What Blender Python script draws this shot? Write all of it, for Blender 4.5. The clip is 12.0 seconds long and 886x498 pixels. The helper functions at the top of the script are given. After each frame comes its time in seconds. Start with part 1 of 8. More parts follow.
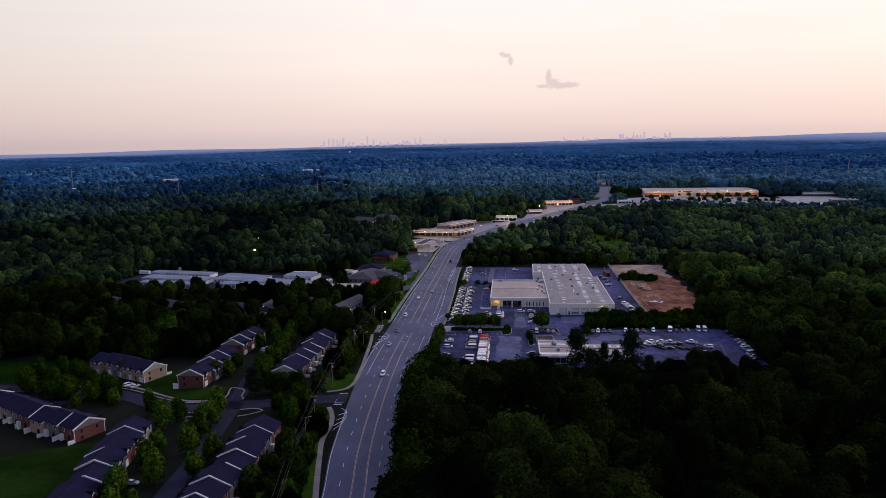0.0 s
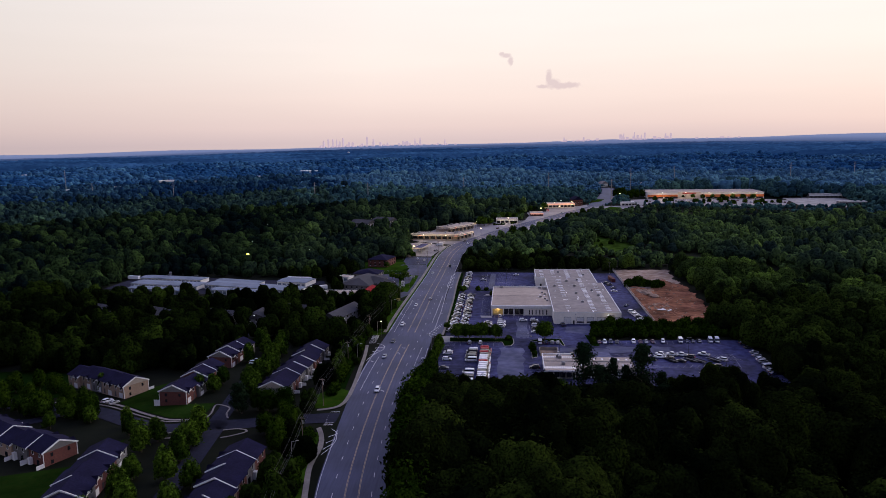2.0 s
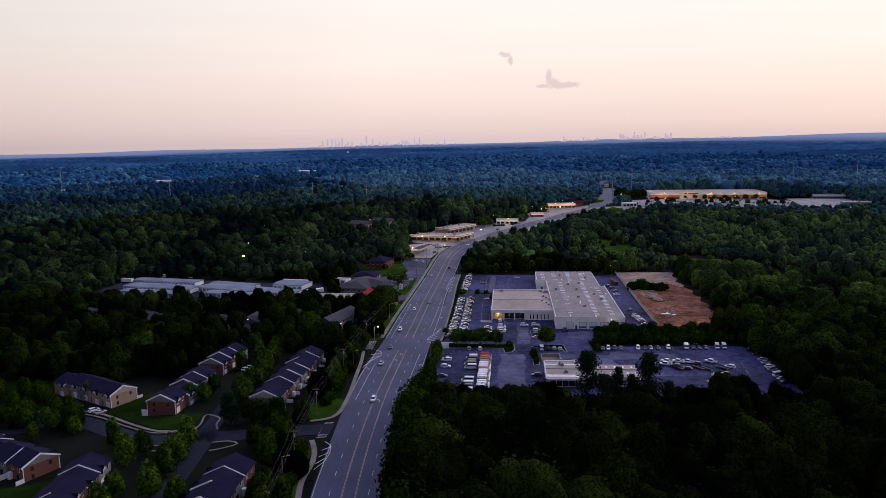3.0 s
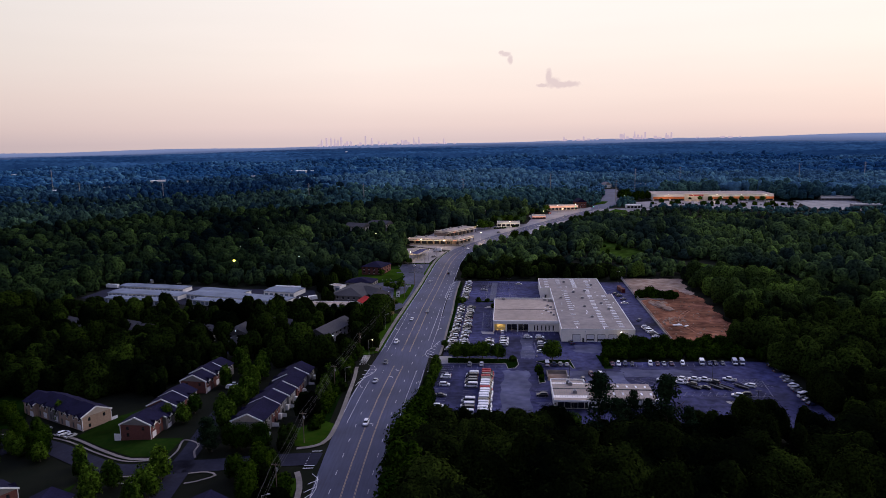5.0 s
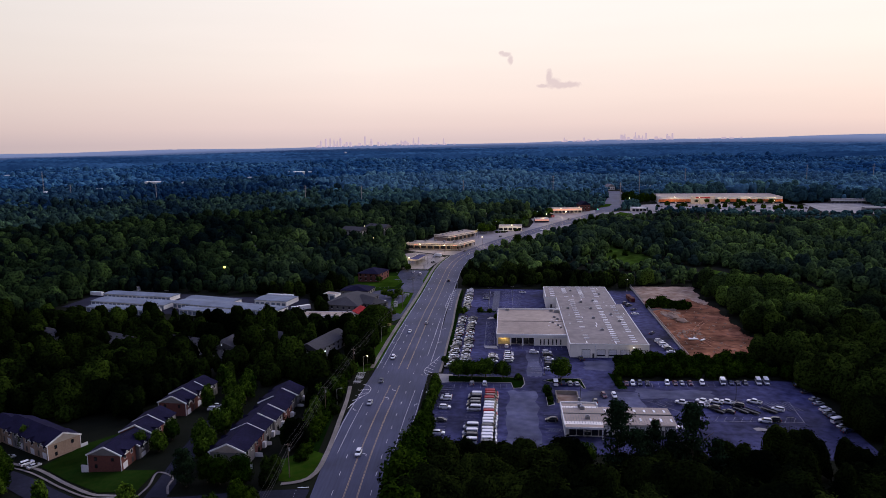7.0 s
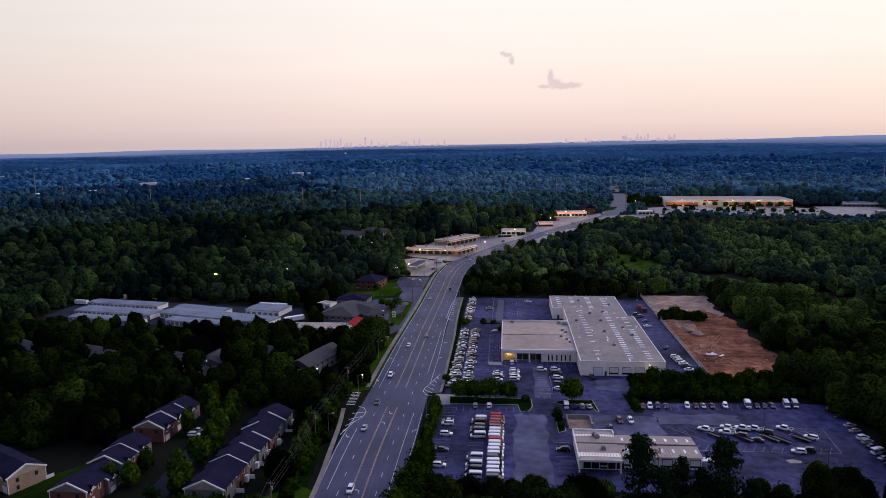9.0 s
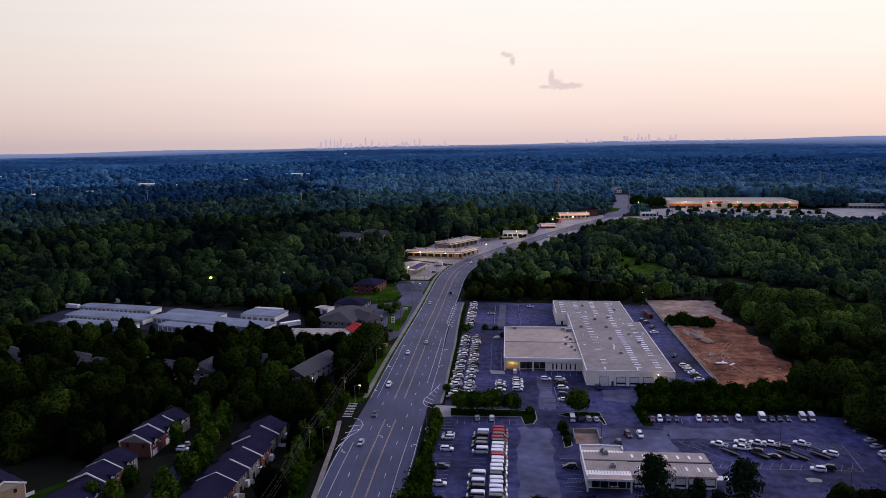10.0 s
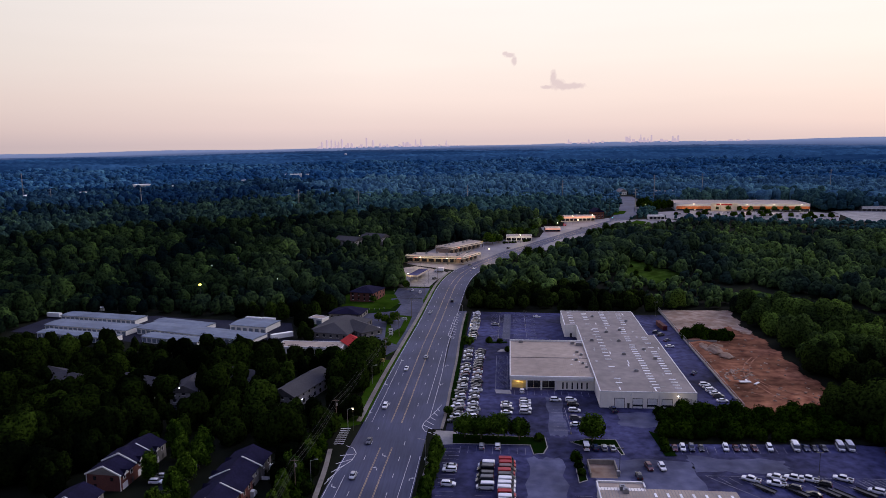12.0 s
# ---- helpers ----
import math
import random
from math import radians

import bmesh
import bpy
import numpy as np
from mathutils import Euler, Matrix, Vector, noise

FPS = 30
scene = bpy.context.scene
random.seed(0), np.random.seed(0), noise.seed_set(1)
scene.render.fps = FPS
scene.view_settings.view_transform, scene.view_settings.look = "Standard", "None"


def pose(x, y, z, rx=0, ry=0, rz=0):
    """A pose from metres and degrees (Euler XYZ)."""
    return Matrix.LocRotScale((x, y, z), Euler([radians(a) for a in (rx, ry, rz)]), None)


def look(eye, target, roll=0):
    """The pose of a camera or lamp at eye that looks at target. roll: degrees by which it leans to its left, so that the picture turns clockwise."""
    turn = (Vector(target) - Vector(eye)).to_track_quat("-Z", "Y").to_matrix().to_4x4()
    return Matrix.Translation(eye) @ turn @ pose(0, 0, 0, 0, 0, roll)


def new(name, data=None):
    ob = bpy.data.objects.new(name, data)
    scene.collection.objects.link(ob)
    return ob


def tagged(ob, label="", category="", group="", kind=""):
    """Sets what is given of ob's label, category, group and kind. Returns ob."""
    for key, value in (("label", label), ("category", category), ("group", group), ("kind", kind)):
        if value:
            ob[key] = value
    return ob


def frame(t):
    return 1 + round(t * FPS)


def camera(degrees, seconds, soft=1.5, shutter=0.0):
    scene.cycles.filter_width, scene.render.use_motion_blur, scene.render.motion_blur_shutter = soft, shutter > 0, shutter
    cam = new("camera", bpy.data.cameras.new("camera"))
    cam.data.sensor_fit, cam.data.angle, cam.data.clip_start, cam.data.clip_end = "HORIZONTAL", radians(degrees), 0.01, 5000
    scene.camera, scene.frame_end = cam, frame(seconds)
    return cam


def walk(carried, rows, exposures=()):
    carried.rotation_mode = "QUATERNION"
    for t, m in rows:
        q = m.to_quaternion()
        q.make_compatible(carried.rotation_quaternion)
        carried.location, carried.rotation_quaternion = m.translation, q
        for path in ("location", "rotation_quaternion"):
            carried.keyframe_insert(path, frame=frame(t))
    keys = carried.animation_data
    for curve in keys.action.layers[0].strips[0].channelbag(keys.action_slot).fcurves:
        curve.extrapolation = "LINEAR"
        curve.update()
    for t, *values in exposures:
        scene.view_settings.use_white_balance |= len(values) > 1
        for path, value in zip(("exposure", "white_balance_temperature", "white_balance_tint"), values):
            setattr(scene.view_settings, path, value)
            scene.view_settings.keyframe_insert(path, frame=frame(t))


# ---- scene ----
cam = camera(64.7, 12.0, soft=0.45)
PATH = [
    (0, (-0.654, 3.412, 102.566), (-0.766, 5.385, 102.259), -1.03),
    (0.5, (-0.848, 7.858, 102.612), (-0.961, 9.831, 102.305), -1.03),
    (1, (-0.956, 12.432, 102.676), (-1.069, 14.405, 102.369), -1.03),
    (1.5, (-0.955, 17.227, 102.76), (-1.067, 19.201, 102.454), -1.03),
    (2, (-0.915, 22.249, 102.846), (-1.027, 24.223, 102.54), -1.03),
    (2.5, (-0.905, 27.486, 102.931), (-1.017, 29.459, 102.625), -1.03),
    (3, (-1.008, 32.912, 103.028), (-1.119, 34.886, 102.721), -1.02),
    (5, (-2.049, 55.597, 103.841), (-2.158, 57.571, 103.532), -0.93),
    (5.5, (-2.413, 61.502, 103.945), (-2.522, 63.475, 103.637), -0.91),
    (6, (-2.818, 67.582, 104.023), (-2.926, 69.555, 103.715), -0.9),
    (6.5, (-3.21, 73.701, 104.079), (-3.318, 75.674, 103.771), -0.89),
    (7, (-3.586, 79.745, 104.138), (-3.694, 81.718, 103.831), -0.88),
    (9, (-5.022, 103.265, 104.589), (-5.132, 105.239, 104.284), -0.82),
    (9.5, (-5.394, 109.193, 104.661), (-5.505, 111.167, 104.356), -0.8),
    (10, (-5.747, 115.223, 104.707), (-5.858, 117.197, 104.403), -0.78),
    (10.5, (-6.079, 121.284, 104.72), (-6.191, 123.258, 104.417), -0.76),
    (11, (-6.441, 127.332, 104.728), (-6.554, 129.305, 104.425), -0.74),
    (11.5, (-6.782, 133.439, 104.753), (-6.896, 135.413, 104.451), -0.72),
    (12, (-7.144, 139.572, 104.784), (-7.258, 141.546, 104.481), -0.7),
]
walk(cam, [(t, look(eye, target, roll)) for t, eye, target, roll in PATH])

# ---- sky and sun: a clear dusk, the sun just down beyond the right-hand horizon ----
world = bpy.data.worlds.new("dusk_sky")
scene.world = world
world.use_nodes = True
wt = world.node_tree
wt.nodes.clear()

coord = wt.nodes.new("ShaderNodeTexCoord")
split = wt.nodes.new("ShaderNodeSeparateXYZ")
wt.links.new(coord.outputs["Generated"], split.inputs[0])
height_ramp = wt.nodes.new("ShaderNodeValToRGB")
SKY_STOPS = [
    (0.0, (0.72, 0.57, 0.575)),
    (0.02, (0.84, 0.66, 0.635)),
    (0.06, (0.96, 0.78, 0.725)),
    (0.11, (1.02, 0.885, 0.815)),
    (0.20, (1.05, 0.965, 0.91)),
    (0.32, (0.96, 0.90, 1.02)),
    (0.60, (0.70, 0.72, 1.24)),
    (1.0, (0.58, 0.62, 1.26)),
]
ramp = height_ramp.color_ramp
ramp.elements[0].position, ramp.elements[0].color = SKY_STOPS[0][0], (*SKY_STOPS[0][1], 1)
ramp.elements[1].position, ramp.elements[1].color = SKY_STOPS[-1][0], (*SKY_STOPS[-1][1], 1)
for at, tone in SKY_STOPS[1:-1]:
    ramp.elements.new(at).color = (*tone, 1)
wt.links.new(split.outputs["Z"], height_ramp.inputs[0])
# away from the sunset the sky is dimmer and greyer
side_ramp = wt.nodes.new("ShaderNodeMapRange")
for slot, value in zip(("From Min", "From Max", "To Min", "To Max"), (-0.75, 0.74, 0.0, 1.0)):
    side_ramp.inputs[slot].default_value = value
sunset = wt.nodes.new("ShaderNodeVectorMath")
sunset.operation = "DOT_PRODUCT"
sunset.inputs[1].default_value = (0.55, 0.835, 0.0)
wt.links.new(coord.outputs["Generated"], sunset.inputs[0])
wt.links.new(sunset.outputs["Value"], side_ramp.inputs["Value"])
side_tone = wt.nodes.new("ShaderNodeMix")
side_tone.data_type = "RGBA"
side_tone.inputs["A"].default_value = (0.30, 0.32, 0.38, 1)
side_tone.inputs["B"].default_value = (1.015, 1.015, 1.03, 1)
wt.links.new(side_ramp.outputs[0], side_tone.inputs["Factor"])
toned = wt.nodes.new("ShaderNodeMix")
toned.data_type, toned.blend_type = "RGBA", "MULTIPLY"
toned.inputs["Factor"].default_value = 1.0
wt.links.new(height_ramp.outputs[0], toned.inputs["A"])
wt.links.new(side_tone.outputs["Result"], toned.inputs["B"])
# thin uneven veil of high haze
veil = wt.nodes.new("ShaderNodeTexNoise")
veil.inputs["Scale"].default_value, veil.inputs["Detail"].default_value = 3.0, 4.0
stretch = wt.nodes.new("ShaderNodeMapping")
stretch.inputs["Scale"].default_value = (1.0, 1.0, 9.0)
wt.links.new(coord.outputs["Generated"], stretch.inputs[0])
wt.links.new(stretch.outputs[0], veil.inputs["Vector"])
veil_range = wt.nodes.new("ShaderNodeMapRange")
veil_range.inputs["To Min"].default_value, veil_range.inputs["To Max"].default_value = 0.965, 1.035
wt.links.new(veil.outputs[0], veil_range.inputs["Value"])
veiled = wt.nodes.new("ShaderNodeVectorMath")
veiled.operation = "SCALE"
wt.links.new(toned.outputs["Result"], veiled.inputs[0])
wt.links.new(veil_range.outputs[0], veiled.inputs["Scale"])
nishita = wt.nodes.new("ShaderNodeTexSky")
nishita.sky_type, nishita.sun_disc = "NISHITA", False
SUN_UP, SUN_TURN = radians(5), radians(62)
nishita.sun_elevation, nishita.sun_rotation = SUN_UP, SUN_TURN
back_a = wt.nodes.new("ShaderNodeBackground")
back_a.inputs["Strength"].default_value = 0.95
back_b = wt.nodes.new("ShaderNodeBackground")
back_b.inputs["Strength"].default_value = 0.015
both = wt.nodes.new("ShaderNodeAddShader")
world_out = wt.nodes.new("ShaderNodeOutputWorld")
wt.links.new(veiled.outputs[0], back_a.inputs[0])
wt.links.new(nishita.outputs[0], back_b.inputs[0])
wt.links.new(back_a.outputs[0], both.inputs[0])
wt.links.new(back_b.outputs[0], both.inputs[1])
wt.links.new(both.outputs[0], world_out.inputs[0])

sun = new("sun", bpy.data.lights.new("sun", "SUN"))
sun.data.energy, sun.data.angle, sun.data.color = 1.4, radians(35), (1.0, 0.90, 0.84)
sun.matrix_world = look((900 * math.sin(SUN_TURN), 900 * math.cos(SUN_TURN), 560), (0, 0, 0))

# ---- materials ----


def material(name, c1, c2=None, scale=1.0, rough=0.8, bump=0.0, metal=0.0, spec=0.3, stain=0.25, stain_scale=0.08, island=0.0, thing=0.0, stretch=(1, 1, 1), coat=0.0):
    """Two noise scales of colour, grain in the relief, optional spread from piece to piece."""
    m = bpy.data.materials.new(name)
    m.use_nodes = True
    nt = m.node_tree
    bsdf = nt.nodes["Principled BSDF"]
    c2 = c2 or tuple(v * 0.7 for v in c1)
    geo = nt.nodes.new("ShaderNodeNewGeometry")
    place = nt.nodes.new("ShaderNodeMapping")
    place.inputs["Scale"].default_value = stretch
    nt.links.new(geo.outputs["Position"], place.inputs[0])
    fine = nt.nodes.new("ShaderNodeTexNoise")
    fine.inputs["Scale"].default_value, fine.inputs["Detail"].default_value = scale, 6
    nt.links.new(place.outputs[0], fine.inputs["Vector"])
    mix = nt.nodes.new("ShaderNodeMix")
    mix.data_type = "RGBA"
    mix.inputs["A"].default_value, mix.inputs["B"].default_value = (*c1, 1), (*c2, 1)
    spread = nt.nodes.new("ShaderNodeMapRange")
    spread.inputs["From Min"].default_value, spread.inputs["From Max"].default_value = 0.32, 0.68
    nt.links.new(fine.outputs[0], spread.inputs["Value"])
    nt.links.new(spread.outputs[0], mix.inputs["Factor"])
    coarse = nt.nodes.new("ShaderNodeTexNoise")
    coarse.inputs["Scale"].default_value, coarse.inputs["Detail"].default_value = stain_scale, 5
    nt.links.new(geo.outputs["Position"], coarse.inputs["Vector"])
    tone = nt.nodes.new("ShaderNodeMapRange")
    tone.inputs["From Min"].default_value, tone.inputs["From Max"].default_value = 0.3, 0.7
    tone.inputs["To Min"].default_value, tone.inputs["To Max"].default_value = 1 - stain, 1 + stain
    nt.links.new(coarse.outputs[0], tone.inputs["Value"])
    last = tone.outputs[0]
    for amount, node, slot in ((island, geo, "Random Per Island"), (thing, None, "Random")):
        if amount:
            source = node or nt.nodes.new("ShaderNodeObjectInfo")
            vary = nt.nodes.new("ShaderNodeMapRange")
            vary.inputs["To Min"].default_value, vary.inputs["To Max"].default_value = 1 - amount, 1 + amount
            nt.links.new(source.outputs[slot], vary.inputs["Value"])
            times = nt.nodes.new("ShaderNodeMath")
            times.operation = "MULTIPLY"
            nt.links.new(last, times.inputs[0])
            nt.links.new(vary.outputs[0], times.inputs[1])
            last = times.outputs[0]
    final = nt.nodes.new("ShaderNodeVectorMath")
    final.operation = "SCALE"
    nt.links.new(mix.outputs["Result"], final.inputs[0])
    nt.links.new(last, final.inputs["Scale"])
    nt.links.new(final.outputs[0], bsdf.inputs["Base Color"])
    bsdf.inputs["Roughness"].default_value, bsdf.inputs["Metallic"].default_value = rough, metal
    bsdf.inputs["Specular IOR Level"].default_value = spec
    bsdf.inputs["Coat Weight"].default_value = coat
    if bump:
        relief = nt.nodes.new("ShaderNodeBump")
        relief.inputs["Strength"].default_value, relief.inputs["Distance"].default_value = bump, 0.4
        nt.links.new(fine.outputs[0], relief.inputs["Height"])
        nt.links.new(relief.outputs[0], bsdf.inputs["Normal"])
    return m


def leaf_material(name, dark, mid, light, patch=0.07, grain=0.9, single=False):
    """Foliage: every tree has a tone of its own, stands differ by a slow noise, leaf masses by a fine one that puts
    shade into the colour of the relief's hollows.
    """
    m = bpy.data.materials.new(name)
    m.use_nodes = True
    nt = m.node_tree
    bsdf = nt.nodes["Principled BSDF"]
    geo = nt.nodes.new("ShaderNodeNewGeometry")

    def mapped(value, *spans):
        n = nt.nodes.new("ShaderNodeMapRange")
        for slot, v in zip(("From Min", "From Max", "To Min", "To Max"), spans):
            n.inputs[slot].default_value = v
        nt.links.new(value, n.inputs["Value"])
        return n.outputs[0]

    def maths(kind, p, q):
        n = nt.nodes.new("ShaderNodeMath")
        n.operation = kind
        nt.links.new(p, n.inputs[0])
        nt.links.new(q, n.inputs[1])
        return n.outputs[0]

    def noise_of(scale, detail):
        n = nt.nodes.new("ShaderNodeTexNoise")
        n.inputs["Scale"].default_value, n.inputs["Detail"].default_value = scale, detail
        nt.links.new(geo.outputs["Position"], n.inputs["Vector"])
        return n.outputs[0]

    def mixed_tone(factor, p, q):
        n = nt.nodes.new("ShaderNodeMix")
        n.data_type = "RGBA"
        nt.links.new(factor, n.inputs["Factor"])
        for slot, v in (("A", p), ("B", q)):
            if isinstance(v, tuple):
                n.inputs[slot].default_value = (*v, 1)
            else:
                nt.links.new(v, n.inputs[slot])
        return n.outputs["Result"]

    if single:
        own = mapped(nt.nodes.new("ShaderNodeObjectInfo").outputs["Random"], 0.0, 1.0, 0.0, 0.75)
    else:
        attr = nt.nodes.new("ShaderNodeAttribute")
        attr.attribute_name = "tree_tone"
        own = attr.outputs["Fac"]
    region = mapped(noise_of(patch, 4), 0.40, 0.66, -0.12, 0.55)
    pale = nt.nodes.new("ShaderNodeClamp")
    nt.links.new(maths("ADD", own, region), pale.inputs[0])
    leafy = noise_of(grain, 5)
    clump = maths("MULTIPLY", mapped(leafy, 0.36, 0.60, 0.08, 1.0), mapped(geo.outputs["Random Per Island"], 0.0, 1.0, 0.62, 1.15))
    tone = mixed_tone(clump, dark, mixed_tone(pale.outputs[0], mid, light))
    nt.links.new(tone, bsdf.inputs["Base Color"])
    relief = nt.nodes.new("ShaderNodeBump")
    relief.inputs["Strength"].default_value, relief.inputs["Distance"].default_value = 0.9, 0.55 / grain
    nt.links.new(leafy, relief.inputs["Height"])
    nt.links.new(relief.outputs[0], bsdf.inputs["Normal"])
    bsdf.inputs["Roughness"].default_value = 0.7
    bsdf.inputs["Specular IOR Level"].default_value = 0.0
    return m


def hazed_canopy_material(name, dark, light, pale):
    """Far treetops: each crown its own tone, slow drifts over the hills, distance haze put into the colour."""
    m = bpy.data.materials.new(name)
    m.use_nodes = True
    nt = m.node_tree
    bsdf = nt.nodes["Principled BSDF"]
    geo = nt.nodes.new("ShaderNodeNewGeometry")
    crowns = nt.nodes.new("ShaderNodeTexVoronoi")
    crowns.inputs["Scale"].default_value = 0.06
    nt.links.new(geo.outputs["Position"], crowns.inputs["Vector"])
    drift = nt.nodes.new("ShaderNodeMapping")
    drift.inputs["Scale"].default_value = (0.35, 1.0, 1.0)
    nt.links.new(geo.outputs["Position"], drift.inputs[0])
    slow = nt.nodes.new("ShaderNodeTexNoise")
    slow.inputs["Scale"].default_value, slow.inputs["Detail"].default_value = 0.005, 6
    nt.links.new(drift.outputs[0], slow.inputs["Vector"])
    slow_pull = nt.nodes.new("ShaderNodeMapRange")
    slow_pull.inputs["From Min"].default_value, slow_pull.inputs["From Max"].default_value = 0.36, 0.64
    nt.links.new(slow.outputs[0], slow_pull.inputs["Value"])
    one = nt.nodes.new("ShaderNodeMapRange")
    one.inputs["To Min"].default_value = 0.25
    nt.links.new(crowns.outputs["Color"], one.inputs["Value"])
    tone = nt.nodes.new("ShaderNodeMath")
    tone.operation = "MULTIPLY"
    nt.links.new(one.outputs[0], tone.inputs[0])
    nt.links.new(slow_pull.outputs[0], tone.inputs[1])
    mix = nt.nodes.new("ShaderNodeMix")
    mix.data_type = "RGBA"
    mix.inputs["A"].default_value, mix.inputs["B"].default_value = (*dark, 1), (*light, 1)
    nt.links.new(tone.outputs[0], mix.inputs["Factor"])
    # distance haze mixed into the base colour from 2700 m outwards
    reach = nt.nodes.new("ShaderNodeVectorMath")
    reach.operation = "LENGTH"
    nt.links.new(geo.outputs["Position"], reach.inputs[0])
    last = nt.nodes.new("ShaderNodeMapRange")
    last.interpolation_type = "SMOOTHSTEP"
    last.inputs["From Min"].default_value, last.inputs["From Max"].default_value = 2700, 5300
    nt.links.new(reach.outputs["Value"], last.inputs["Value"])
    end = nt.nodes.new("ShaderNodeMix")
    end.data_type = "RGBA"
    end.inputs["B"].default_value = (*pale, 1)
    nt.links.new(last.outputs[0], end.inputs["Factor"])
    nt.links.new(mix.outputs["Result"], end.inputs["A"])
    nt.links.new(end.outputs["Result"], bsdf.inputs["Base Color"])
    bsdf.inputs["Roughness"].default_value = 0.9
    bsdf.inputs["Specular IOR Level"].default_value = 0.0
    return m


def glow_material(name, tone, strength):
    m = bpy.data.materials.new(name)
    m.use_nodes = True
    bsdf = m.node_tree.nodes["Principled BSDF"]
    bsdf.inputs["Base Color"].default_value = (*tone, 1)
    bsdf.inputs["Emission Color"].default_value = (*tone, 1)
    bsdf.inputs["Emission Strength"].default_value = strength
    return m


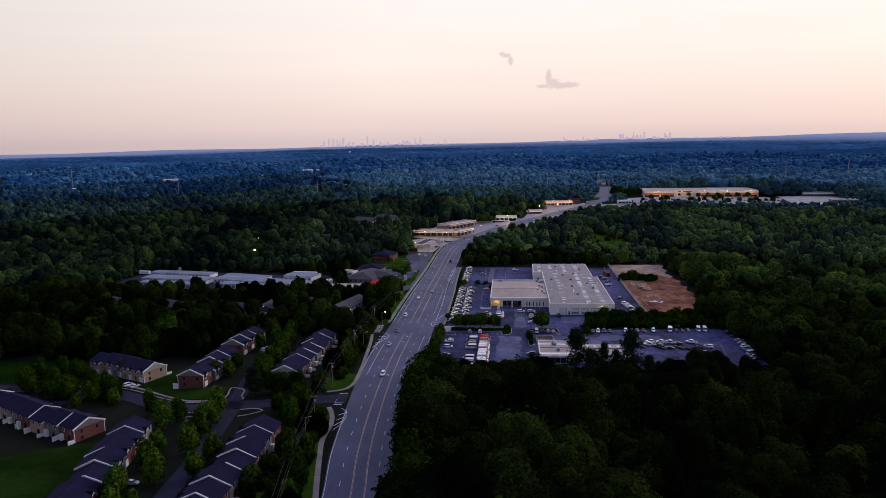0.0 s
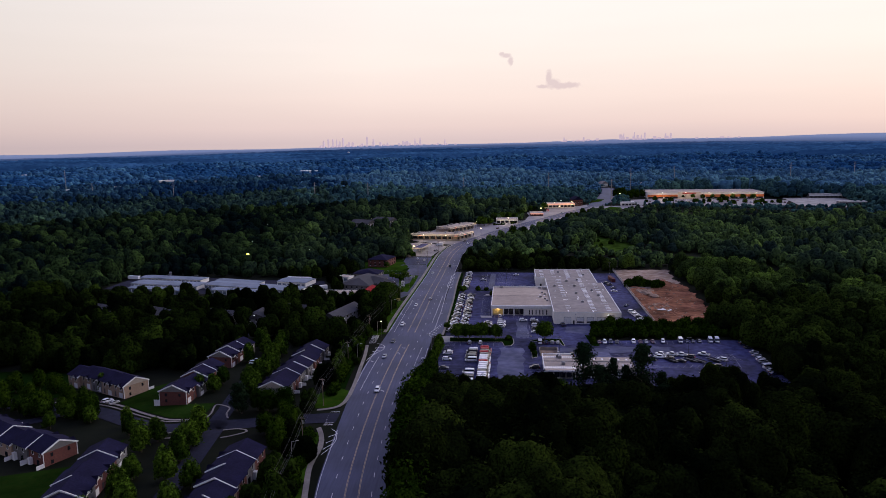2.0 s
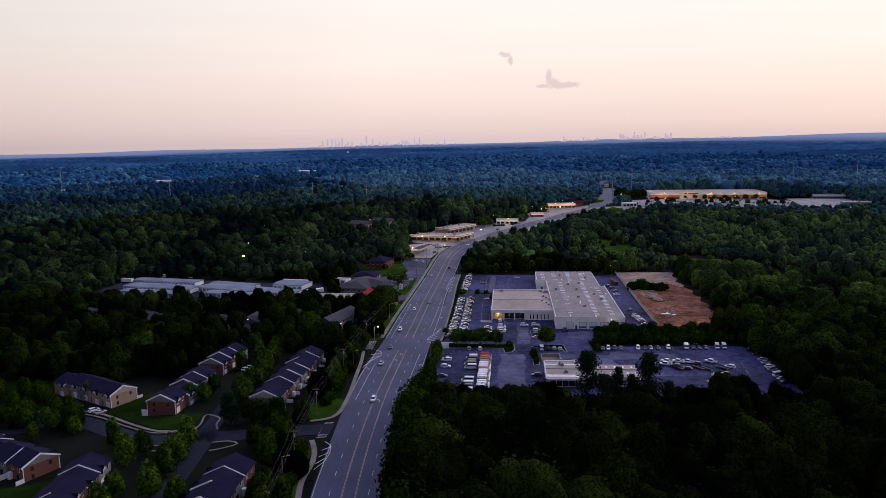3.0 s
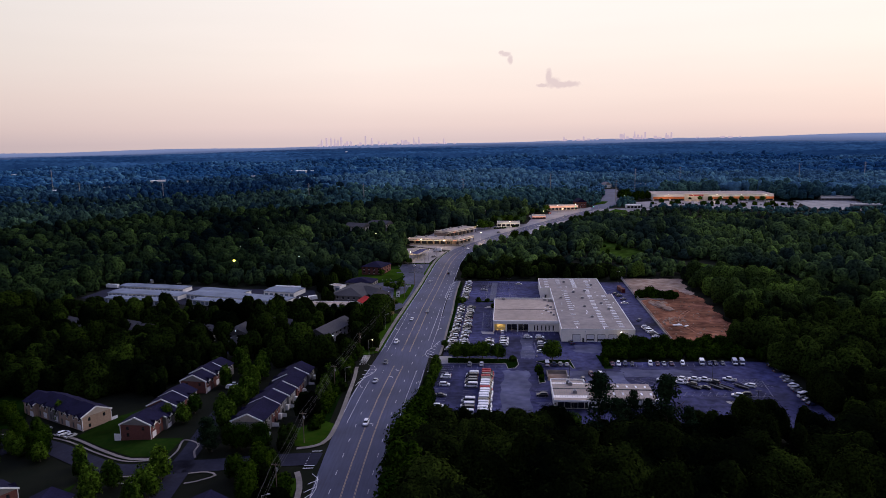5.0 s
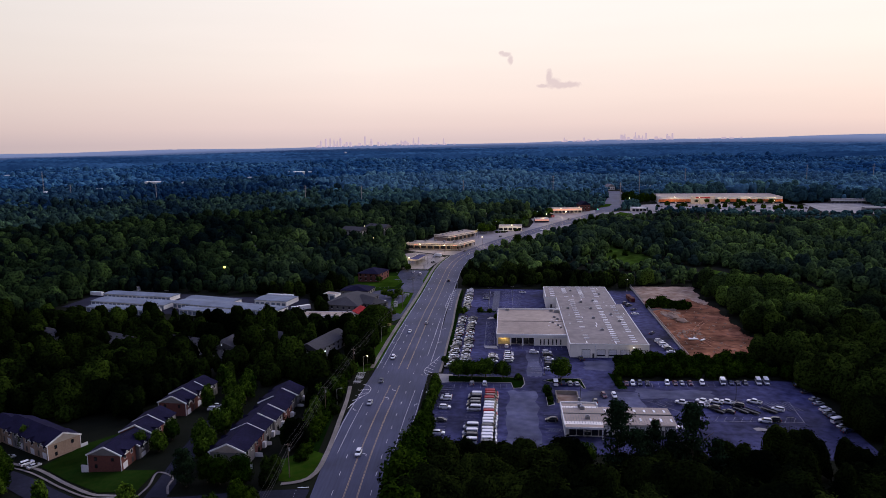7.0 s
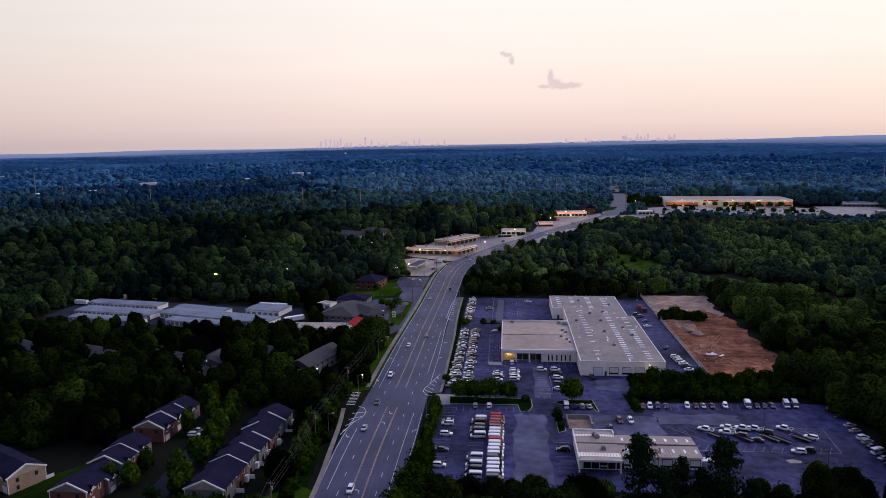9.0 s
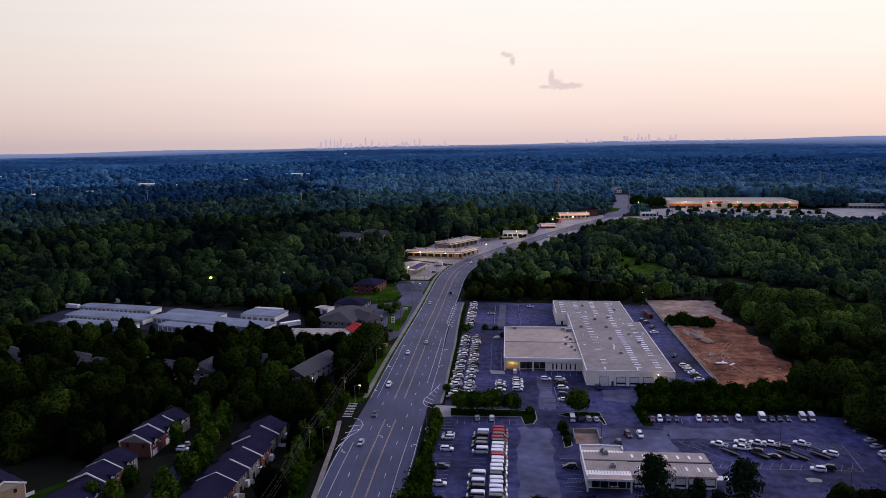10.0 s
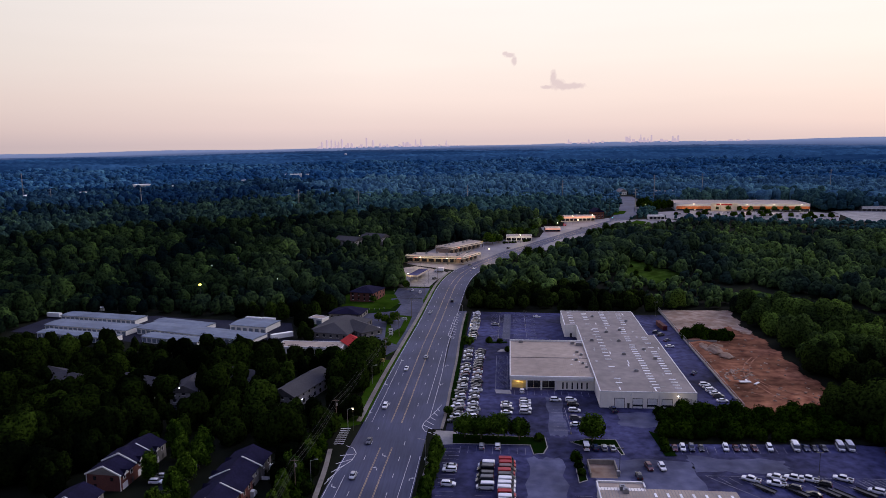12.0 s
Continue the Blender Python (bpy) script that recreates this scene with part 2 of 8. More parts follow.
M = {
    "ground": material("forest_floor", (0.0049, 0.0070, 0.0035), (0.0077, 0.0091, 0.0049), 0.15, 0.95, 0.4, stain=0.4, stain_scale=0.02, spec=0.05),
    "grass": material("mown_grass", (0.017, 0.048, 0.004), (0.030, 0.056, 0.006), 0.5, 0.95, 0.3, stain=0.45, stain_scale=0.05, spec=0.0),
    "asphalt": material("worn_asphalt", (0.0490, 0.0515, 0.1180), (0.0155, 0.0168, 0.0470), 0.3, 0.8, 0.1, stain=0.8, stain_scale=0.03, spec=0.07),
    "road": material("road_asphalt", (0.0500, 0.0560, 0.1000), (0.0350, 0.0395, 0.0730), 0.7, 0.62, 0.1, stain=0.3, stain_scale=0.05, stretch=(2.2, 0.12, 1), spec=0.2),
    "lane_asphalt": material("worn_lane_asphalt", (0.0900, 0.0950, 0.1480), (0.0530, 0.0570, 0.1020), 0.25, 0.8, 0.1, stain=0.5, stain_scale=0.06, spec=0.08),
    # paler asphalt for the yards, brightness of lamplit paving put into the colour
    "yard_asphalt": material("brightened_yard_asphalt", (0.185, 0.168, 0.172), (0.125, 0.115, 0.122), 0.4, 0.6, 0.1, stain=0.35, stain_scale=0.05, spec=0.5),
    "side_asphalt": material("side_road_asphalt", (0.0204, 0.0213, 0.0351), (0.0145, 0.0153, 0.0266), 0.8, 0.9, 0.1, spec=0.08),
    "concrete": material("pale_concrete", (0.30, 0.285, 0.265), (0.23, 0.22, 0.205), 0.6, 0.9, 0.1, stain=0.2, stain_scale=0.1),
    "forecourt": material("stained_forecourt_concrete", (0.27, 0.245, 0.22), (0.20, 0.18, 0.165), 0.5, 0.85, 0.1, stain=0.3, stain_scale=0.09),
    "dark_trim": material("dark_brown_fascia_paint", (0.055, 0.036, 0.030), (0.040, 0.028, 0.024), 0.8, 0.7, stain=0.15),
    "clay_track": material("packed_clay", (0.30, 0.155, 0.098), (0.19, 0.085, 0.052), 0.5, 0.95, 0.5, stain=0.4, stain_scale=0.3, spec=0.05),
    "shop_asphalt": material("weathered_shop_asphalt", (0.068, 0.072, 0.105), (0.044, 0.047, 0.072), 0.4, 0.8, 0.1, stain=0.4, stain_scale=0.06, spec=0.12),
    "walk": material("worn_sidewalk", (0.21, 0.185, 0.16), (0.14, 0.125, 0.11), 0.8, 0.9, 0.1, stain=0.25, stain_scale=0.1),
    # lighter east copy of the outer leaves: light put into the colour
    "east_outer_leaf": leaf_material("lightened_outer_woodland", (0.0036, 0.0076, 0.0066), (0.0170, 0.0320, 0.0245), (0.1250, 0.2050, 0.0450), 0.022, grain=0.55),
    "white_line": material("white_road_paint", (0.62, 0.62, 0.62), (0.42, 0.42, 0.42), 2.5, 0.7, stain=0.2),
    "faded_line": material("faded_stall_paint", (0.26, 0.26, 0.29), (0.13, 0.13, 0.16), 1.2, 0.8, stain=0.5, stain_scale=0.15),
    # mown grass in a darker copy, some shade put into the colour
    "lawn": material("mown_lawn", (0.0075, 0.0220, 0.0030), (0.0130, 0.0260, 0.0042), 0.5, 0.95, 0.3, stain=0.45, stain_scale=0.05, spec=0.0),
    "pale_siding": material("pale_lap_siding", (0.22, 0.21, 0.225), (0.175, 0.17, 0.18), 0.7, 0.8, 0.03, stain=0.12, thing=0.15),
    "yellow_line": material("yellow_road_paint", (0.42, 0.31, 0.17), (0.30, 0.23, 0.14), 2.5, 0.7, stain=0.2),
    "dirt": material("red_clay", (0.275, 0.122, 0.066), (0.100, 0.037, 0.021), 0.22, 0.95, 1.0, stain=0.65, stain_scale=0.045, spec=0.05),
    "pale_dirt": material("pale_gravel", (0.33, 0.26, 0.20), (0.20, 0.125, 0.085), 0.22, 0.95, 0.6, stain=0.35, stain_scale=0.07, spec=0.1),
    "white_wall": material("cream_painted_block", (0.8362, 0.7910, 0.7040), (0.7458, 0.7006, 0.6270), 0.5, 0.8, 0.05, stain=0.12),
    "white_trim": material("white_trim_paint", (0.70, 0.69, 0.67), (0.60, 0.59, 0.58), 1.0, 0.6, stain=0.1),
    "grey_roof": material("grey_membrane_roof", (0.2444, 0.2130, 0.1932), (0.1851, 0.1620, 0.1490), 0.35, 0.8, 0.05, stain=0.2, stain_scale=0.07),
    "tan_roof": material("tan_gravel_roof", (0.3811, 0.3119, 0.2479), (0.2987, 0.2475, 0.2001), 0.4, 0.9, 0.08, stain=0.16, stain_scale=0.09),
    "metal_roof": material("ribbed_grey_metal", (0.27, 0.26, 0.25), (0.22, 0.215, 0.21), 0.5, 0.55, 0.03, metal=0.2, stain=0.18),
    "blue_metal": material("pale_blue_metal_roof", (0.155, 0.185, 0.235), (0.120, 0.148, 0.190), 0.3, 0.7, 0.03, stain=0.2, spec=0.25),
    "gable_siding": material("cream_gable_siding", (0.40, 0.34, 0.28), (0.32, 0.27, 0.225), 0.7, 0.8, 0.03, stain=0.1, thing=0.15),
    "skylight": material("milky_skylight", (0.78, 0.78, 0.78), (0.66, 0.66, 0.66), 1.0, 0.4),
    "shingle": material("dark_blue_grey_shingles", (0.0135, 0.0125, 0.034), (0.008, 0.0075, 0.021), 1.6, 0.95, 0.15, stain=0.25, stain_scale=0.2, spec=0.05),
    "grey_shingle": material("grey_shingles", (0.048, 0.046, 0.050), (0.035, 0.034, 0.038), 1.4, 0.9, 0.15, stain=0.2),
    "brick": material("red_brick", (0.14, 0.050, 0.038), (0.095, 0.036, 0.030), 2.2, 0.9, 0.1, stain=0.2, thing=0.12),
    "tan_brick": material("tan_brick", (0.33, 0.235, 0.165), (0.26, 0.18, 0.13), 2.0, 0.9, 0.1, stain=0.2, thing=0.12),
    "siding": material("grey_siding", (0.1560, 0.1456, 0.1430), (0.1248, 0.1196, 0.1170), 0.7, 0.8, 0.03, stain=0.1, thing=0.2),
    "red_roof": material("red_metal_roof", (0.50, 0.030, 0.026), (0.40, 0.024, 0.022), 0.6, 0.7, 0.02, spec=0.1),
    "orange": material("orange_painted_wall", (0.8050, 0.2254, 0.0572), (0.6612, 0.1851, 0.0572), 0.3, 0.8),
    "dark_glass": material("dark_window_glass", (0.018, 0.02, 0.024), (0.013, 0.015, 0.02), 1.0, 0.08, spec=0.6),
    "rubber": material("black_rubber", (0.018, 0.018, 0.018), None, 3.0, 0.8),
    "steel": material("galvanised_steel", (0.30, 0.30, 0.31), (0.24, 0.24, 0.25), 3.0, 0.45, metal=0.7),
    "dark_metal": material("dark_painted_metal", (0.04, 0.04, 0.042), None, 3.0, 0.5),
    "wood_pole": material("weathered_pole_timber", (0.14, 0.10, 0.075), (0.10, 0.075, 0.055), 2.0, 0.9),
    "bark": material("grey_brown_bark", (0.09, 0.07, 0.052), (0.06, 0.045, 0.035), 2.0, 0.95, 0.3),
    "wire": material("black_cable", (0.05, 0.05, 0.055), None, 1.0, 0.6),
    "tan_wall": material("tan_stucco", (0.7320, 0.6100, 0.4800), (0.6344, 0.5368, 0.4320), 0.4, 0.85, stain=0.12),
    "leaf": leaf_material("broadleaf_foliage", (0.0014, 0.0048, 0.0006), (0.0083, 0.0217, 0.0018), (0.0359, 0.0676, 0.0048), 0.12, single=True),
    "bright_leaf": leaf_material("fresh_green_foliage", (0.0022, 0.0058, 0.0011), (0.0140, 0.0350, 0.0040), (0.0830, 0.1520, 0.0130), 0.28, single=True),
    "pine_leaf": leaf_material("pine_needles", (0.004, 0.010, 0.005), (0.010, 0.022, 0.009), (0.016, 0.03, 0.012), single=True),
    # copies darker near and west, lighter at the bend: shade put into the colour
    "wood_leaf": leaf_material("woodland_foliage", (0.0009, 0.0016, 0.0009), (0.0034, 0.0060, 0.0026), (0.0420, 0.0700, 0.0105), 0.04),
    "near_wood_leaf": leaf_material("darkened_near_foliage", (0.0006, 0.0011, 0.0006), (0.0025, 0.0042, 0.0017), (0.0235, 0.0370, 0.0060), 0.045, grain=1.5),
    "dark_wood_leaf": leaf_material("darkened_west_foliage", (0.0006, 0.0011, 0.0006), (0.0017, 0.0031, 0.0012), (0.0250, 0.0450, 0.0062), 0.03),
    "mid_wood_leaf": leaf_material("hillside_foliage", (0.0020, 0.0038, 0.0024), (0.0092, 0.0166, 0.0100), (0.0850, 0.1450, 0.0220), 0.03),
    # darkest copy of the mown grass: shade put into the colour
    "dim_grass": material("shade_toned_grass", (0.0031, 0.0125, 0.0016), (0.0062, 0.0140, 0.0023), 0.5, 0.95, 0.3, stain=0.45, stain_scale=0.05, spec=0.0),
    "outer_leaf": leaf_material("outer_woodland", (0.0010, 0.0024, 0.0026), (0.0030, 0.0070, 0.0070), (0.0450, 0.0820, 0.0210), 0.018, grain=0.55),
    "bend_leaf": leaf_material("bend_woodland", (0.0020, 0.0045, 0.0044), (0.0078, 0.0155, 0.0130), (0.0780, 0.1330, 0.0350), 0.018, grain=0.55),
    # slope, hill and far leaves: blue distance haze put into the base colours
    "slope_leaf": leaf_material("hazed_slope_woodland", (0.0085, 0.0250, 0.0340), (0.0230, 0.0580, 0.0690), (0.0780, 0.1600, 0.1120), 0.012, grain=0.35),
    "slope_west_leaf": leaf_material("hazed_west_slope", (0.0024, 0.0072, 0.0110), (0.0094, 0.0230, 0.0320), (0.0640, 0.1220, 0.0640), 0.012, grain=0.35),
    "far_west_leaf": leaf_material("hazed_west_woodland", (0.0026, 0.0115, 0.0300), (0.0095, 0.0330, 0.0740), (0.0500, 0.1180, 0.1350), 0.009, grain=0.22),
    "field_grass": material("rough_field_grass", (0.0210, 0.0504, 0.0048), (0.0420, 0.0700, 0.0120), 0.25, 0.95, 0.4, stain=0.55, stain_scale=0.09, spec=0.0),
    "hill_leaf": leaf_material("hazed_hill_woodland", (0.0070, 0.0330, 0.0880), (0.0190, 0.0760, 0.1650), (0.0780, 0.1950, 0.2800), 0.006, grain=0.15),
    "far_leaf": leaf_material("hazed_distant_woodland", (0.0240, 0.0640, 0.1120), (0.0450, 0.1120, 0.1750), (0.1150, 0.2400, 0.2550), 0.009, grain=0.22),
    "canopy": hazed_canopy_material("hazed_distant_canopy", (0.0120, 0.0420, 0.0960), (0.0420, 0.1220, 0.2300), (0.27, 0.34, 0.43)),
    "warm_glow": glow_material("warm_lamp", (1.0, 0.78, 0.42), 5.0),
    "white_glow": glow_material("cool_lamp", (0.95, 0.97, 1.0), 6.0),
    "green_glow": glow_material("green_signal", (0.1, 1.0, 0.45), 4.0),
    "lit_sign": glow_material("lit_shop_sign", (1.0, 0.42, 0.28), 0.55),
    # yellow sign paint; on the showroom entry it puts lamplight into the wall colour
    "yellow_wall": material("yellow_paint_and_lamp_tone", (0.62, 0.46, 0.18), (0.52, 0.39, 0.16), 0.5, 0.8),
}
PAINT = {
    "white": material("white_car_paint", (0.74, 0.74, 0.75), (0.70, 0.70, 0.71), 1.0, 0.3, stain=0.04, coat=0.5),
    "silver": material("silver_car_paint", (0.40, 0.41, 0.42), (0.37, 0.38, 0.39), 1.0, 0.32, metal=0.4, stain=0.04, coat=0.5),
    "black": material("black_car_paint", (0.012, 0.012, 0.014), None, 1.0, 0.25, stain=0.04, coat=0.5),
    "grey": material("dark_grey_car_paint", (0.07, 0.072, 0.078), None, 1.0, 0.3, metal=0.2, stain=0.04, coat=0.5),
    "red": material("red_car_paint", (0.38, 0.006, 0.012), None, 1.0, 0.4, stain=0.04, coat=0.1),
    "maroon": material("maroon_car_paint", (0.09, 0.012, 0.015), None, 1.0, 0.3, stain=0.04, coat=0.5),
    "navy": material("navy_car_paint", (0.015, 0.025, 0.07), None, 1.0, 0.3, stain=0.04, coat=0.5),
}
HEADLIGHT = material("clear_headlight_lens", (0.55, 0.56, 0.58), None, 1.0, 0.15)
TAILLIGHT = material("red_tail_lens", (0.30, 0.01, 0.01), None, 1.0, 0.2)

# ---- mesh helpers ----


def finish(name, bm, mat, parent=None, label="", smooth=False):
    me = bpy.data.meshes.new(name)
    bmesh.ops.recalc_face_normals(bm, faces=bm.faces[:])
    bm.to_mesh(me)
    bm.free()
    for one in mat if isinstance(mat, (list, tuple)) else (mat,):
        me.materials.append(one)
    if smooth:
        for p in me.polygons:
            p.use_smooth = True
    ob = new(name, me)
    if parent:
        ob.parent = parent
    if label:
        tagged(ob, label)
    return ob


part = finish


def shared(name, me, parent, m=None, label=""):
    """Another object on a mesh that exists already."""
    ob = new(name, me)
    ob.parent = parent
    if m is not None:
        ob.matrix_basis = m
    if label:
        tagged(ob, label)
    return ob


def empty(name, m, label, category, group="", kind=""):
    ob = new(name)
    ob.matrix_basis = m
    return tagged(ob, label, category, group, kind)


def box(bm, x0, x1, y0, y1, z0, z1, turn=None, mi=0):
    vs = [bm.verts.new(p) for p in ((x0, y0, z0), (x1, y0, z0), (x1, y1, z0), (x0, y1, z0), (x0, y0, z1), (x1, y0, z1), (x1, y1, z1), (x0, y1, z1))]
    if turn is not None:
        for v in vs:
            v.co = turn @ v.co
    for q in ((0, 3, 2, 1), (4, 5, 6, 7), (0, 1, 5, 4), (1, 2, 6, 5), (2, 3, 7, 6), (3, 0, 4, 7)):
        bm.faces.new([vs[i] for i in q]).material_index = mi
    return vs


def boxes(*rows):
    bm = bmesh.new()
    for row in rows:
        box(bm, *row)
    return bm


def prism(bm, poly, z0, z1, mi=0):
    """An upright block over a polygon."""
    lo = [bm.verts.new((x, y, z0)) for x, y in poly]
    hi = [bm.verts.new((x, y, z1)) for x, y in poly]
    n = len(poly)
    bm.faces.new(hi).material_index = mi
    bm.faces.new(lo[::-1]).material_index = mi
    for i in range(n):
        bm.faces.new((lo[i], lo[(i + 1) % n], hi[(i + 1) % n], hi[i])).material_index = mi


def tube(bm, a, b, r0, r1, sides=6):
    """A tapered round bar from a to b."""
    a, b = Vector(a), Vector(b)
    turn = (b - a).to_track_quat("Z", "Y").to_matrix()
    rings = []
    for end, r in ((a, r0), (b, r1)):
        rings.append([bm.verts.new(end + turn @ Vector((r * math.cos(k * math.tau / sides), r * math.sin(k * math.tau / sides), 0))) for k in range(sides)])
    for k in range(sides):
        bm.faces.new((rings[0][k], rings[0][(k + 1) % sides], rings[1][(k + 1) % sides], rings[1][k]))
    bm.faces.new(rings[0][::-1])
    bm.faces.new(rings[1])


def loft(bm, rings):
    made = [[bm.verts.new(p) for p in ring] for ring in rings]
    n = len(rings[0])
    for a, b in zip(made, made[1:]):
        for k in range(n):
            bm.faces.new((a[k], a[(k + 1) % n], b[(k + 1) % n], b[k]))
    bm.faces.new(made[0][::-1])
    bm.faces.new(made[-1])


# ---- the lie of the land ----


def ease(a, b, x):
    u = np.clip((np.asarray(x, float) - a) / (b - a), 0, 1)
    return u * u * (3 - 2 * u)


def lie(x, y):
    """Height of the ground: level by the road, falling to the west, rising to the north; the far rise and tilt are
    shaped to fit the camera's horizon.
    """
    x, y = np.asarray(x, float), np.asarray(y, float)
    rise = (np.clip(y, 600, 960) - 600) * 0.05 + np.clip(y - 960, 0, None) * 0.0148
    tilt = 0.0073 * np.clip(x, -3600, 3600) * ease(960, 4650, y)
    west = -np.minimum(8.0, np.clip(-60 - x, 0, None) * 0.062) * (1 - 0.55 * ease(400, 520, y)) * (1 - ease(600, 900, y))
    return rise + tilt + west


def gz(x, y):
    return float(lie(x, y))


LOT = pose(0, 400, 0, 0, 0, -2.2)


def lot(u, v, z=0.0):
    """A place of the dealer's site, in metres along and away from the front, in the world."""
    return LOT @ Vector((u, v, z))


def lots(points):
    return [tuple(lot(u, v)[:2]) for u, v in points]


def inside(px, py, poly):
    hit = np.zeros(px.shape, bool)
    for (xa, ya), (xb, yb) in zip(poly, poly[1:] + poly[:1]):
        if ya != yb:
            hit ^= ((ya > py) != (yb > py)) & (px < (xb - xa) * (py - ya) / (yb - ya) + xa)
    return hit


def near_line(px, py, line, reach):
    close = np.zeros(px.shape, bool)
    for (xa, ya), (xb, yb) in zip(line, line[1:]):
        dx, dy = xb - xa, yb - ya
        k = np.clip(((px - xa) * dx + (py - ya) * dy) / (dx * dx + dy * dy), 0, 1)
        close |= np.hypot(px - xa - k * dx, py - ya - k * dy) < reach
    return close


def smooth_line(points, step=4.0):
    """Catmull-Rom through the points, about one point every step metres."""
    p = [np.array(q, float) for q in points]
    p = [2 * p[0] - p[1]] + p + [2 * p[-1] - p[-2]]
    out = []
    for a, b, c, d in zip(p, p[1:], p[2:], p[3:]):
        n = max(2, int(np.hypot(*(c - b)[:2]) / step))
        for k in range(n):
            u = k / n
            out.append(0.5 * (2 * b + (c - a) * u + (2 * a - 5 * b + 4 * c - d) * u * u + (3 * b - a - 3 * c + d) * u**3))
    out.append(p[-2])
    return np.array(out)


def offset_line(line, d):
    """The line moved d metres to its right."""
    line = np.asarray(line)[:, :2]
    way = np.gradient(line, axis=0)
    way /= np.linalg.norm(way, axis=1)[:, None]
    return line + np.stack([way[:, 1], -way[:, 0]], 1) * np.broadcast_to(np.asarray(d, float), (len(line),))[:, None]


def ribbon(left, right, z, thick=0.0):
    """A strip between two lines, laid on the ground z metres up; with a thickness it has upright sides."""
    bm = bmesh.new()
    rows = []
    for a, b in zip(left, right):
        za, zb = gz(*a) + z, gz(*b) + z
        row = [bm.verts.new((a[0], a[1], za)), bm.verts.new((b[0], b[1], zb))]
        if thick:
            row += [bm.verts.new((b[0], b[1], zb - thick)), bm.verts.new((a[0], a[1], za - thick))]
        rows.append(row)
    n = len(rows[0])
    for a, b in zip(rows, rows[1:]):
        for k in range(n if thick else 1):
            bm.faces.new((a[k], a[(k + 1) % n], b[(k + 1) % n], b[k]))
    return bm


# ---- ground: one sheet out to the horizon ----
def axis(parts):
    return np.unique(np.concatenate([np.arange(a, b, s) for a, b, s in parts]))


gx = axis([(-4900, -1400, 250), (-1400, -400, 50), (-400, 260, 12), (260, 1400, 50), (1400, 4901, 250)])
gy = axis([(-4900, -200, 250), (-200, 100, 30), (100, 600, 12), (600, 960, 12), (960, 2000, 40), (2000, 4951, 150)])
GX, GY = np.meshgrid(gx, gy)
GZ = lie(GX, GY) - 0.12
idx = np.arange(GX.size).reshape(GX.shape)
quads = np.stack([idx[:-1, :-1], idx[:-1, 1:], idx[1:, 1:], idx[1:, :-1]], -1).reshape(-1, 4)


def np_mesh(name, verts, faces, mat):
    me = bpy.data.meshes.new(name)
    verts, faces = np.asarray(verts, np.float32), np.asarray(faces, np.int32)
    me.vertices.add(len(verts))
    me.vertices.foreach_set("co", verts.ravel())
    me.loops.add(faces.size)
    me.loops.foreach_set("vertex_index", faces.ravel())
    me.polygons.add(len(faces))
    me.polygons.foreach_set("loop_start", np.arange(len(faces), dtype=np.int32) * faces.shape[1])
    me.update(calc_edges=True)
    me.materials.append(mat)
    return me


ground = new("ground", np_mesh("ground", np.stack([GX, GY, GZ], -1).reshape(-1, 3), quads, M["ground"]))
tagged(ground, "dark leaf-littered rolling ground between woods and roads", "ground", kind="structure")

# ---- the main road: five lanes with turn lanes, bending away to the north-east ----
ROAD = smooth_line([
    (-31.5, 110, 10.5), (-34.5, 150, 10.5), (-37.8, 192, 10.5), (-40.8, 222, 11.2), (-42.4, 255, 11.6), (-43.0, 290, 12.6), (-42.8, 315, 13.3),
    (-42.2, 338, 13.6), (-40.2, 385, 12.6), (-38.2, 440, 12.4), (-36.5, 492, 11.3), (-33.9, 545, 10.9), (-31.6, 600, 10.8), (-28.5, 640, 10.6),
    (-22.5, 672, 10.4), (-11, 702, 10.2), (3, 728, 10.2), (22, 758, 10.2), (47, 795, 10.2), (78, 838, 10.2), (110, 882, 10.2), (140, 922, 10.5),
    (162, 972, 12.5), (182, 1050, 13), (199, 1135, 11), (205, 1190, 9),
], 5.0)
ROADC, HALF = ROAD[:, :2], ROAD[:, 2]
road = finish("road", ribbon(offset_line(ROADC, -HALF), offset_line(ROADC, HALF), 0.0), M["road"])
tagged(road, "worn grey asphalt road of five lanes with faded paint", "road", kind="structure")


def stretch_of(line, y0, y1):
    return line[(line[:, 1] >= y0) & (line[:, 1] <= y1)]


def painted(name, d, wide, mat, y0=110, y1=940):
    lane = offset_line(ROADC, d)
    lane = stretch_of(lane, y0, y1)
    part(name, ribbon(offset_line(lane, -wide / 2), offset_line(lane, wide / 2), 0.012), mat, road)


for name, d, wide, mat, y0, y1 in (
    ("yellow_line", -2.15, 0.16, "yellow_line", 110, 372), ("yellow_line", -1.85, 0.12, "yellow_line", 110, 372),
    ("yellow_line", 2.15, 0.16, "yellow_line", 110, 372), ("yellow_line", 1.85, 0.12, "yellow_line", 110, 372),
    ("yellow_line", -2.15, 0.16, "yellow_line", 386, 930), ("yellow_line", -1.85, 0.12, "yellow_line", 386, 930),
    ("yellow_line", 2.15, 0.16, "yellow_line", 386, 930), ("yellow_line", 1.85, 0.12, "yellow_line", 386, 930),
    ("turn_lane_line", -9.55, 0.15, "white_line", 300, 350), ("turn_lane_line", -9.4, 0.15, "white_line", 388, 470),
    ("turn_lane_line", 9.45, 0.15, "white_line", 290, 366), ("turn_lane_line", 9.3, 0.15, "white_line", 408, 482),
):
    painted(name, d, wide, M[mat], y0, y1)
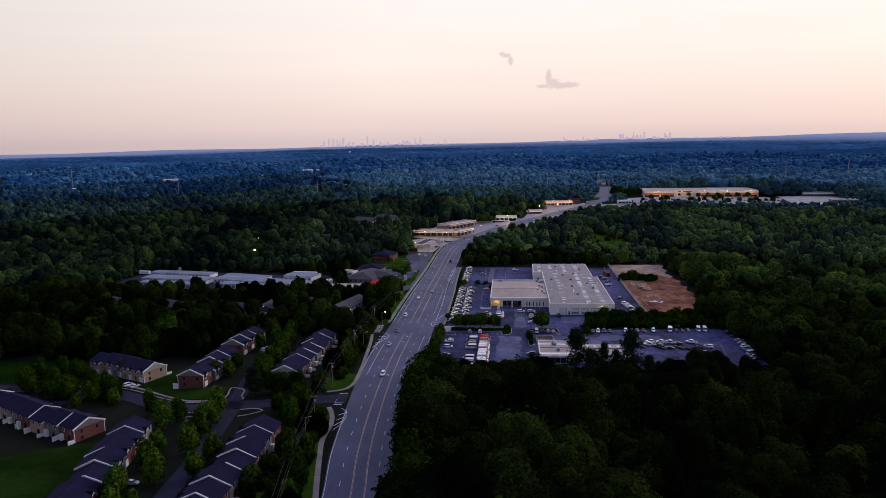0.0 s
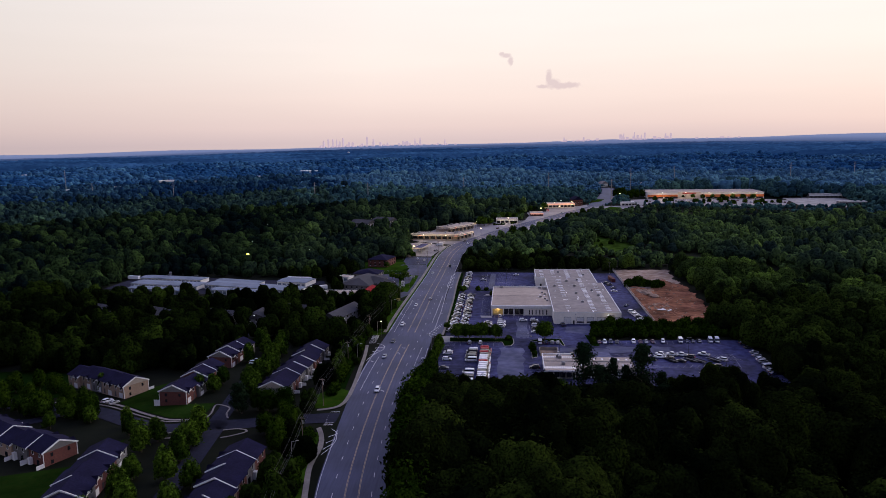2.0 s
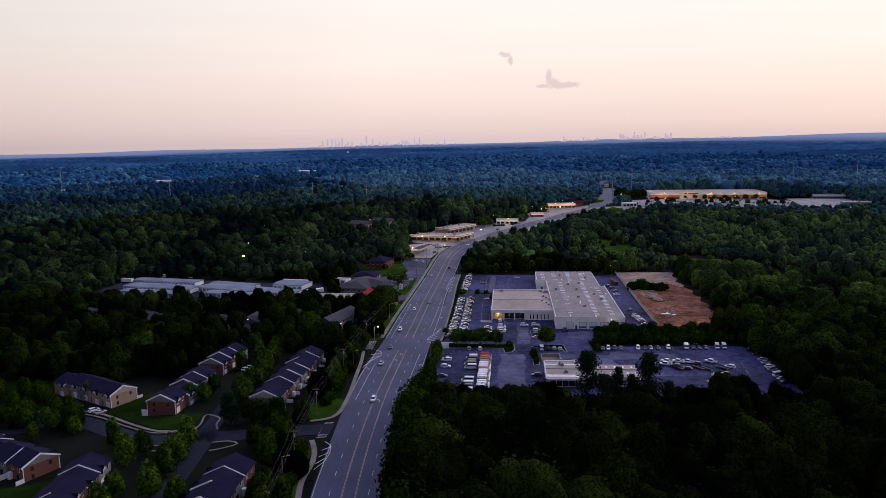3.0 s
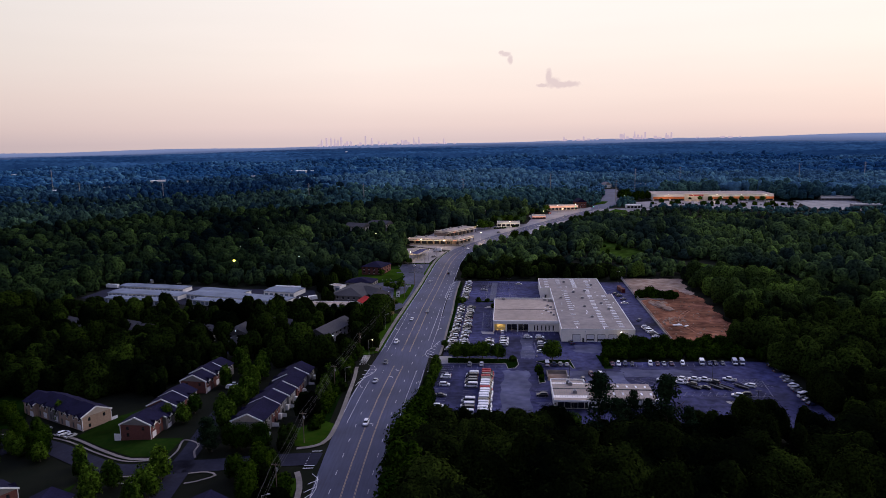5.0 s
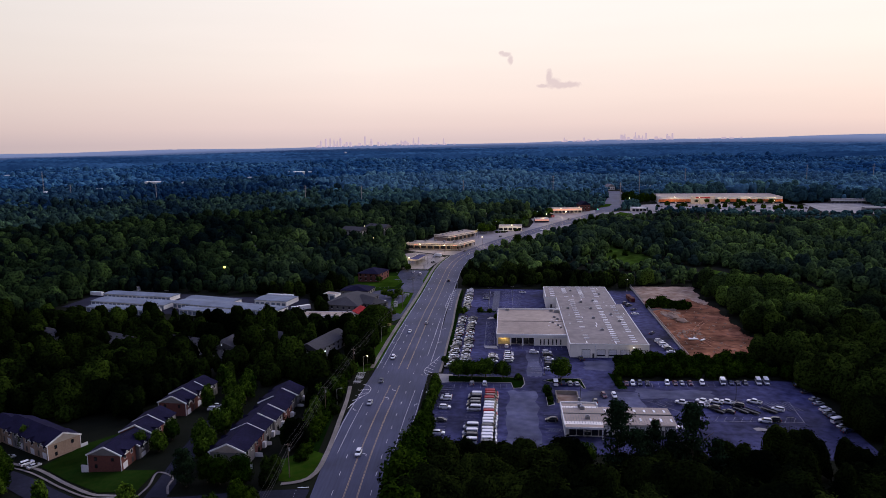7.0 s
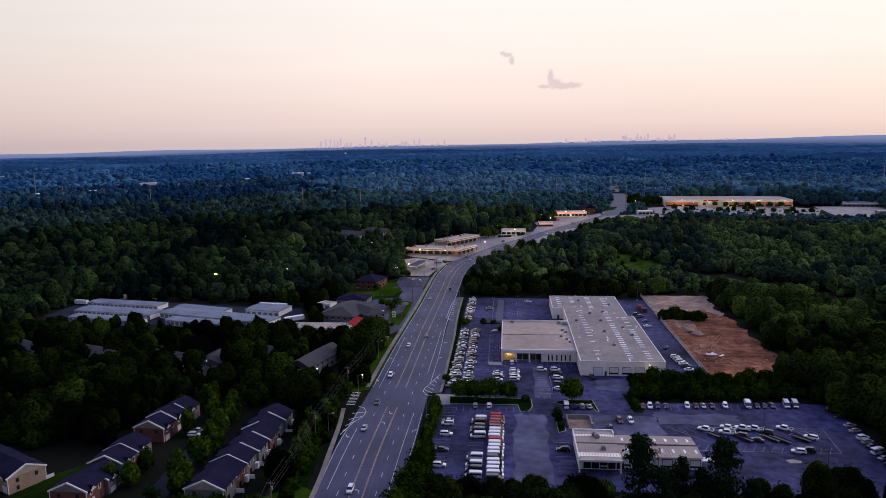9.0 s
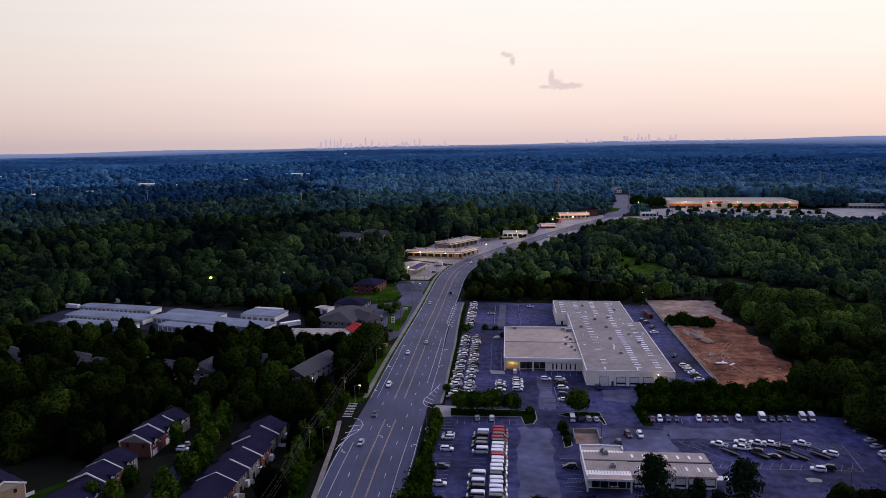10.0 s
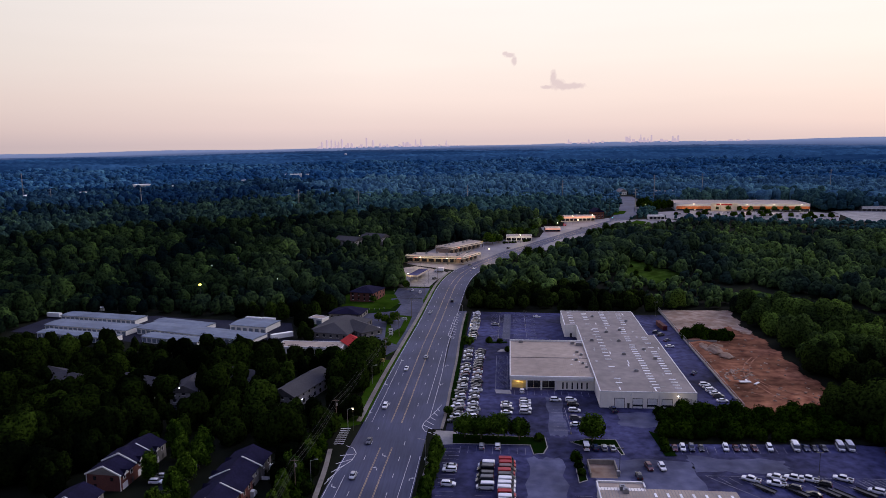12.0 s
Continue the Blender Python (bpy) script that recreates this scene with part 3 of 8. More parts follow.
for side in (-1, 1):
    edge = stretch_of(offset_line(ROADC, side * (HALF - 0.45)), 110, 930)
    for a, b in ((110, 262), (302, 364), (390, 930)):
        run = stretch_of(edge, a, b)
        part("edge_line", ribbon(offset_line(run, -0.08), offset_line(run, 0.08), 0.012), M["white_line"], road)
dash = bmesh.new()
box(dash, -0.08, 0.08, -1.5, 1.5, 0.0, 0.012)
dash_mesh = bpy.data.meshes.new("lane_dash")
dash.to_mesh(dash_mesh)
dash.free()
dash_mesh.materials.append(M["white_line"])
arc = np.r_[0, np.cumsum(np.hypot(*np.diff(ROADC, axis=0).T))]
for side in (-5.85, 5.85):
    lane = offset_line(ROADC, side)
    for s in np.arange(6, arc[-1] - 300, 12.2):
        x, y = np.interp(s, arc, lane[:, 0]), np.interp(s, arc, lane[:, 1])
        x2, y2 = np.interp(s + 3, arc, lane[:, 0]), np.interp(s + 3, arc, lane[:, 1])
        shared("lane_dash", dash_mesh, road, pose(x, y, gz(x, y) + 0.008, 0, 0, -math.degrees(math.atan2(x2 - x, y2 - y))))


def stripe(bm, a, b, wide=0.15, z=0.014, ground_at=gz):
    a, b = Vector(a), Vector(b)
    n = Vector((-(b - a).y, (b - a).x)).normalized() * wide / 2
    bm.faces.new([bm.verts.new((p.x, p.y, ground_at(p.x, p.y) + z)) for p in (a + n, a - n, b - n, b + n)])


def hatch(name, outline, bars):
    bm = bmesh.new()
    for a, b in zip(outline, outline[1:]):
        stripe(bm, a, b, 0.2)
    for a, b in bars:
        stripe(bm, a, b, 0.3)
    part(name, bm, M["white_line"], road, "white hatched road paint")


# hatched areas beside the turn lanes and the two crosswalks
hatch("hatching", [(-56.6, 341), (-53.8, 352), (-51.0, 358), (-50.6, 363), (-52.2, 367), (-55.3, 369)], [((-56.3, 344), (-54.6, 348.5)), ((-56.2, 349), (-53.0, 354)), ((-56.0, 355), (-51.2, 358.5)), ((-55.8, 361), (-50.8, 362.5))])
hatch("hatching", [(-26.0, 380.5), (-28.6, 382), (-30.0, 386), (-29.6, 390), (-26.6, 399), (-24.0, 408)], [((-29.9, 388), (-26.0, 384)), ((-29.2, 392), (-25.8, 388)), ((-28.0, 396), (-25.4, 392.5)), ((-26.6, 400), (-25.0, 397)), ((-25.4, 404), (-24.4, 401.5))])
hatch("hatching", [(-21.0, 560), (-24.3, 552), (-26.3, 512), (-24.9, 506), (-22.3, 503)], [((-26.4 + k * 0.32, 510 + k * 5.2), (-22.4 + k * 0.1, 506.5 + k * 5.2)) for k in range(10)])
hatch("hatching", [(-55.2, 240), (-53.0, 246), (-52.6, 252), (-53.6, 258), (-56.2, 261)], [((-55.6, 244), (-53.4, 248)), ((-55.7, 249), (-52.9, 252.5)), ((-55.9, 254), (-53.0, 257))])
for x0, x1, y0, y1, n in ((-60.2, -56.4, 370.2, 383.6, 9), (-60.2, -56.6, 264.5, 277, 8)):
    bm = bmesh.new()
    for k in range(n):
        y = y0 + (y1 - y0) * k / (n - 1)
        stripe(bm, (x0 + 0.2, y), (x1, y + 0.3), 0.45)
    part("crosswalk", bm, M["white_line"], road, "white ladder crosswalk")
bm = bmesh.new()
for k in range(6):
    stripe(bm, (-25.3, 373.2 + 1.5 * k), (-22.7, 373.4 + 1.5 * k), 0.5)
part("crosswalk", bm, M["white_line"], road, "white ladder crosswalk")


def arrow(x, y, turn, flip=1):
    """A painted turn arrow: shaft, bend and head."""
    bm = bmesh.new()
    m = pose(x, y, 0, 0, 0, turn)
    for a, b, w in (((0, -1.3), (0, 0.3), 0.22), ((0, 0.3), (0.8 * flip, 0.75), 0.22)):
        stripe(bm, (m @ Vector((*a, 0)))[:2], (m @ Vector((*b, 0)))[:2], w)
    bm.faces.new([bm.verts.new((*(m @ Vector((px * flip, py, 0)))[:2], gz(x, y) + 0.016)) for px, py in ((0.7, 0.35), (1.7, 0.95), (0.6, 1.2))])
    part("turn_arrow", bm, M["white_line"], road)


for x, y, turn, flip in ((-54.2, 340, 180, -1), (-52.2, 400, 178, -1), (-50.2, 432, 178, -1), (-46.9, 466, 178, -1), (-41.8, 352, 0, -1), (-41.4, 362, 180, -1),
                         (-30.5, 345, 0, 1), (-29.6, 322, 0, 1), (-26.8, 360, 0, 1), (-25.9, 432, 0, 1), (-24.9, 458, 0, 1), (-42.6, 300, 0, -1)):
    arrow(x, y, turn, flip)


# ---- pavements, verges, side roads ----
def paved(name, poly, mat, label, category, z=0.03, thick=0.0, kind="structure"):
    """A flat sheet, or a kerbed slab, that follows the ground at its corners."""
    bm = bmesh.new()
    top = [bm.verts.new((x, y, gz(x, y) + z)) for x, y in poly]
    face = bm.faces.new(top)
    if thick:
        low = [bm.verts.new((x, y, gz(x, y) + z - thick)) for x, y in poly]
        for k in range(len(poly)):
            bm.faces.new((top[k], low[k], low[(k + 1) % len(poly)], top[(k + 1) % len(poly)]))
    bmesh.ops.triangulate(bm, faces=[face])
    if not thick and max(gz(x, y) for x, y in poly) - min(gz(x, y) for x, y in poly) > 0.3:
        bmesh.ops.subdivide_edges(bm, edges=bm.edges[:], cuts=9, use_grid_fill=True)
        for v in bm.verts:
            v.co.z = gz(v.co.x, v.co.y) + z
    return tagged(finish(name, bm, mat), label, category, kind=kind)


def lane_strip(name, points, half, mat, label, category, z=0.03, thick=0.0, step=4.0):
    line = smooth_line(points, step)[:, :2]
    return tagged(finish(name, ribbon(offset_line(line, -half), offset_line(line, half), z, thick), mat), label, category, kind="structure")


# sidewalk and grass along the west side of the road
WEST_KERB = offset_line(ROADC, -HALF)
for name, y0, y1, near, far_side, z, thick, mat, label, category in (("pavement_west", 387, 684, 1.0, 2.9, 0.15, 0.15, "walk", "pale concrete sidewalk along the road", "sidewalk"),
                                                                 ("verge_kerb", 387, 684, 0.0, 1.0, 0.1, 0.1, "grass", "narrow mown grass strip along the kerb", "grass"),
                                                                 ("verge_walk", 400, 470, 2.9, 6.4, 0.06, 0.0, "grass", "mown grass verge behind the sidewalk", "grass"),
                                                                 ("verge_office", 556, 640, 2.9, 5.2, 0.06, 0.0, "grass", "mown grass verge behind the sidewalk", "grass")):
    left, right = offset_line(ROADC, -HALF - far_side), offset_line(ROADC, -HALF - near)
    along = (WEST_KERB[:, 1] >= y0) & (WEST_KERB[:, 1] <= y1)
    tagged(finish(name, ribbon(left[along], right[along], z, thick), M[mat]), label, category, kind="structure")
lane_strip("pavement_south", [(-61.2, 262), (-58.6, 255), (-56.9, 246), (-57.0, 232), (-55.2, 220), (-51.6, 200), (-47.5, 178), (-44.5, 150)], 0.9, M["walk"], "pale concrete sidewalk along the road", "sidewalk", 0.15, 0.15)
lane_strip("pavement_corner", [(-66, 279.8), (-60, 281), (-56.6, 287), (-56.2, 305), (-57.5, 330), (-58.6, 350), (-60.2, 366)], 0.8, M["walk"], "pale concrete sidewalk by the side street", "sidewalk", 0.15, 0.15)
lane_strip("pavement_east", [(-22.6, 384.5), (-21.8, 400), (-21.4, 420), (-20.7, 445), (-20.0, 470), (-19.8, 500), (-19.2, 530), (-17.9, 562)], 0.55, M["walk"], "pale concrete sidewalk along the road", "sidewalk", 0.15, 0.15)
lane_strip("pavement_lot_side", [(-26.4, 300), (-26.6, 325), (-25.8, 350), (-24.4, 369)], 0.7, M["walk"], "pale concrete sidewalk along the road", "sidewalk", 0.15, 0.15)
lane_strip("road_shoulder", [(-25.3, 384), (-24.4, 412), (-23.7, 440), (-22.9, 470), (-22.5, 492), (-21.4, 525), (-20.4, 550), (-19.6, 566)], 2.3, M["road"], "grey asphalt shoulder beside the road", "road", 0.012)
paved("driveway_east", [(-25.6, 370.2), (-16.5, 371.4), (-16.5, 382.0), (-24.6, 383.0)], M["concrete"], "pale concrete driveway apron", "driveway", 0.045)
paved("verge_west", [(-53.2, 388), (-57.5, 400), (-63, 400), (-64, 386), (-58.0, 384.6)], M["grass"], "mown grass verge by the road", "grass", 0.05)
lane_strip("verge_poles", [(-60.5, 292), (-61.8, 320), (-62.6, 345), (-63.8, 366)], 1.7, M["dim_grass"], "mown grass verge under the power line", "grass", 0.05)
paved("verge_corner", [(-57.4, 282), (-56.9, 300), (-63, 304), (-76, 292), (-74, 284), (-64, 281)], M["grass"], "mown grass corner by the side street", "grass", 0.06)
lane_strip("verge_south", [(-61.5, 258), (-60.5, 240), (-59, 222), (-55, 200), (-51, 178)], 2.4, M["grass"], "mown grass verge by the road", "grass", 0.05)
lane_strip("verge_shops", [(-55.5, 478), (-54.5, 500), (-53.5, 530), (-51.5, 556)], 3.0, M["grass"], "mown grass verge by the shops", "grass", 0.06)
lane_strip("verge_east", [(-19.9, 390), (-19.6, 420), (-18.9, 460), (-18.3, 500), (-16.9, 560)], 1.0, M["dim_grass"], "narrow mown grass strip beside parked cars", "grass", 0.06)
lane_strip("verge_lot_side", [(-24.6, 300), (-24.6, 325), (-23.6, 350), (-21.4, 368)], 1.4, M["grass"], "narrow grass strip between road and lot", "grass", 0.06)

# side streets of the townhouses, with pale kerbs
STREETS = {
    "street_entry": ([(-56, 271.2), (-66, 271.3), (-80, 271.0), (-95, 270.0), (-106, 270.5)], 4.6),
    "street_north": ([(-103.5, 269), (-104.5, 285), (-106.5, 305), (-107.5, 330), (-107, 352), (-108, 372)], 3.6),
    "street_south": ([(-102, 272), (-101, 258), (-99.5, 240), (-98, 220), (-97, 195), (-96, 165)], 3.6),
    "street_west": ([(-103, 271.5), (-114, 270.2), (-126, 270.4), (-140, 278), (-160, 291), (-178, 299), (-208, 303), (-240, 304)], 4.0),
    "street_loop": ([(-176, 293), (-184, 286), (-200, 282), (-216, 286), (-228, 296)], 3.4),
}
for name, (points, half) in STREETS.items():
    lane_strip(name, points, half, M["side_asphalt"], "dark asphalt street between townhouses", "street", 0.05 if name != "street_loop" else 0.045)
for points, side in (([(-110, 276.5), (-118, 276.0), (-126, 276.8), (-139, 284), (-158, 296.6), (-172, 302.5), (-190, 306.5), (-212, 308.6)], 1),
                     ([(-100.5, 276.5), (-103, 282), (-104, 288), (-111.0, 292), (-109.6, 283), (-110, 276.5)], 1),
                     ([(-108, 265.6), (-118, 264.8), (-128, 265.4), (-134, 268), (-128, 262), (-116, 260), (-108, 262.6), (-106, 258)], 1),
                     ([(-98, 264.8), (-92, 265.2), (-88, 262.5), (-93, 259), (-96.5, 258)], 1)):
    lane_strip("kerb", points, 0.35, M["walk"], "pale concrete kerb of the townhouse street", "kerb", 0.12, 0.12, 2.0)
lane_strip("front_walk", [(-113.2, 277.5), (-124, 278), (-138, 286), (-157, 299), (-171, 305)], 0.6, M["walk"], "pale concrete footpath by the townhouses", "footpath", 0.1, 0.1)
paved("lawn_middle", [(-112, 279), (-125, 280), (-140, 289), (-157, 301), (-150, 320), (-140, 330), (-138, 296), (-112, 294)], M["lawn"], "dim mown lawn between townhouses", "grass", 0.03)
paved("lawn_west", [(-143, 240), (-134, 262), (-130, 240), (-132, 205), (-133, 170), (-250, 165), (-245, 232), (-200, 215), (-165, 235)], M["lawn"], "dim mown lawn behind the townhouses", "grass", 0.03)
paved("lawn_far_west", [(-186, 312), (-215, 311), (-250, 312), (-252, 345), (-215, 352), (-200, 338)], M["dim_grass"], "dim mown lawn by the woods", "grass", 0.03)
paved("lawn_field", [(96, 722), (114, 728), (132, 696), (146, 662), (130, 634), (106, 640), (100, 690)], M["field_grass"], "small grass clearing among the trees", "grass", 0.05)
lane_strip("grass_track", [(172, 624), (181, 612), (191, 600), (203, 586), (214, 566), (225, 548), (241, 533), (262, 524), (284, 524), (308, 530)], 5.0, M["field_grass"], "strip of mown grass through the woods", "grass", 0.05)

# ---- the dealer's site: two car parks ----
yard = paved("car_park", lots([(-20.4, -97), (131, -97), (132, -22), (94.2, -18), (94.2, 160), (-20.4, 164)]), M["asphalt"], "dark worn asphalt car park with painted stalls", "car park", 0.02)
yard_flat = 0.02


def lot_stripe_mesh(length, wide=0.12):
    bm = bmesh.new()
    box(bm, 0, length, -wide / 2, wide / 2, 0, 0.012)
    me = bpy.data.meshes.new("stall_line")
    bm.to_mesh(me)
    bm.free()
    me.materials.append(M["faded_line"])
    return me


LINE5 = lot_stripe_mesh(5.2)
LINE4 = lot_stripe_mesh(3.4, 0.1)
stalls = []
for v in np.arange(-96, -32, 2.75):
    stalls.append((-19.2, v, 0))
for v in np.arange(-95, -41, 2.75):
    stalls += [(-7.4, v, 0), (-1.0, v, 0)]
for v in np.arange(102, 158, 2.75):
    stalls += [(-8.2, v, 0), (-2.4, v, 0), (5.0, v, 0), (12.4, v, 0)]
for v in np.arange(-14.5, 6, 2.75):
    stalls += [(19.2, v, 0)]
for u in np.arange(58, 121, 2.9):
    stalls.append((u, -32 + (u - 58) * 0.075, 84))
for u in np.arange(-14, 14, 2.8):
    stalls.append((u, -36.0, 90))
for u in np.arange(68, 117, 3.1):
    stalls += [(u, -48, -58), (u - 1.5, -66.5, 62)]
for u in np.arange(5, 36, 2.8):
    stalls.append((u, 20.4, 90))
for v in np.arange(-85, -62, 2.75):
    stalls.append((22.4, v, 0))
for u, v, turn in stalls:
    shared("stall_line", LINE5, yard, LOT @ pose(u, v, yard_flat + 0.004, 0, 0, turn))
bm = bmesh.new()
for a, b in (((-3.0, 104), (-3.0, 156)), ((12.2, 106), (11.6, 158)), ((4.8, 158.6), (16, 158.9)), ((64.3, -47.2), (119.2, -45.8)), ((70.6, -66.6), (116.9, -66)), ((64.3, -47.2), (76.5, -60.3)), ((76.5, -60.3), (82.8, -67)), ((119.2, -45.8), (116.9, -66)), ((97.7, -52.8), (103.6, -62.5)), ((25.3, -14), (24.6, 7)), ((19, -15.5), (25.2, -15.0)), ((-3.1, 27), (-3.4, 74)), ((1.9, 27), (1.9, 74))):
    stripe(bm, lot(*a)[:2], lot(*b)[:2], 0.16, 0.03)
for v in np.arange(27.5, 73, 1.7):
    stripe(bm, lot(-3.2, v)[:2], lot(1.9, v + 2.6)[:2], 0.14, 0.03)
for u in np.arange(108.5, 119, 1.5):
    stripe(bm, lot(u, -46.6)[:2], lot(u + 3.6, -54.5)[:2], 0.2, 0.03)
for u in np.arange(23.4, 28.2, 0.9):
    stripe(bm, lot(u, -79)[:2], lot(u + 1.0, -76.4)[:2], 0.16, 0.03)
part("hatching", bm, M["faded_line"], yard, "white hatched paint of the car park")
# lighter repairs and a pale drain apron
for row in ([(96.6, -72.2), (99.0, -71.4), (101.6, -72.6), (100.8, -74.2), (97.2, -74.4)], [(-1, 104), (3.2, 104), (3.8, 158), (-0.4, 158)]):
    bm = bmesh.new()
    bm.faces.new([bm.verts.new((*lot(u, v)[:2], 0.028)) for u, v in row])
    part("patch", bm, M["road"] if len(row) == 4 else M["concrete"], yard, "paler repaired patch of paving")


wob = random.Random(12)
for u0, u1, v0, v1 in ((8.6, 20.6, -94, -38), (30, 62, -60, -37), (62, 92, -44, -34), (17.5, 24, -20, 18), (44, 82, -10, 4)):
    rim = [(u0 + (u1 - u0) * k / 9, v0 + wob.uniform(-1.2, 1.2)) for k in range(10)] + [(u1 + wob.uniform(-1, 1), v0 + (v1 - v0) * k / 9) for k in range(1, 9)]
    rim += [(u1 - (u1 - u0) * k / 9, v1 + wob.uniform(-1.2, 1.2)) for k in range(10)] + [(u0 + wob.uniform(-1, 1), v1 - (v1 - v0) * k / 9) for k in range(1, 9)]
    bm = bmesh.new()
    face = bm.faces.new([bm.verts.new((*lot(u, v)[:2], 0.025)) for u, v in rim])
    bmesh.ops.triangulate(bm, faces=[face])
    part("worn_lane", bm, M["lane_asphalt"], yard, "paler worn driving lane")


def island(points, grass=True, label="kerbed grass island in the car park"):
    """A kerbed island: concrete rim, planted middle."""
    poly = [Vector(lot(u, v)[:2]) for u, v in points]
    mid = sum(poly, Vector((0, 0))) / len(poly)
    bm = bmesh.new()
    prism(bm, [tuple(p) for p in poly], 0.0, 0.16)
    rim = finish("traffic_island", bm, M["concrete"])
    tagged(rim, label, "traffic island", "car park islands")
    if grass:
        bm = bmesh.new()
        n = len(poly)
        inner = []
        for k in range(n):
            a, b = (poly[k] - poly[k - 1]).normalized(), (poly[(k + 1) % n] - poly[k]).normalized()
            na = (Vector((-a.y, a.x)) + Vector((-b.y, b.x))).normalized()
            inner.append(poly[k] + na * 0.4 * GRASS_SIDE)
        face = bm.faces.new([bm.verts.new((*p, 0.19)) for p in inner])
        bmesh.ops.triangulate(bm, faces=[face])
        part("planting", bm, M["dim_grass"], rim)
    return rim


GRASS_SIDE = -1
island([(-17.8, -20.7), (15.7, -21.9), (16.2, -30), (14.6, -35), (11.0, -35.8), (10.0, -28.6), (-17.2, -29.2)])
island([(24.2, -25), (30, -22), (40.4, -22), (41.6, -34), (40.4, -34.4), (38.8, -27.2), (27.2, -27.6)])
island([(24.2, -36), (26.6, -36.4), (27.4, -53), (24.4, -55)])
island([(-8.8, 95.2), (1.5, 95.8), (1.5, 98.4), (-8.6, 98.0)])
island([(-3.4, 80.4), (2.4, 80.8), (2.4, 84.0), (-1.6, 84.4)], False, "pale concrete island in the car park")
island([(-2.6, 21.6), (3.8, 21.2), (3.2, 25.6), (-3.4, 26)], False, "pale concrete island in the car park")
island([(55, -34), (58.4, -33.6), (57.2, -18), (53.4, -14)], True, "kerbed planted island with dry shrubs")
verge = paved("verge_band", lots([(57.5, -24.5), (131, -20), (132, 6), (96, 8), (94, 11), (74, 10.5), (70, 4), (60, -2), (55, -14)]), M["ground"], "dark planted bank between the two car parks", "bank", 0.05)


# ---- buildings of the dealer ----
def gasket(parent, name, x0, x1, y, z0, z1, mat, label="", depth=0.12, back=False):
    """A panel set proud of or into a wall that faces -y."""
    return part(name, boxes((x0, x1, y - (0 if back else depth), y + (depth if back else 0.02), z0, z1)), mat, parent, label)


def overhead_door(parent, x0, x1, y, z1, windowed=True):
    frame_bm = boxes((x0 - 0.18, x0, y - 0.1, y + 0.02, 0, z1 + 0.18), (x1, x1 + 0.18, y - 0.1, y + 0.02, 0, z1 + 0.18), (x0, x1, y - 0.1, y + 0.02, z1, z1 + 0.18))
    door = part("overhead_door", frame_bm, M["dark_metal"], parent, "white sectional overhead door")
    n = 5
    for k in range(n):
        h = z1 / n
        part("door_panel", boxes((x0, x1, y - 0.06, y + 0.01, k * h + 0.02, (k + 1) * h - 0.02)), M["dark_glass"] if windowed and k == 1 else M["white_trim"], door)
    return door


garage = empty("service_garage", LOT, "long cream service building with a flat grey roof", "building")
H = 6.5
part("wall", (lambda b: (prism(b, [(38.6, 8.5), (75.8, 8.5), (75.8, 92), (72.7, 92), (72.7, 141), (32.4, 141), (32.4, 109.5), (38.6, 109.5)], 0, H), b)[1])(bmesh.new()), M["white_wall"], garage)
part("roof", (lambda b: (prism(b, [(38.9, 8.8), (75.5, 8.8), (75.5, 91.7), (72.4, 91.7), (72.4, 140.7), (32.7, 140.7), (32.7, 109.8), (38.9, 109.8)], H, H + 0.05), b)[1])(bmesh.new()), M["grey_roof"], garage, "flat grey membrane roof")
bm = boxes((38.6, 75.8, 8.4, 8.75, H, H + 0.35), (38.5, 38.9, 8.4, 109.5, H, H + 0.22), (75.5, 75.9, 8.4, 92, H, H + 0.22), (72.4, 72.8, 92, 141, H, H + 0.22), (32.3, 32.7, 109.5, 141, H, H + 0.22), (32.4, 72.7, 140.7, 141.1, H, H + 0.3), (32.4, 38.6, 109.3, 109.7, H, H + 0.25))
part("parapet", bm, M["white_trim"], garage, "pale metal parapet cap")
sky_bm = bmesh.new()
box(sky_bm, -1.35, 1.35, -0.45, 0.45, 0, 0.16)
sky_mesh = bpy.data.meshes.new("skylight")
sky_bm.to_mesh(sky_mesh)
sky_bm.free()
sky_mesh.materials.append(M["skylight"])
rng = random.Random(3)
for u, va, vb, step in ((47.5, 14, 106, 5.2), (61.5, 14, 106, 3.5), (70.0, 14, 90, 3.5), (45, 112, 139, 3.4), (55, 110, 139, 3.4), (64, 112, 139, 4.6), (37, 114, 139, 5.6)):
    v = va
    while v < vb:
        if rng.random() > (0.3 if u == 47.5 else 0.1):
            shared("skylight", sky_mesh, garage, pose(u + rng.uniform(-0.15, 0.15), v, H + 0.05))
        v += step
for u, v in ((43.5, 80), (55.5, 58), (66, 66), (52.5, 96), (60, 100), (66, 118), (49, 128), (56.5, 80), (68.5, 52), (57, 34)):
    hvac = part("roof_vent", boxes((u - 0.8, u + 0.8, v - 0.6, v + 0.6, H + 0.05, H + 0.95), (u - 0.5, u + 0.5, v - 0.35, v + 0.35, H + 0.95, H + 1.15)), M["steel"], garage)
worn = random.Random(9)
for k in range(46):
    u, v = worn.uniform(40, 74), worn.uniform(12, 106) if k < 34 else worn.uniform(110, 139)
    a, b = worn.choice(((0.25, 1.6), (0.2, 2.6), (0.9, 0.3), (0.5, 0.5)))
    part("roof_patch", boxes((u - a, u + a, v - b, v + b, H + 0.05, H + 0.07 + 0.002 * (k % 5))), M["skylight"] if worn.random() < 0.45 else M["metal_roof"], garage)
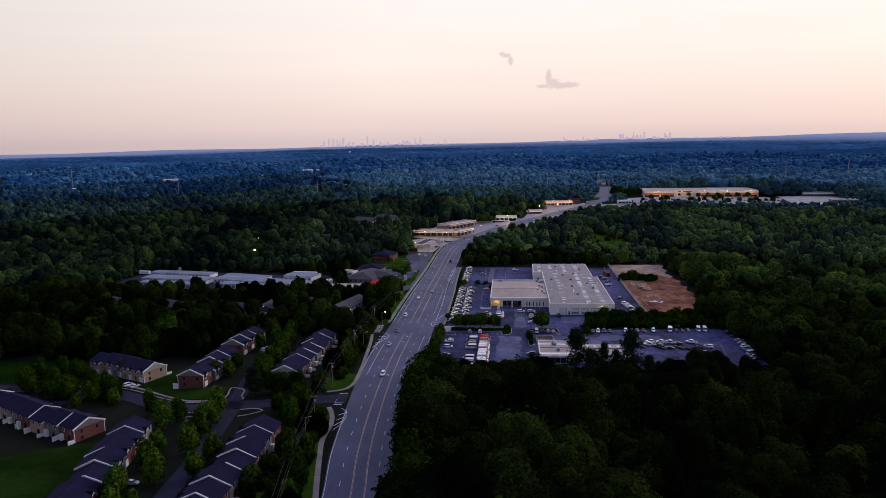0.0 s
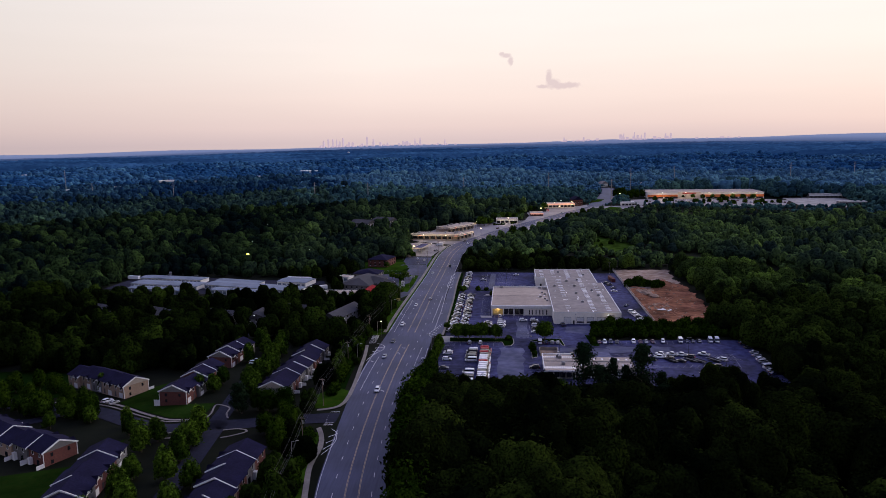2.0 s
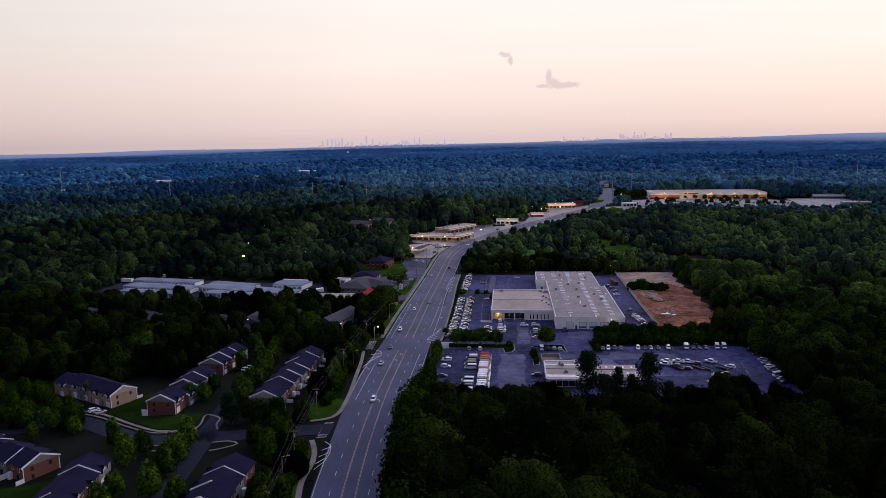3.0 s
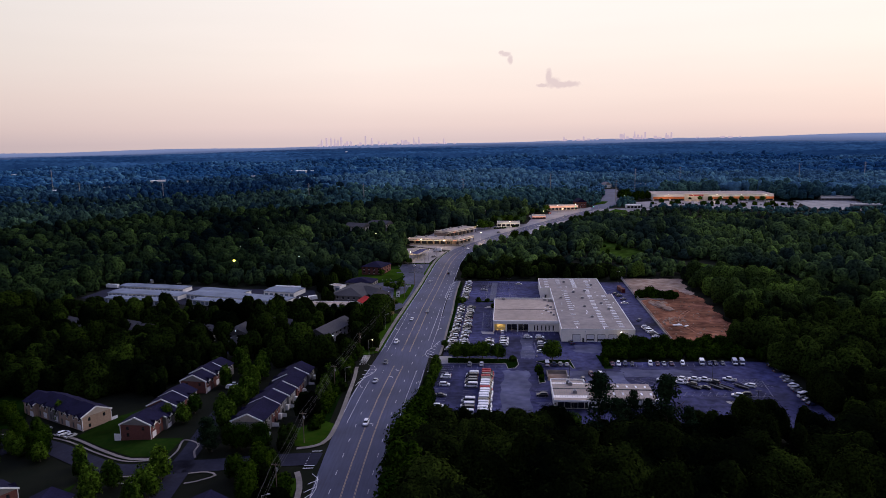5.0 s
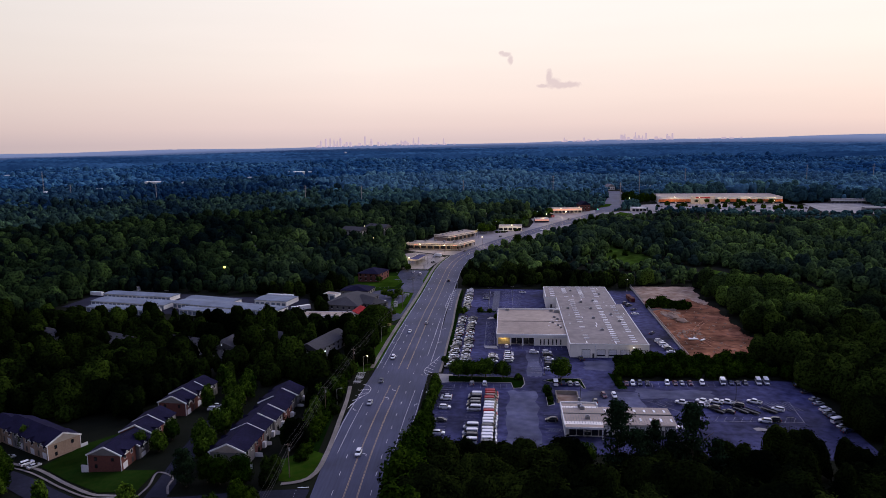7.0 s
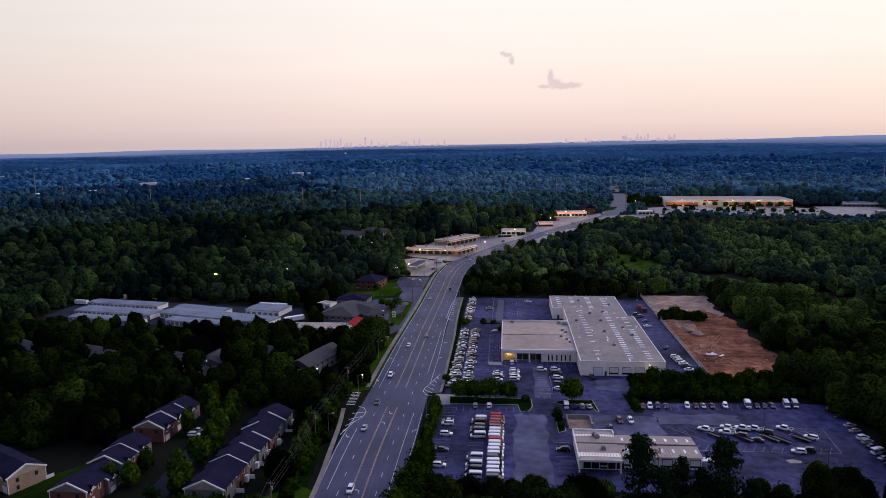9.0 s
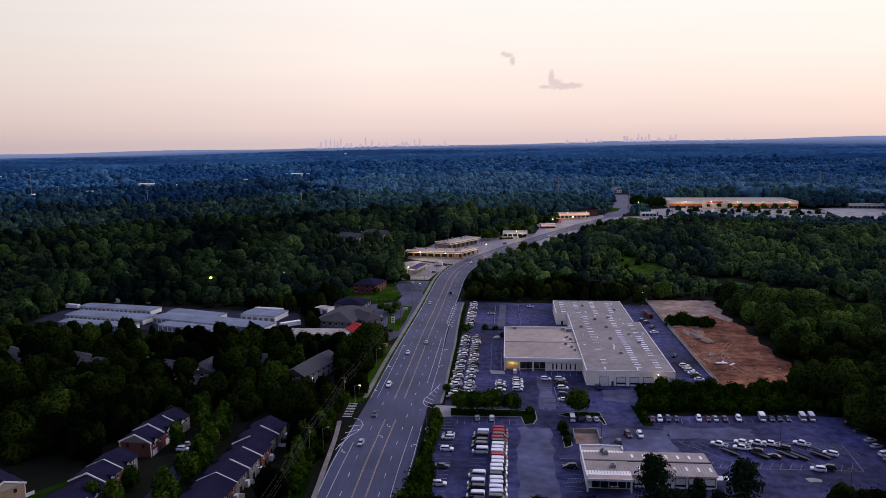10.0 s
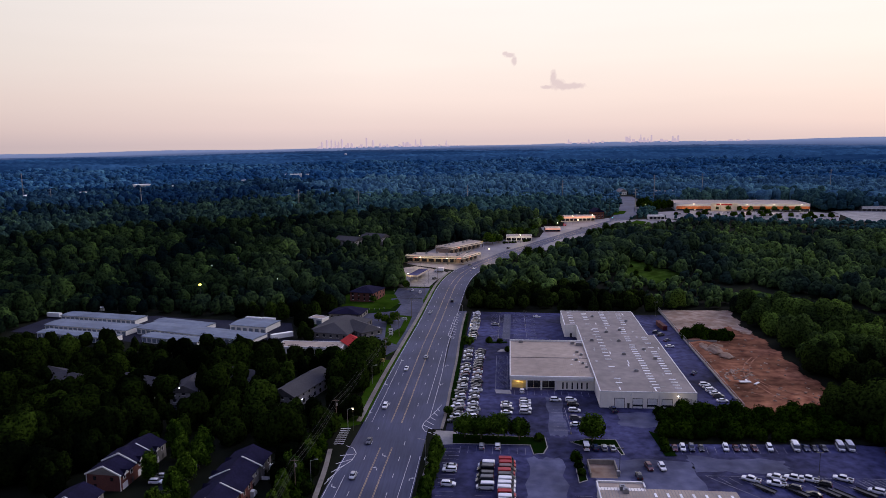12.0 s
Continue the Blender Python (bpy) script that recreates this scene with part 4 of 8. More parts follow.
for x0, x1, win in ((44.3, 48.0, False), (51.4, 55.1, True), (57.0, 60.6, True), (62.6, 66.5, True), (70.0, 73.8, False)):
    overhead_door(garage, x0, x1, 8.5, 3.9, win)
gasket(garage, "door", 49.2, 50.1, 8.5, 0, 2.1, M["dark_metal"], "dark steel service door", 0.06)
for u in (38.6, 47, 50.6, 61.6, 69, 75.6):
    part("downpipe", boxes((u - 0.08, u + 0.08, 8.3, 8.46, 0.2, H - 0.2)), M["white_trim"], garage)
for u in (50.6, 68.6):
    lamp = part("wall_lamp", boxes((u - 0.25, u + 0.25, 8.1, 8.48, 5.2, 5.6)), M["dark_metal"], garage)
    part("bulb", boxes((u - 0.2, u + 0.2, 8.04, 8.1, 5.2, 5.55)), M["white_glow"] if u > 60 else M["skylight"], lamp)
gasket(garage, "door", 35.2, 36.4, 109.5, 0, 2.2, M["dark_metal"], "dark steel side door", 0.06)

showroom = empty("showroom", LOT, "low tan-roofed showroom with a lit colonnade", "building")
HS = 5.8
part("wall", boxes((3.2, 38.5, 29.6, 79.8, 0, HS - 0.02)), M["white_wall"], showroom)
part("roof", boxes((3.4, 38.5, 27.2, 79.6, HS, HS + 0.08)), M["tan_roof"], showroom, "flat tan gravel roof")
part("roof_seam", boxes((3.5, 38.4, 53.2, 53.6, HS + 0.08, HS + 0.28)), M["grey_roof"], showroom)
part("parapet", boxes((3.0, 3.4, 26.5, 80, HS, HS + 0.5), (3.0, 38.5, 79.6, 80, HS - 1.2, HS + 0.9)), M["white_trim"], showroom, "white parapet")
part("fascia", boxes((3.0, 38.5, 26.5, 27.2, HS - 1.5, HS + 0.35), (3.0, 38.5, 26.4, 26.5, HS - 0.5, HS - 0.3)), M["white_trim"], showroom, "deep white fascia band")
part("soffit", boxes((3.2, 38.5, 27.2, 29.6, HS - 1.5, HS - 1.3)), M["white_trim"], showroom)
for u in (3.5, 10.2, 16.4, 22.4):
    part("column", boxes((u - 0.35, u + 0.35, 26.7, 27.4, 0, HS - 1.5)), M["white_trim"], showroom)
part("entry_wall", boxes((3.6, 10.0, 29.3, 29.58, 0.0, HS - 1.5)), M["yellow_wall"], showroom, "cream entry wall, yellow lamplight put into its colour")
for u0, u1 in ((10.6, 13.2), (13.4, 16.2), (16.8, 19.4), (19.6, 22.2)):
    part("shop_window", boxes((u0, u1, 29.42, 29.58, 0.3, HS - 1.7)), M["dark_glass"], showroom, "tall dark shop window")
part("entry_lamp", boxes((4.2, 9.6, 27.8, 28.0, HS - 1.56, HS - 1.5), (11, 15.8, 27.8, 28.0, HS - 1.56, HS - 1.5)), M["warm_glow"], showroom, "warm strip lamp under the colonnade")
part("office_wall", boxes((22.8, 38.5, 27.4, 29.58, 0, HS - 1.52)), M["white_wall"], showroom)
for u in (25.5, 27.2, 29.4, 31.6, 33.4, 35.6):
    part("window", boxes((u - 0.3, u + 0.3, 27.3, 27.42, 0.6, 3.4)), M["dark_glass"], showroom, "narrow dark window")
for u, v, s in ((8.5, 77.6, 1.0), (36.5, 74, 1.4), (33.6, 76.5, 1.0), (34.5, 62, 0.7), (36, 58, 0.7), (33, 50, 0.7), (35.5, 45, 0.6), (36.6, 40, 0.6)):
    part("roof_unit", boxes((u - s, u + s, v - s * 0.7, v + s * 0.7, HS + 0.08, HS + 0.4 + s * 0.8), (u - s * 0.6, u + s * 0.6, v - s * 0.5, v + s * 0.5, HS + 0.4 + s * 0.8, HS + 0.55 + s * 0.8)), M["steel"], showroom, "pale rooftop machine")
for u in np.arange(4.5, 38.2, 0.95):
    part("roof_seam", boxes((u - 0.06, u + 0.06, 27.4, 53.1, HS + 0.08, HS + 0.17)), M["tan_roof"], showroom)
for k in range(6):
    part("roof_patch", boxes((30 + k * 1.2, 31 + k * 1.25, 44 + (k * 7) % 17, 44.8 + (k * 7) % 17, HS + 0.08, HS + 0.1)), M["skylight"], showroom)

office = empty("parts_shop", LOT, "low white workshop with a ribbed metal roof", "building")
HM = 4.5
part("wall", boxes((28.9, 42.2, -82.6, -63.2, 0, HM - 0.05), (42.2, 67.5, -81.2, -65.8, 0, HM - 0.3)), M["white_wall"], office)
rib_roof = bmesh.new()
for k in range(2):
    y0, y1, za, zb = ((-81.8, -73.3, HM - 0.25, HM + 0.1), (-73.3, -65.3, HM + 0.1, HM - 0.25))[k]
    for x0, x1, dz in ((28.8, 42.2, 0.12), (42.2, 67.9, 0)):
        vs = [rib_roof.verts.new(p) for p in ((x0, y0, za + dz), (x1, y0, za + dz), (x1, y1, zb + dz), (x0, y1, zb + dz))]
        rib_roof.faces.new(vs)
        lo = [rib_roof.verts.new(v.co - Vector((0, 0, 0.12))) for v in vs]
        rib_roof.faces.new(lo[::-1])
        for i in range(4):
            rib_roof.faces.new((vs[i], lo[i], lo[(i + 1) % 4], vs[(i + 1) % 4]))
part("roof", rib_roof, M["tan_roof"], office, "ribbed tan-grey metal roof")
for slope, (ya, yb, za, zb) in enumerate(((-81.8, -73.4, HM - 0.25, HM + 0.1), (-73.2, -65.3, HM + 0.1, HM - 0.25))):
    bm = bmesh.new()
    box(bm, -0.06, 0.06, 0, math.hypot(yb - ya, zb - za), 0, 0.09)
    me = bpy.data.meshes.new("roof_rib")
    bm.to_mesh(me)
    bm.free()
    me.materials.append(M["metal_roof"])
    for u in np.arange(29.5, 67.6, 0.95):
        shared("roof_rib", me, office, pose(u, ya, za + (0.12 if u < 42.2 else 0), math.degrees(math.atan2(zb - za, yb - ya)), 0, 0))
part("ridge_cap", boxes((28.8, 67.9, -73.6, -73.0, HM + 0.1, HM + 0.34)), M["dark_metal"], office)
part("parapet", boxes((28.5, 28.9, -84.6, -62.4, HM - 0.9, HM + 0.55), (28.5, 42.4, -62.9, -62.4, HM - 0.6, HM + 0.55), (42.0, 42.4, -65.6, -62.4, HM - 0.4, HM + 0.55)), M["white_trim"], office, "white metal parapet")
part("canopy", boxes((28.9, 42.2, -85.2, -81.8, HM - 0.5, HM - 0.13)), M["tan_roof"], office, "flat canopy over the front")
part("roof_edge", boxes((28.9, 42.0, -65.4, -62.9, HM - 0.04, HM + 0.03)), M["tan_roof"], office)
part("fascia", boxes((28.5, 42.4, -85.4, -85.2, HM - 0.75, HM + 0.0)), M["white_trim"], office, "white fascia edge")
for u in (28.9, 41.8):
    part("canopy_post", boxes((u - 0.25, u + 0.25, -85.2, -84.7, 0, HM - 0.95)), M["white_trim"], office)
for u in np.arange(30.4, 41, 2.6):
    part("shop_window", boxes((u, u + 2.3, -82.75, -82.58, 0.4, 3.0)), M["dark_glass"], office, "dark shop window")
for x0, x1 in ((42.6, 45.4), (46.6, 49.6), (51.0, 54.0), (55.4, 58.4), (59.4, 62.4), (64.0, 67.0)):
    overhead_door(office, x0, x1, -81.2, 3.3, True)
part("door", boxes((62.7, 63.6, -81.3, -81.18, 0, 2.1)), M["dark_metal"], office)
for u in np.arange(44.5, 67, 3.55):
    for v, tilt, z in ((-77.6, 2.3, HM - 0.02), (-69.3, -2.5, HM - 0.02)):
        bm = bmesh.new()
        box(bm, -0.35, 0.35, -1.2, 1.2, 0, 0.1)
        ob = part("skylight", bm, M["skylight"], office)
        ob.matrix_basis = pose(u + (0.8 if v < -73 else 0), v, z, tilt, 0, 0)
for u, v in ((35.6, -66.5), (36.3, -68.5), (37.3, -77.5)):
    part("roof_unit", boxes((u - 0.8, u + 0.8, v - 0.8, v + 0.8, HM, HM + 1.2), (u - 0.4, u + 0.4, v - 0.4, v + 0.4, HM + 1.2, HM + 1.5)), M["steel"], office, "rooftop machine")
part("side_canopy", boxes((67.6, 71.6, -80.4, -77.6, 2.6, 2.75)), M["white_trim"], office, "small pale side canopy")

pen = empty("waste_enclosure", LOT, "walled waste enclosure with a pale gravel floor", "enclosure")
part("wall", boxes((28.2, 37.2, -41.6, -41.2, 0, 1.6), (28.2, 28.6, -51, -41.6, 0, 1.6), (36.8, 37.2, -48, -41.6, 0, 1.6)), M["walk"], pen)
part("floor", boxes((28.6, 36.8, -51, -41.6, 0.02, 0.05)), M["pale_dirt"], pen)
part("gate_post", boxes((36.6, 37.6, -49.8, -48.8, 0, 1.8)), M["steel"], pen)

# ---- the building plot: bare red clay behind a fence ----
rng = np.random.default_rng(5)
pu, pv = np.meshgrid(np.linspace(95.2, 150, 56), np.linspace(4, 172, 120))
edge = ease(0, 6, pu - 95.2)
wav = np.array([[noise.noise(Vector((a * 0.09, b * 0.09, 0.3))) + 0.5 * noise.noise(Vector((a * 0.3, b * 0.3, 2))) for a, b in zip(ra, rb)] for ra, rb in zip(pu, pv)])
pz = 0.12 + np.clip(0.5 * wav + 0.25, 0, None) * edge + 1.6 * np.exp(-(((pu - 103) / 5) ** 2 + ((pv - 92) / 12) ** 2))
pi = np.arange(pu.size).reshape(pu.shape)
pq = np.stack([pi[:-1, :-1], pi[:-1, 1:], pi[1:, 1:], pi[1:, :-1]], -1).reshape(-1, 4)
cu, cv = pu.ravel()[pq].mean(1), pv.ravel()[pq].mean(1)
right_edge = np.interp(cv, [4, 30, 50, 75, 108, 132, 172], [138, 137, 134, 134.5, 135, 133, 136]) + 1.2 * np.sin(cv * 0.31)
pq = pq[cu < right_edge]
verts = np.array([LOT @ Vector(p) for p in zip(pu.ravel(), pv.ravel(), pz.ravel())])
tagged(new("bare_plot", np_mesh("bare_plot", verts, pq, M["dirt"])), "bare rutted red clay building plot", "bare soil", kind="structure")
for c, size in (((101.0, 91, 0.4), (2.6, 7.5, 1.8)), ((104.2, 86, 0.5), (3.4, 7.5, 2.4)), ((107.2, 78, 0.4), (3.2, 5, 1.5)), ((106.5, 95, 0.3), (4.6, 4, 1.0))):
    heap = bmesh.new()
    for w in bmesh.ops.create_icosphere(heap, subdivisions=3, radius=1)["verts"]:
        p = w.co.copy()
        w.co = LOT @ (Vector(c) + Vector((p.x * size[0], p.y * size[1], p.z * size[2])) * (1 + 0.3 * noise.noise(p * 2.2 + Vector(c))))
    tagged(finish("gravel_mound", heap, M["pale_dirt"]), "pale heap of gravel on the clay plot", "gravel heap", "mounds on the plot")
cu, cv = pu.ravel()[pq].mean(1), pv.ravel()[pq].mean(1)
ragged = 124 + 7 * np.sin(cu * 0.22) + 4 * np.sin(cu * 0.61 + 1) + rng.uniform(-2, 2, len(cu))
yard_verts = np.array([LOT @ Vector((u, v, z + 0.06)) for u, v, z in zip(pu.ravel(), pv.ravel(), pz.ravel())])
tagged(new("gravel_yard", np_mesh("gravel_yard", yard_verts, pq[cv > ragged], M["pale_dirt"])), "pale gravel yard at the back of the plot", "gravel", kind="structure")
for row in (((104.3, 40.4, 2.6, 0.9, 12), (108.5, 38.6, 2.2, 0.5, 50), (105.4, 42.2, 1.3, 0.5, 80))):
    bm = bmesh.new()
    box(bm, -row[2], row[2], -row[3], row[3], 0, 0.5)
    bmesh.ops.bevel(bm, geom=bm.edges[:], offset=0.12, segments=1, affect="EDGES")
    ob = finish("concrete_slab", bm, M["white_trim"])
    ob.matrix_basis = LOT @ pose(row[0], row[1], 0.5, 2, 3, row[4])
    tagged(ob, "broken pale concrete slab on the clay", "rubble", "rubble slabs")



def plot_z(u, v):
    swell = noise.noise(Vector((u * 0.09, v * 0.09, 0.3))) + 0.5 * noise.noise(Vector((u * 0.3, v * 0.3, 2)))
    return 0.12 + max(0.0, 0.5 * swell + 0.25) * float(ease(0, 6, u - 95.2)) + 1.6 * math.exp(-(((u - 103) / 5) ** 2 + ((v - 92) / 12) ** 2))


for points in ([(119, 77), (113.5, 68), (109.5, 59), (107.4, 51), (107.3, 43), (109, 33), (112, 22), (117, 12)], [(101.5, 68), (104.5, 65), (107.5, 58), (110, 49), (113, 38), (120, 27), (129, 22)], [(121.4, 77), (116, 68), (112, 59), (110, 51), (110, 43), (111.6, 34)], [(100, 30), (107, 26), (116, 25), (126, 30)]):
    line = smooth_line(points, 1.5)[:, :2]
    bm = bmesh.new()
    rows = []
    for (ua, va), (ub, vb) in zip(offset_line(line, -0.3), offset_line(line, 0.3)):
        rows.append([bm.verts.new(LOT @ Vector((u, v, plot_z(u, v) + 0.09))) for u, v in ((ua, va), (ub, vb))])
    for p, q in zip(rows, rows[1:]):
        bm.faces.new((p[0], p[1], q[1], q[0]))
    tagged(finish("wheel_track", bm, M["clay_track"]), "pale packed wheel track across the clay plot", "wheel track", kind="structure")
stones = random.Random(44)
bm = bmesh.new()
for k in range(150):
    u, v = (stones.uniform(98, 112), stones.uniform(44, 58)) if k < 70 else (stones.uniform(97, 130), stones.uniform(18, 110))
    a, b, c = stones.uniform(0.2, 0.7), stones.uniform(0.15, 0.5), stones.uniform(0.15, 0.4)
    box(bm, -a, a, -b, b, -0.2, c, LOT @ pose(u, v, plot_z(u, v), stones.uniform(-12, 12), stones.uniform(-12, 12), stones.uniform(0, 180)))
tagged(finish("rubble", bm, M["pale_dirt"]), "scattered pale stones and broken slabs on the clay", "rubble", kind="stuff")
garden_wall = empty("retaining_wall", LOT, "low concrete retaining wall across the clay plot", "wall")
part("wall", boxes((94.8, 110, 102.2, 102.6, -0.2, 1.3)), M["concrete"], garden_wall)
part("cap", boxes((94.7, 110.1, 102.1, 102.7, 1.3, 1.42)), M["walk"], garden_wall, "pale wall cap")

fence = empty("fence", LOT, "low grey mesh and block fence along the plot", "fence")
bm = boxes((94.3, 94.5, 10, 172, 0.9, 1.0), (94.3, 94.5, 10, 172, 2.0, 2.08))
part("rail", bm, M["steel"], fence)
part("plinth", boxes((94.2, 94.7, 10, 172, 0, 0.55)), M["concrete"], fence)
post_bm = bmesh.new()
box(post_bm, -0.07, 0.07, -0.07, 0.07, 0, 2.2)
post_mesh = bpy.data.meshes.new("fence_post")
post_bm.to_mesh(post_mesh)
post_bm.free()
post_mesh.materials.append(M["steel"])
for v in np.arange(10, 173, 3.0):
    shared("fence_post", post_mesh, fence, pose(94.4, v, 0))
for k, (u, v, turn) in enumerate(((88.2, 128, 8), (87.4, 134.5, 4))):
    box_ob = empty("storage_container", LOT @ pose(u, v, 0.02, 0, 0, turn), "rusty red steel storage container", "container", "storage containers")
    part("shell", boxes((-1.2, 1.2, -3, 3, 0.15, 2.6)), M["brick"], box_ob)
    part("door", boxes((-1.15, -0.03, -3.06, -3, 0.2, 2.5), (0.03, 1.15, -3.06, -3, 0.2, 2.5)), PAINT["maroon"], box_ob)


# ---- townhouses ----
def townhouse(m, wide, wall, end_gable, screen=1, seed=0, lift=0.0):
    """One unit of a terrace: ridge along its y, backs to +x, garages to -x."""
    rng = random.Random(seed)
    house = empty("townhouse", m @ pose(0, 0, lift), {"brick": "red brick", "tan_brick": "tan brick", "siding": "grey siding"}[wall] + " townhouse with a dark shingle gable roof", "townhouse", "townhouses")
    d, eave, ridge = 5.9, 5.6, 8.3
    bm = bmesh.new()
    rings = [[(-d, y, -1.2), (d, y, -1.2), (d, y, eave), (0, y, ridge - 0.1), (-d, y, eave)] for y in (0.02, wide - 0.02)]
    loft(bm, rings)
    body = part("wall", bm, M[wall], house)
    run = math.hypot(d + 0.5, ridge - eave + 0.23)
    tilt = math.degrees(math.atan2(ridge - eave + 0.23, d + 0.5))
    for side in (-1, 1):
        bm = bmesh.new()
        box(bm, 0, run, -0.15, wide + 0.15, -0.02, 0.16)
        slab = part("roof", bm, M["shingle"], house, "dark blue-grey shingle roof slope")
        slab.matrix_basis = pose(0, 0, ridge, 0, tilt, 0) if side > 0 else pose(0, wide, ridge, 0, tilt, 180)
        bm = bmesh.new()
        box(bm, 0.0, run + 0.03, -0.24, 0.06, -0.28, 0.20)
        board = part("rake_board", bm, M["white_trim"], house, "white rake board")
        board.matrix_basis = pose(0, 0, ridge, 0, tilt, 0) if side > 0 else Matrix.Scale(-1, 4, (1, 0, 0)) @ pose(0, 0, ridge, 0, tilt, 0)
    if end_gable:
        bm = bmesh.new()
        loft(bm, [[(-d - 0.1, y, eave - 0.25), (d + 0.1, y, eave - 0.25), (d + 0.1, y, eave), (0, y, ridge - 0.15), (-d - 0.1, y, eave)] for y in (-0.08, 0.02)])
        part("gable", bm, M["gable_siding"] if wall != "brick" or seed % 2 else M["siding"], house, "pale gable panel")
        for x, z in ((-3, 3.4), (3, 3.4), (-3, 0.8)):
            part("window", boxes((x - 0.45, x + 0.45, -0.06, 0.04, z, z + 1.3)), M["dark_glass"], house)
        for x in (-d, d):
            part("corner_board", boxes((x - 0.12, x + 0.12, -0.06, 0.1, 0, eave)), M["white_trim"], house)
    for side in (-1, 1):
        x = side * d
        for y in (wide * 0.27, wide * 0.72):
            win = part("window", boxes((x - 0.06, x + 0.06, y - 0.5, y + 0.5, 3.5, 4.9)), M["dark_glass"], house)
            part("window_frame", boxes((x - 0.08, x + 0.08, y - 0.62, y + 0.62, 3.36, 3.5), (x - 0.08, x + 0.08, y - 0.62, y + 0.62, 4.9, 5.04), (x - 0.08, x + 0.08, y - 0.62, y - 0.5, 3.5, 4.9), (x - 0.08, x + 0.08, y + 0.5, y + 0.62, 3.5, 4.9)), M["white_trim"], win)
    back = d * screen
    part("patio_door", boxes((back - 0.07, back + 0.07, wide * 0.3, wide * 0.3 + 1.8, 0.1, 2.2)), M["dark_glass"], house)
    part("privacy_screen", boxes((min(back, back + screen * 2.6), max(back, back + screen * 2.6), 0.02, 0.14, -1.0, 1.75)), M["white_trim"], house, "white privacy screen")
    if rng.random() < 0.5:
        part("store_shed", boxes((min(back, back + screen * 1.1), max(back, back + screen * 1.1), wide * 0.75, wide * 0.75 + 1.5, -1.0, 2.3)), M["white_trim"], house, "white garden closet")
    front = -back
    part("garage_door", boxes((front - 0.06, front + 0.06, wide * 0.12, wide * 0.12 + 2.8, 0.0, 2.3)), M["white_trim"], house, "white garage door")
    part("door", boxes((front - 0.06, front + 0.06, wide * 0.7, wide * 0.7 + 1.0, 0.0, 2.15)), M["dark_metal"], house)
    bm = bmesh.new()
    fx, s = front, -screen
    y0, y1 = wide * 0.08, wide * 0.52
    loft(bm, [[(fx - s * 2.2, y0, 4.9), (fx - s * 2.2, y1, 4.9), (fx - s * 2.2, (y0 + y1) / 2, 6.4)], [(fx + s * 0.5, y0, 4.9), (fx + s * 0.5, y1, 4.9), (fx + s * 0.5, (y0 + y1) / 2, 6.4)]])
    part("dormer", bm, M["white_trim"], house, "small white front gable")
    for ya, yb, za, zb in ((y0 - 0.25, (y0 + y1) / 2, 4.72, 6.5), ((y0 + y1) / 2, y1 + 0.25, 6.5, 4.72)):
        bm = bmesh.new()
        vs = [bm.verts.new(p) for p in ((fx - s * 2.6, ya, za), (fx + s * 0.8, ya, za), (fx + s * 0.8, yb, zb), (fx - s * 2.6, yb, zb))]
        bm.faces.new(vs)
        bmesh.ops.solidify(bm, geom=bm.faces[:], thickness=0.12)
        part("dormer_roof", bm, M["shingle"], house)
    return house


def terrace(start, end, n, walls, screen=1, seed=0):
    a, b = Vector(start), Vector(end)
    wide = (b - a).length / n
    turn = -math.degrees(math.atan2((b - a).x, (b - a).y))
    rng = random.Random(seed)
    for k in range(n):
        p = a + (b - a) * (k / n)
        q = a + (b - a) * ((k + 0.5) / n)
        shift = rng.choice((-0.7, 0.0, 0.6))
        side = Vector(((b - a).y, -(b - a).x)).normalized() * shift
        townhouse(pose(p.x + side.x, p.y + side.y, gz(q.x, q.y), 0, 0, turn), wide, walls[k % len(walls)], k == 0, screen, seed * 10 + k, rng.choice((-0.35, 0.0, 0.4)))


MIX = ("siding", "brick", "siding", "tan_brick", "brick")
terrace((-86.4, 291.8), (-83.4, 354.8), 7, ("siding", "brick", "siding"), 1, 1)
terrace((-80.6, 172), (-77.8, 235.5), 7, MIX, 1, 2)
terrace((-129.6, 294.4), (-127.8, 331.5), 4, ("brick", "siding"), -1, 3)
terrace((-127.6, 342.4), (-125.0, 367.8), 3, ("brick", "brick", "siding"), -1, 4)
terrace((-154.6, 310.4), (-192.6, 334.0), 5, ("tan_brick", "tan_brick", "siding"), 1, 5)
terrace((-149.2, 245.1), (-217, 284.5), 8, ("brick", "siding", "tan_brick"), -1, 6)
terrace((-118.8, 168), (-129.0, 243), 8, ("brick", "siding", "brick"), -1, 7)


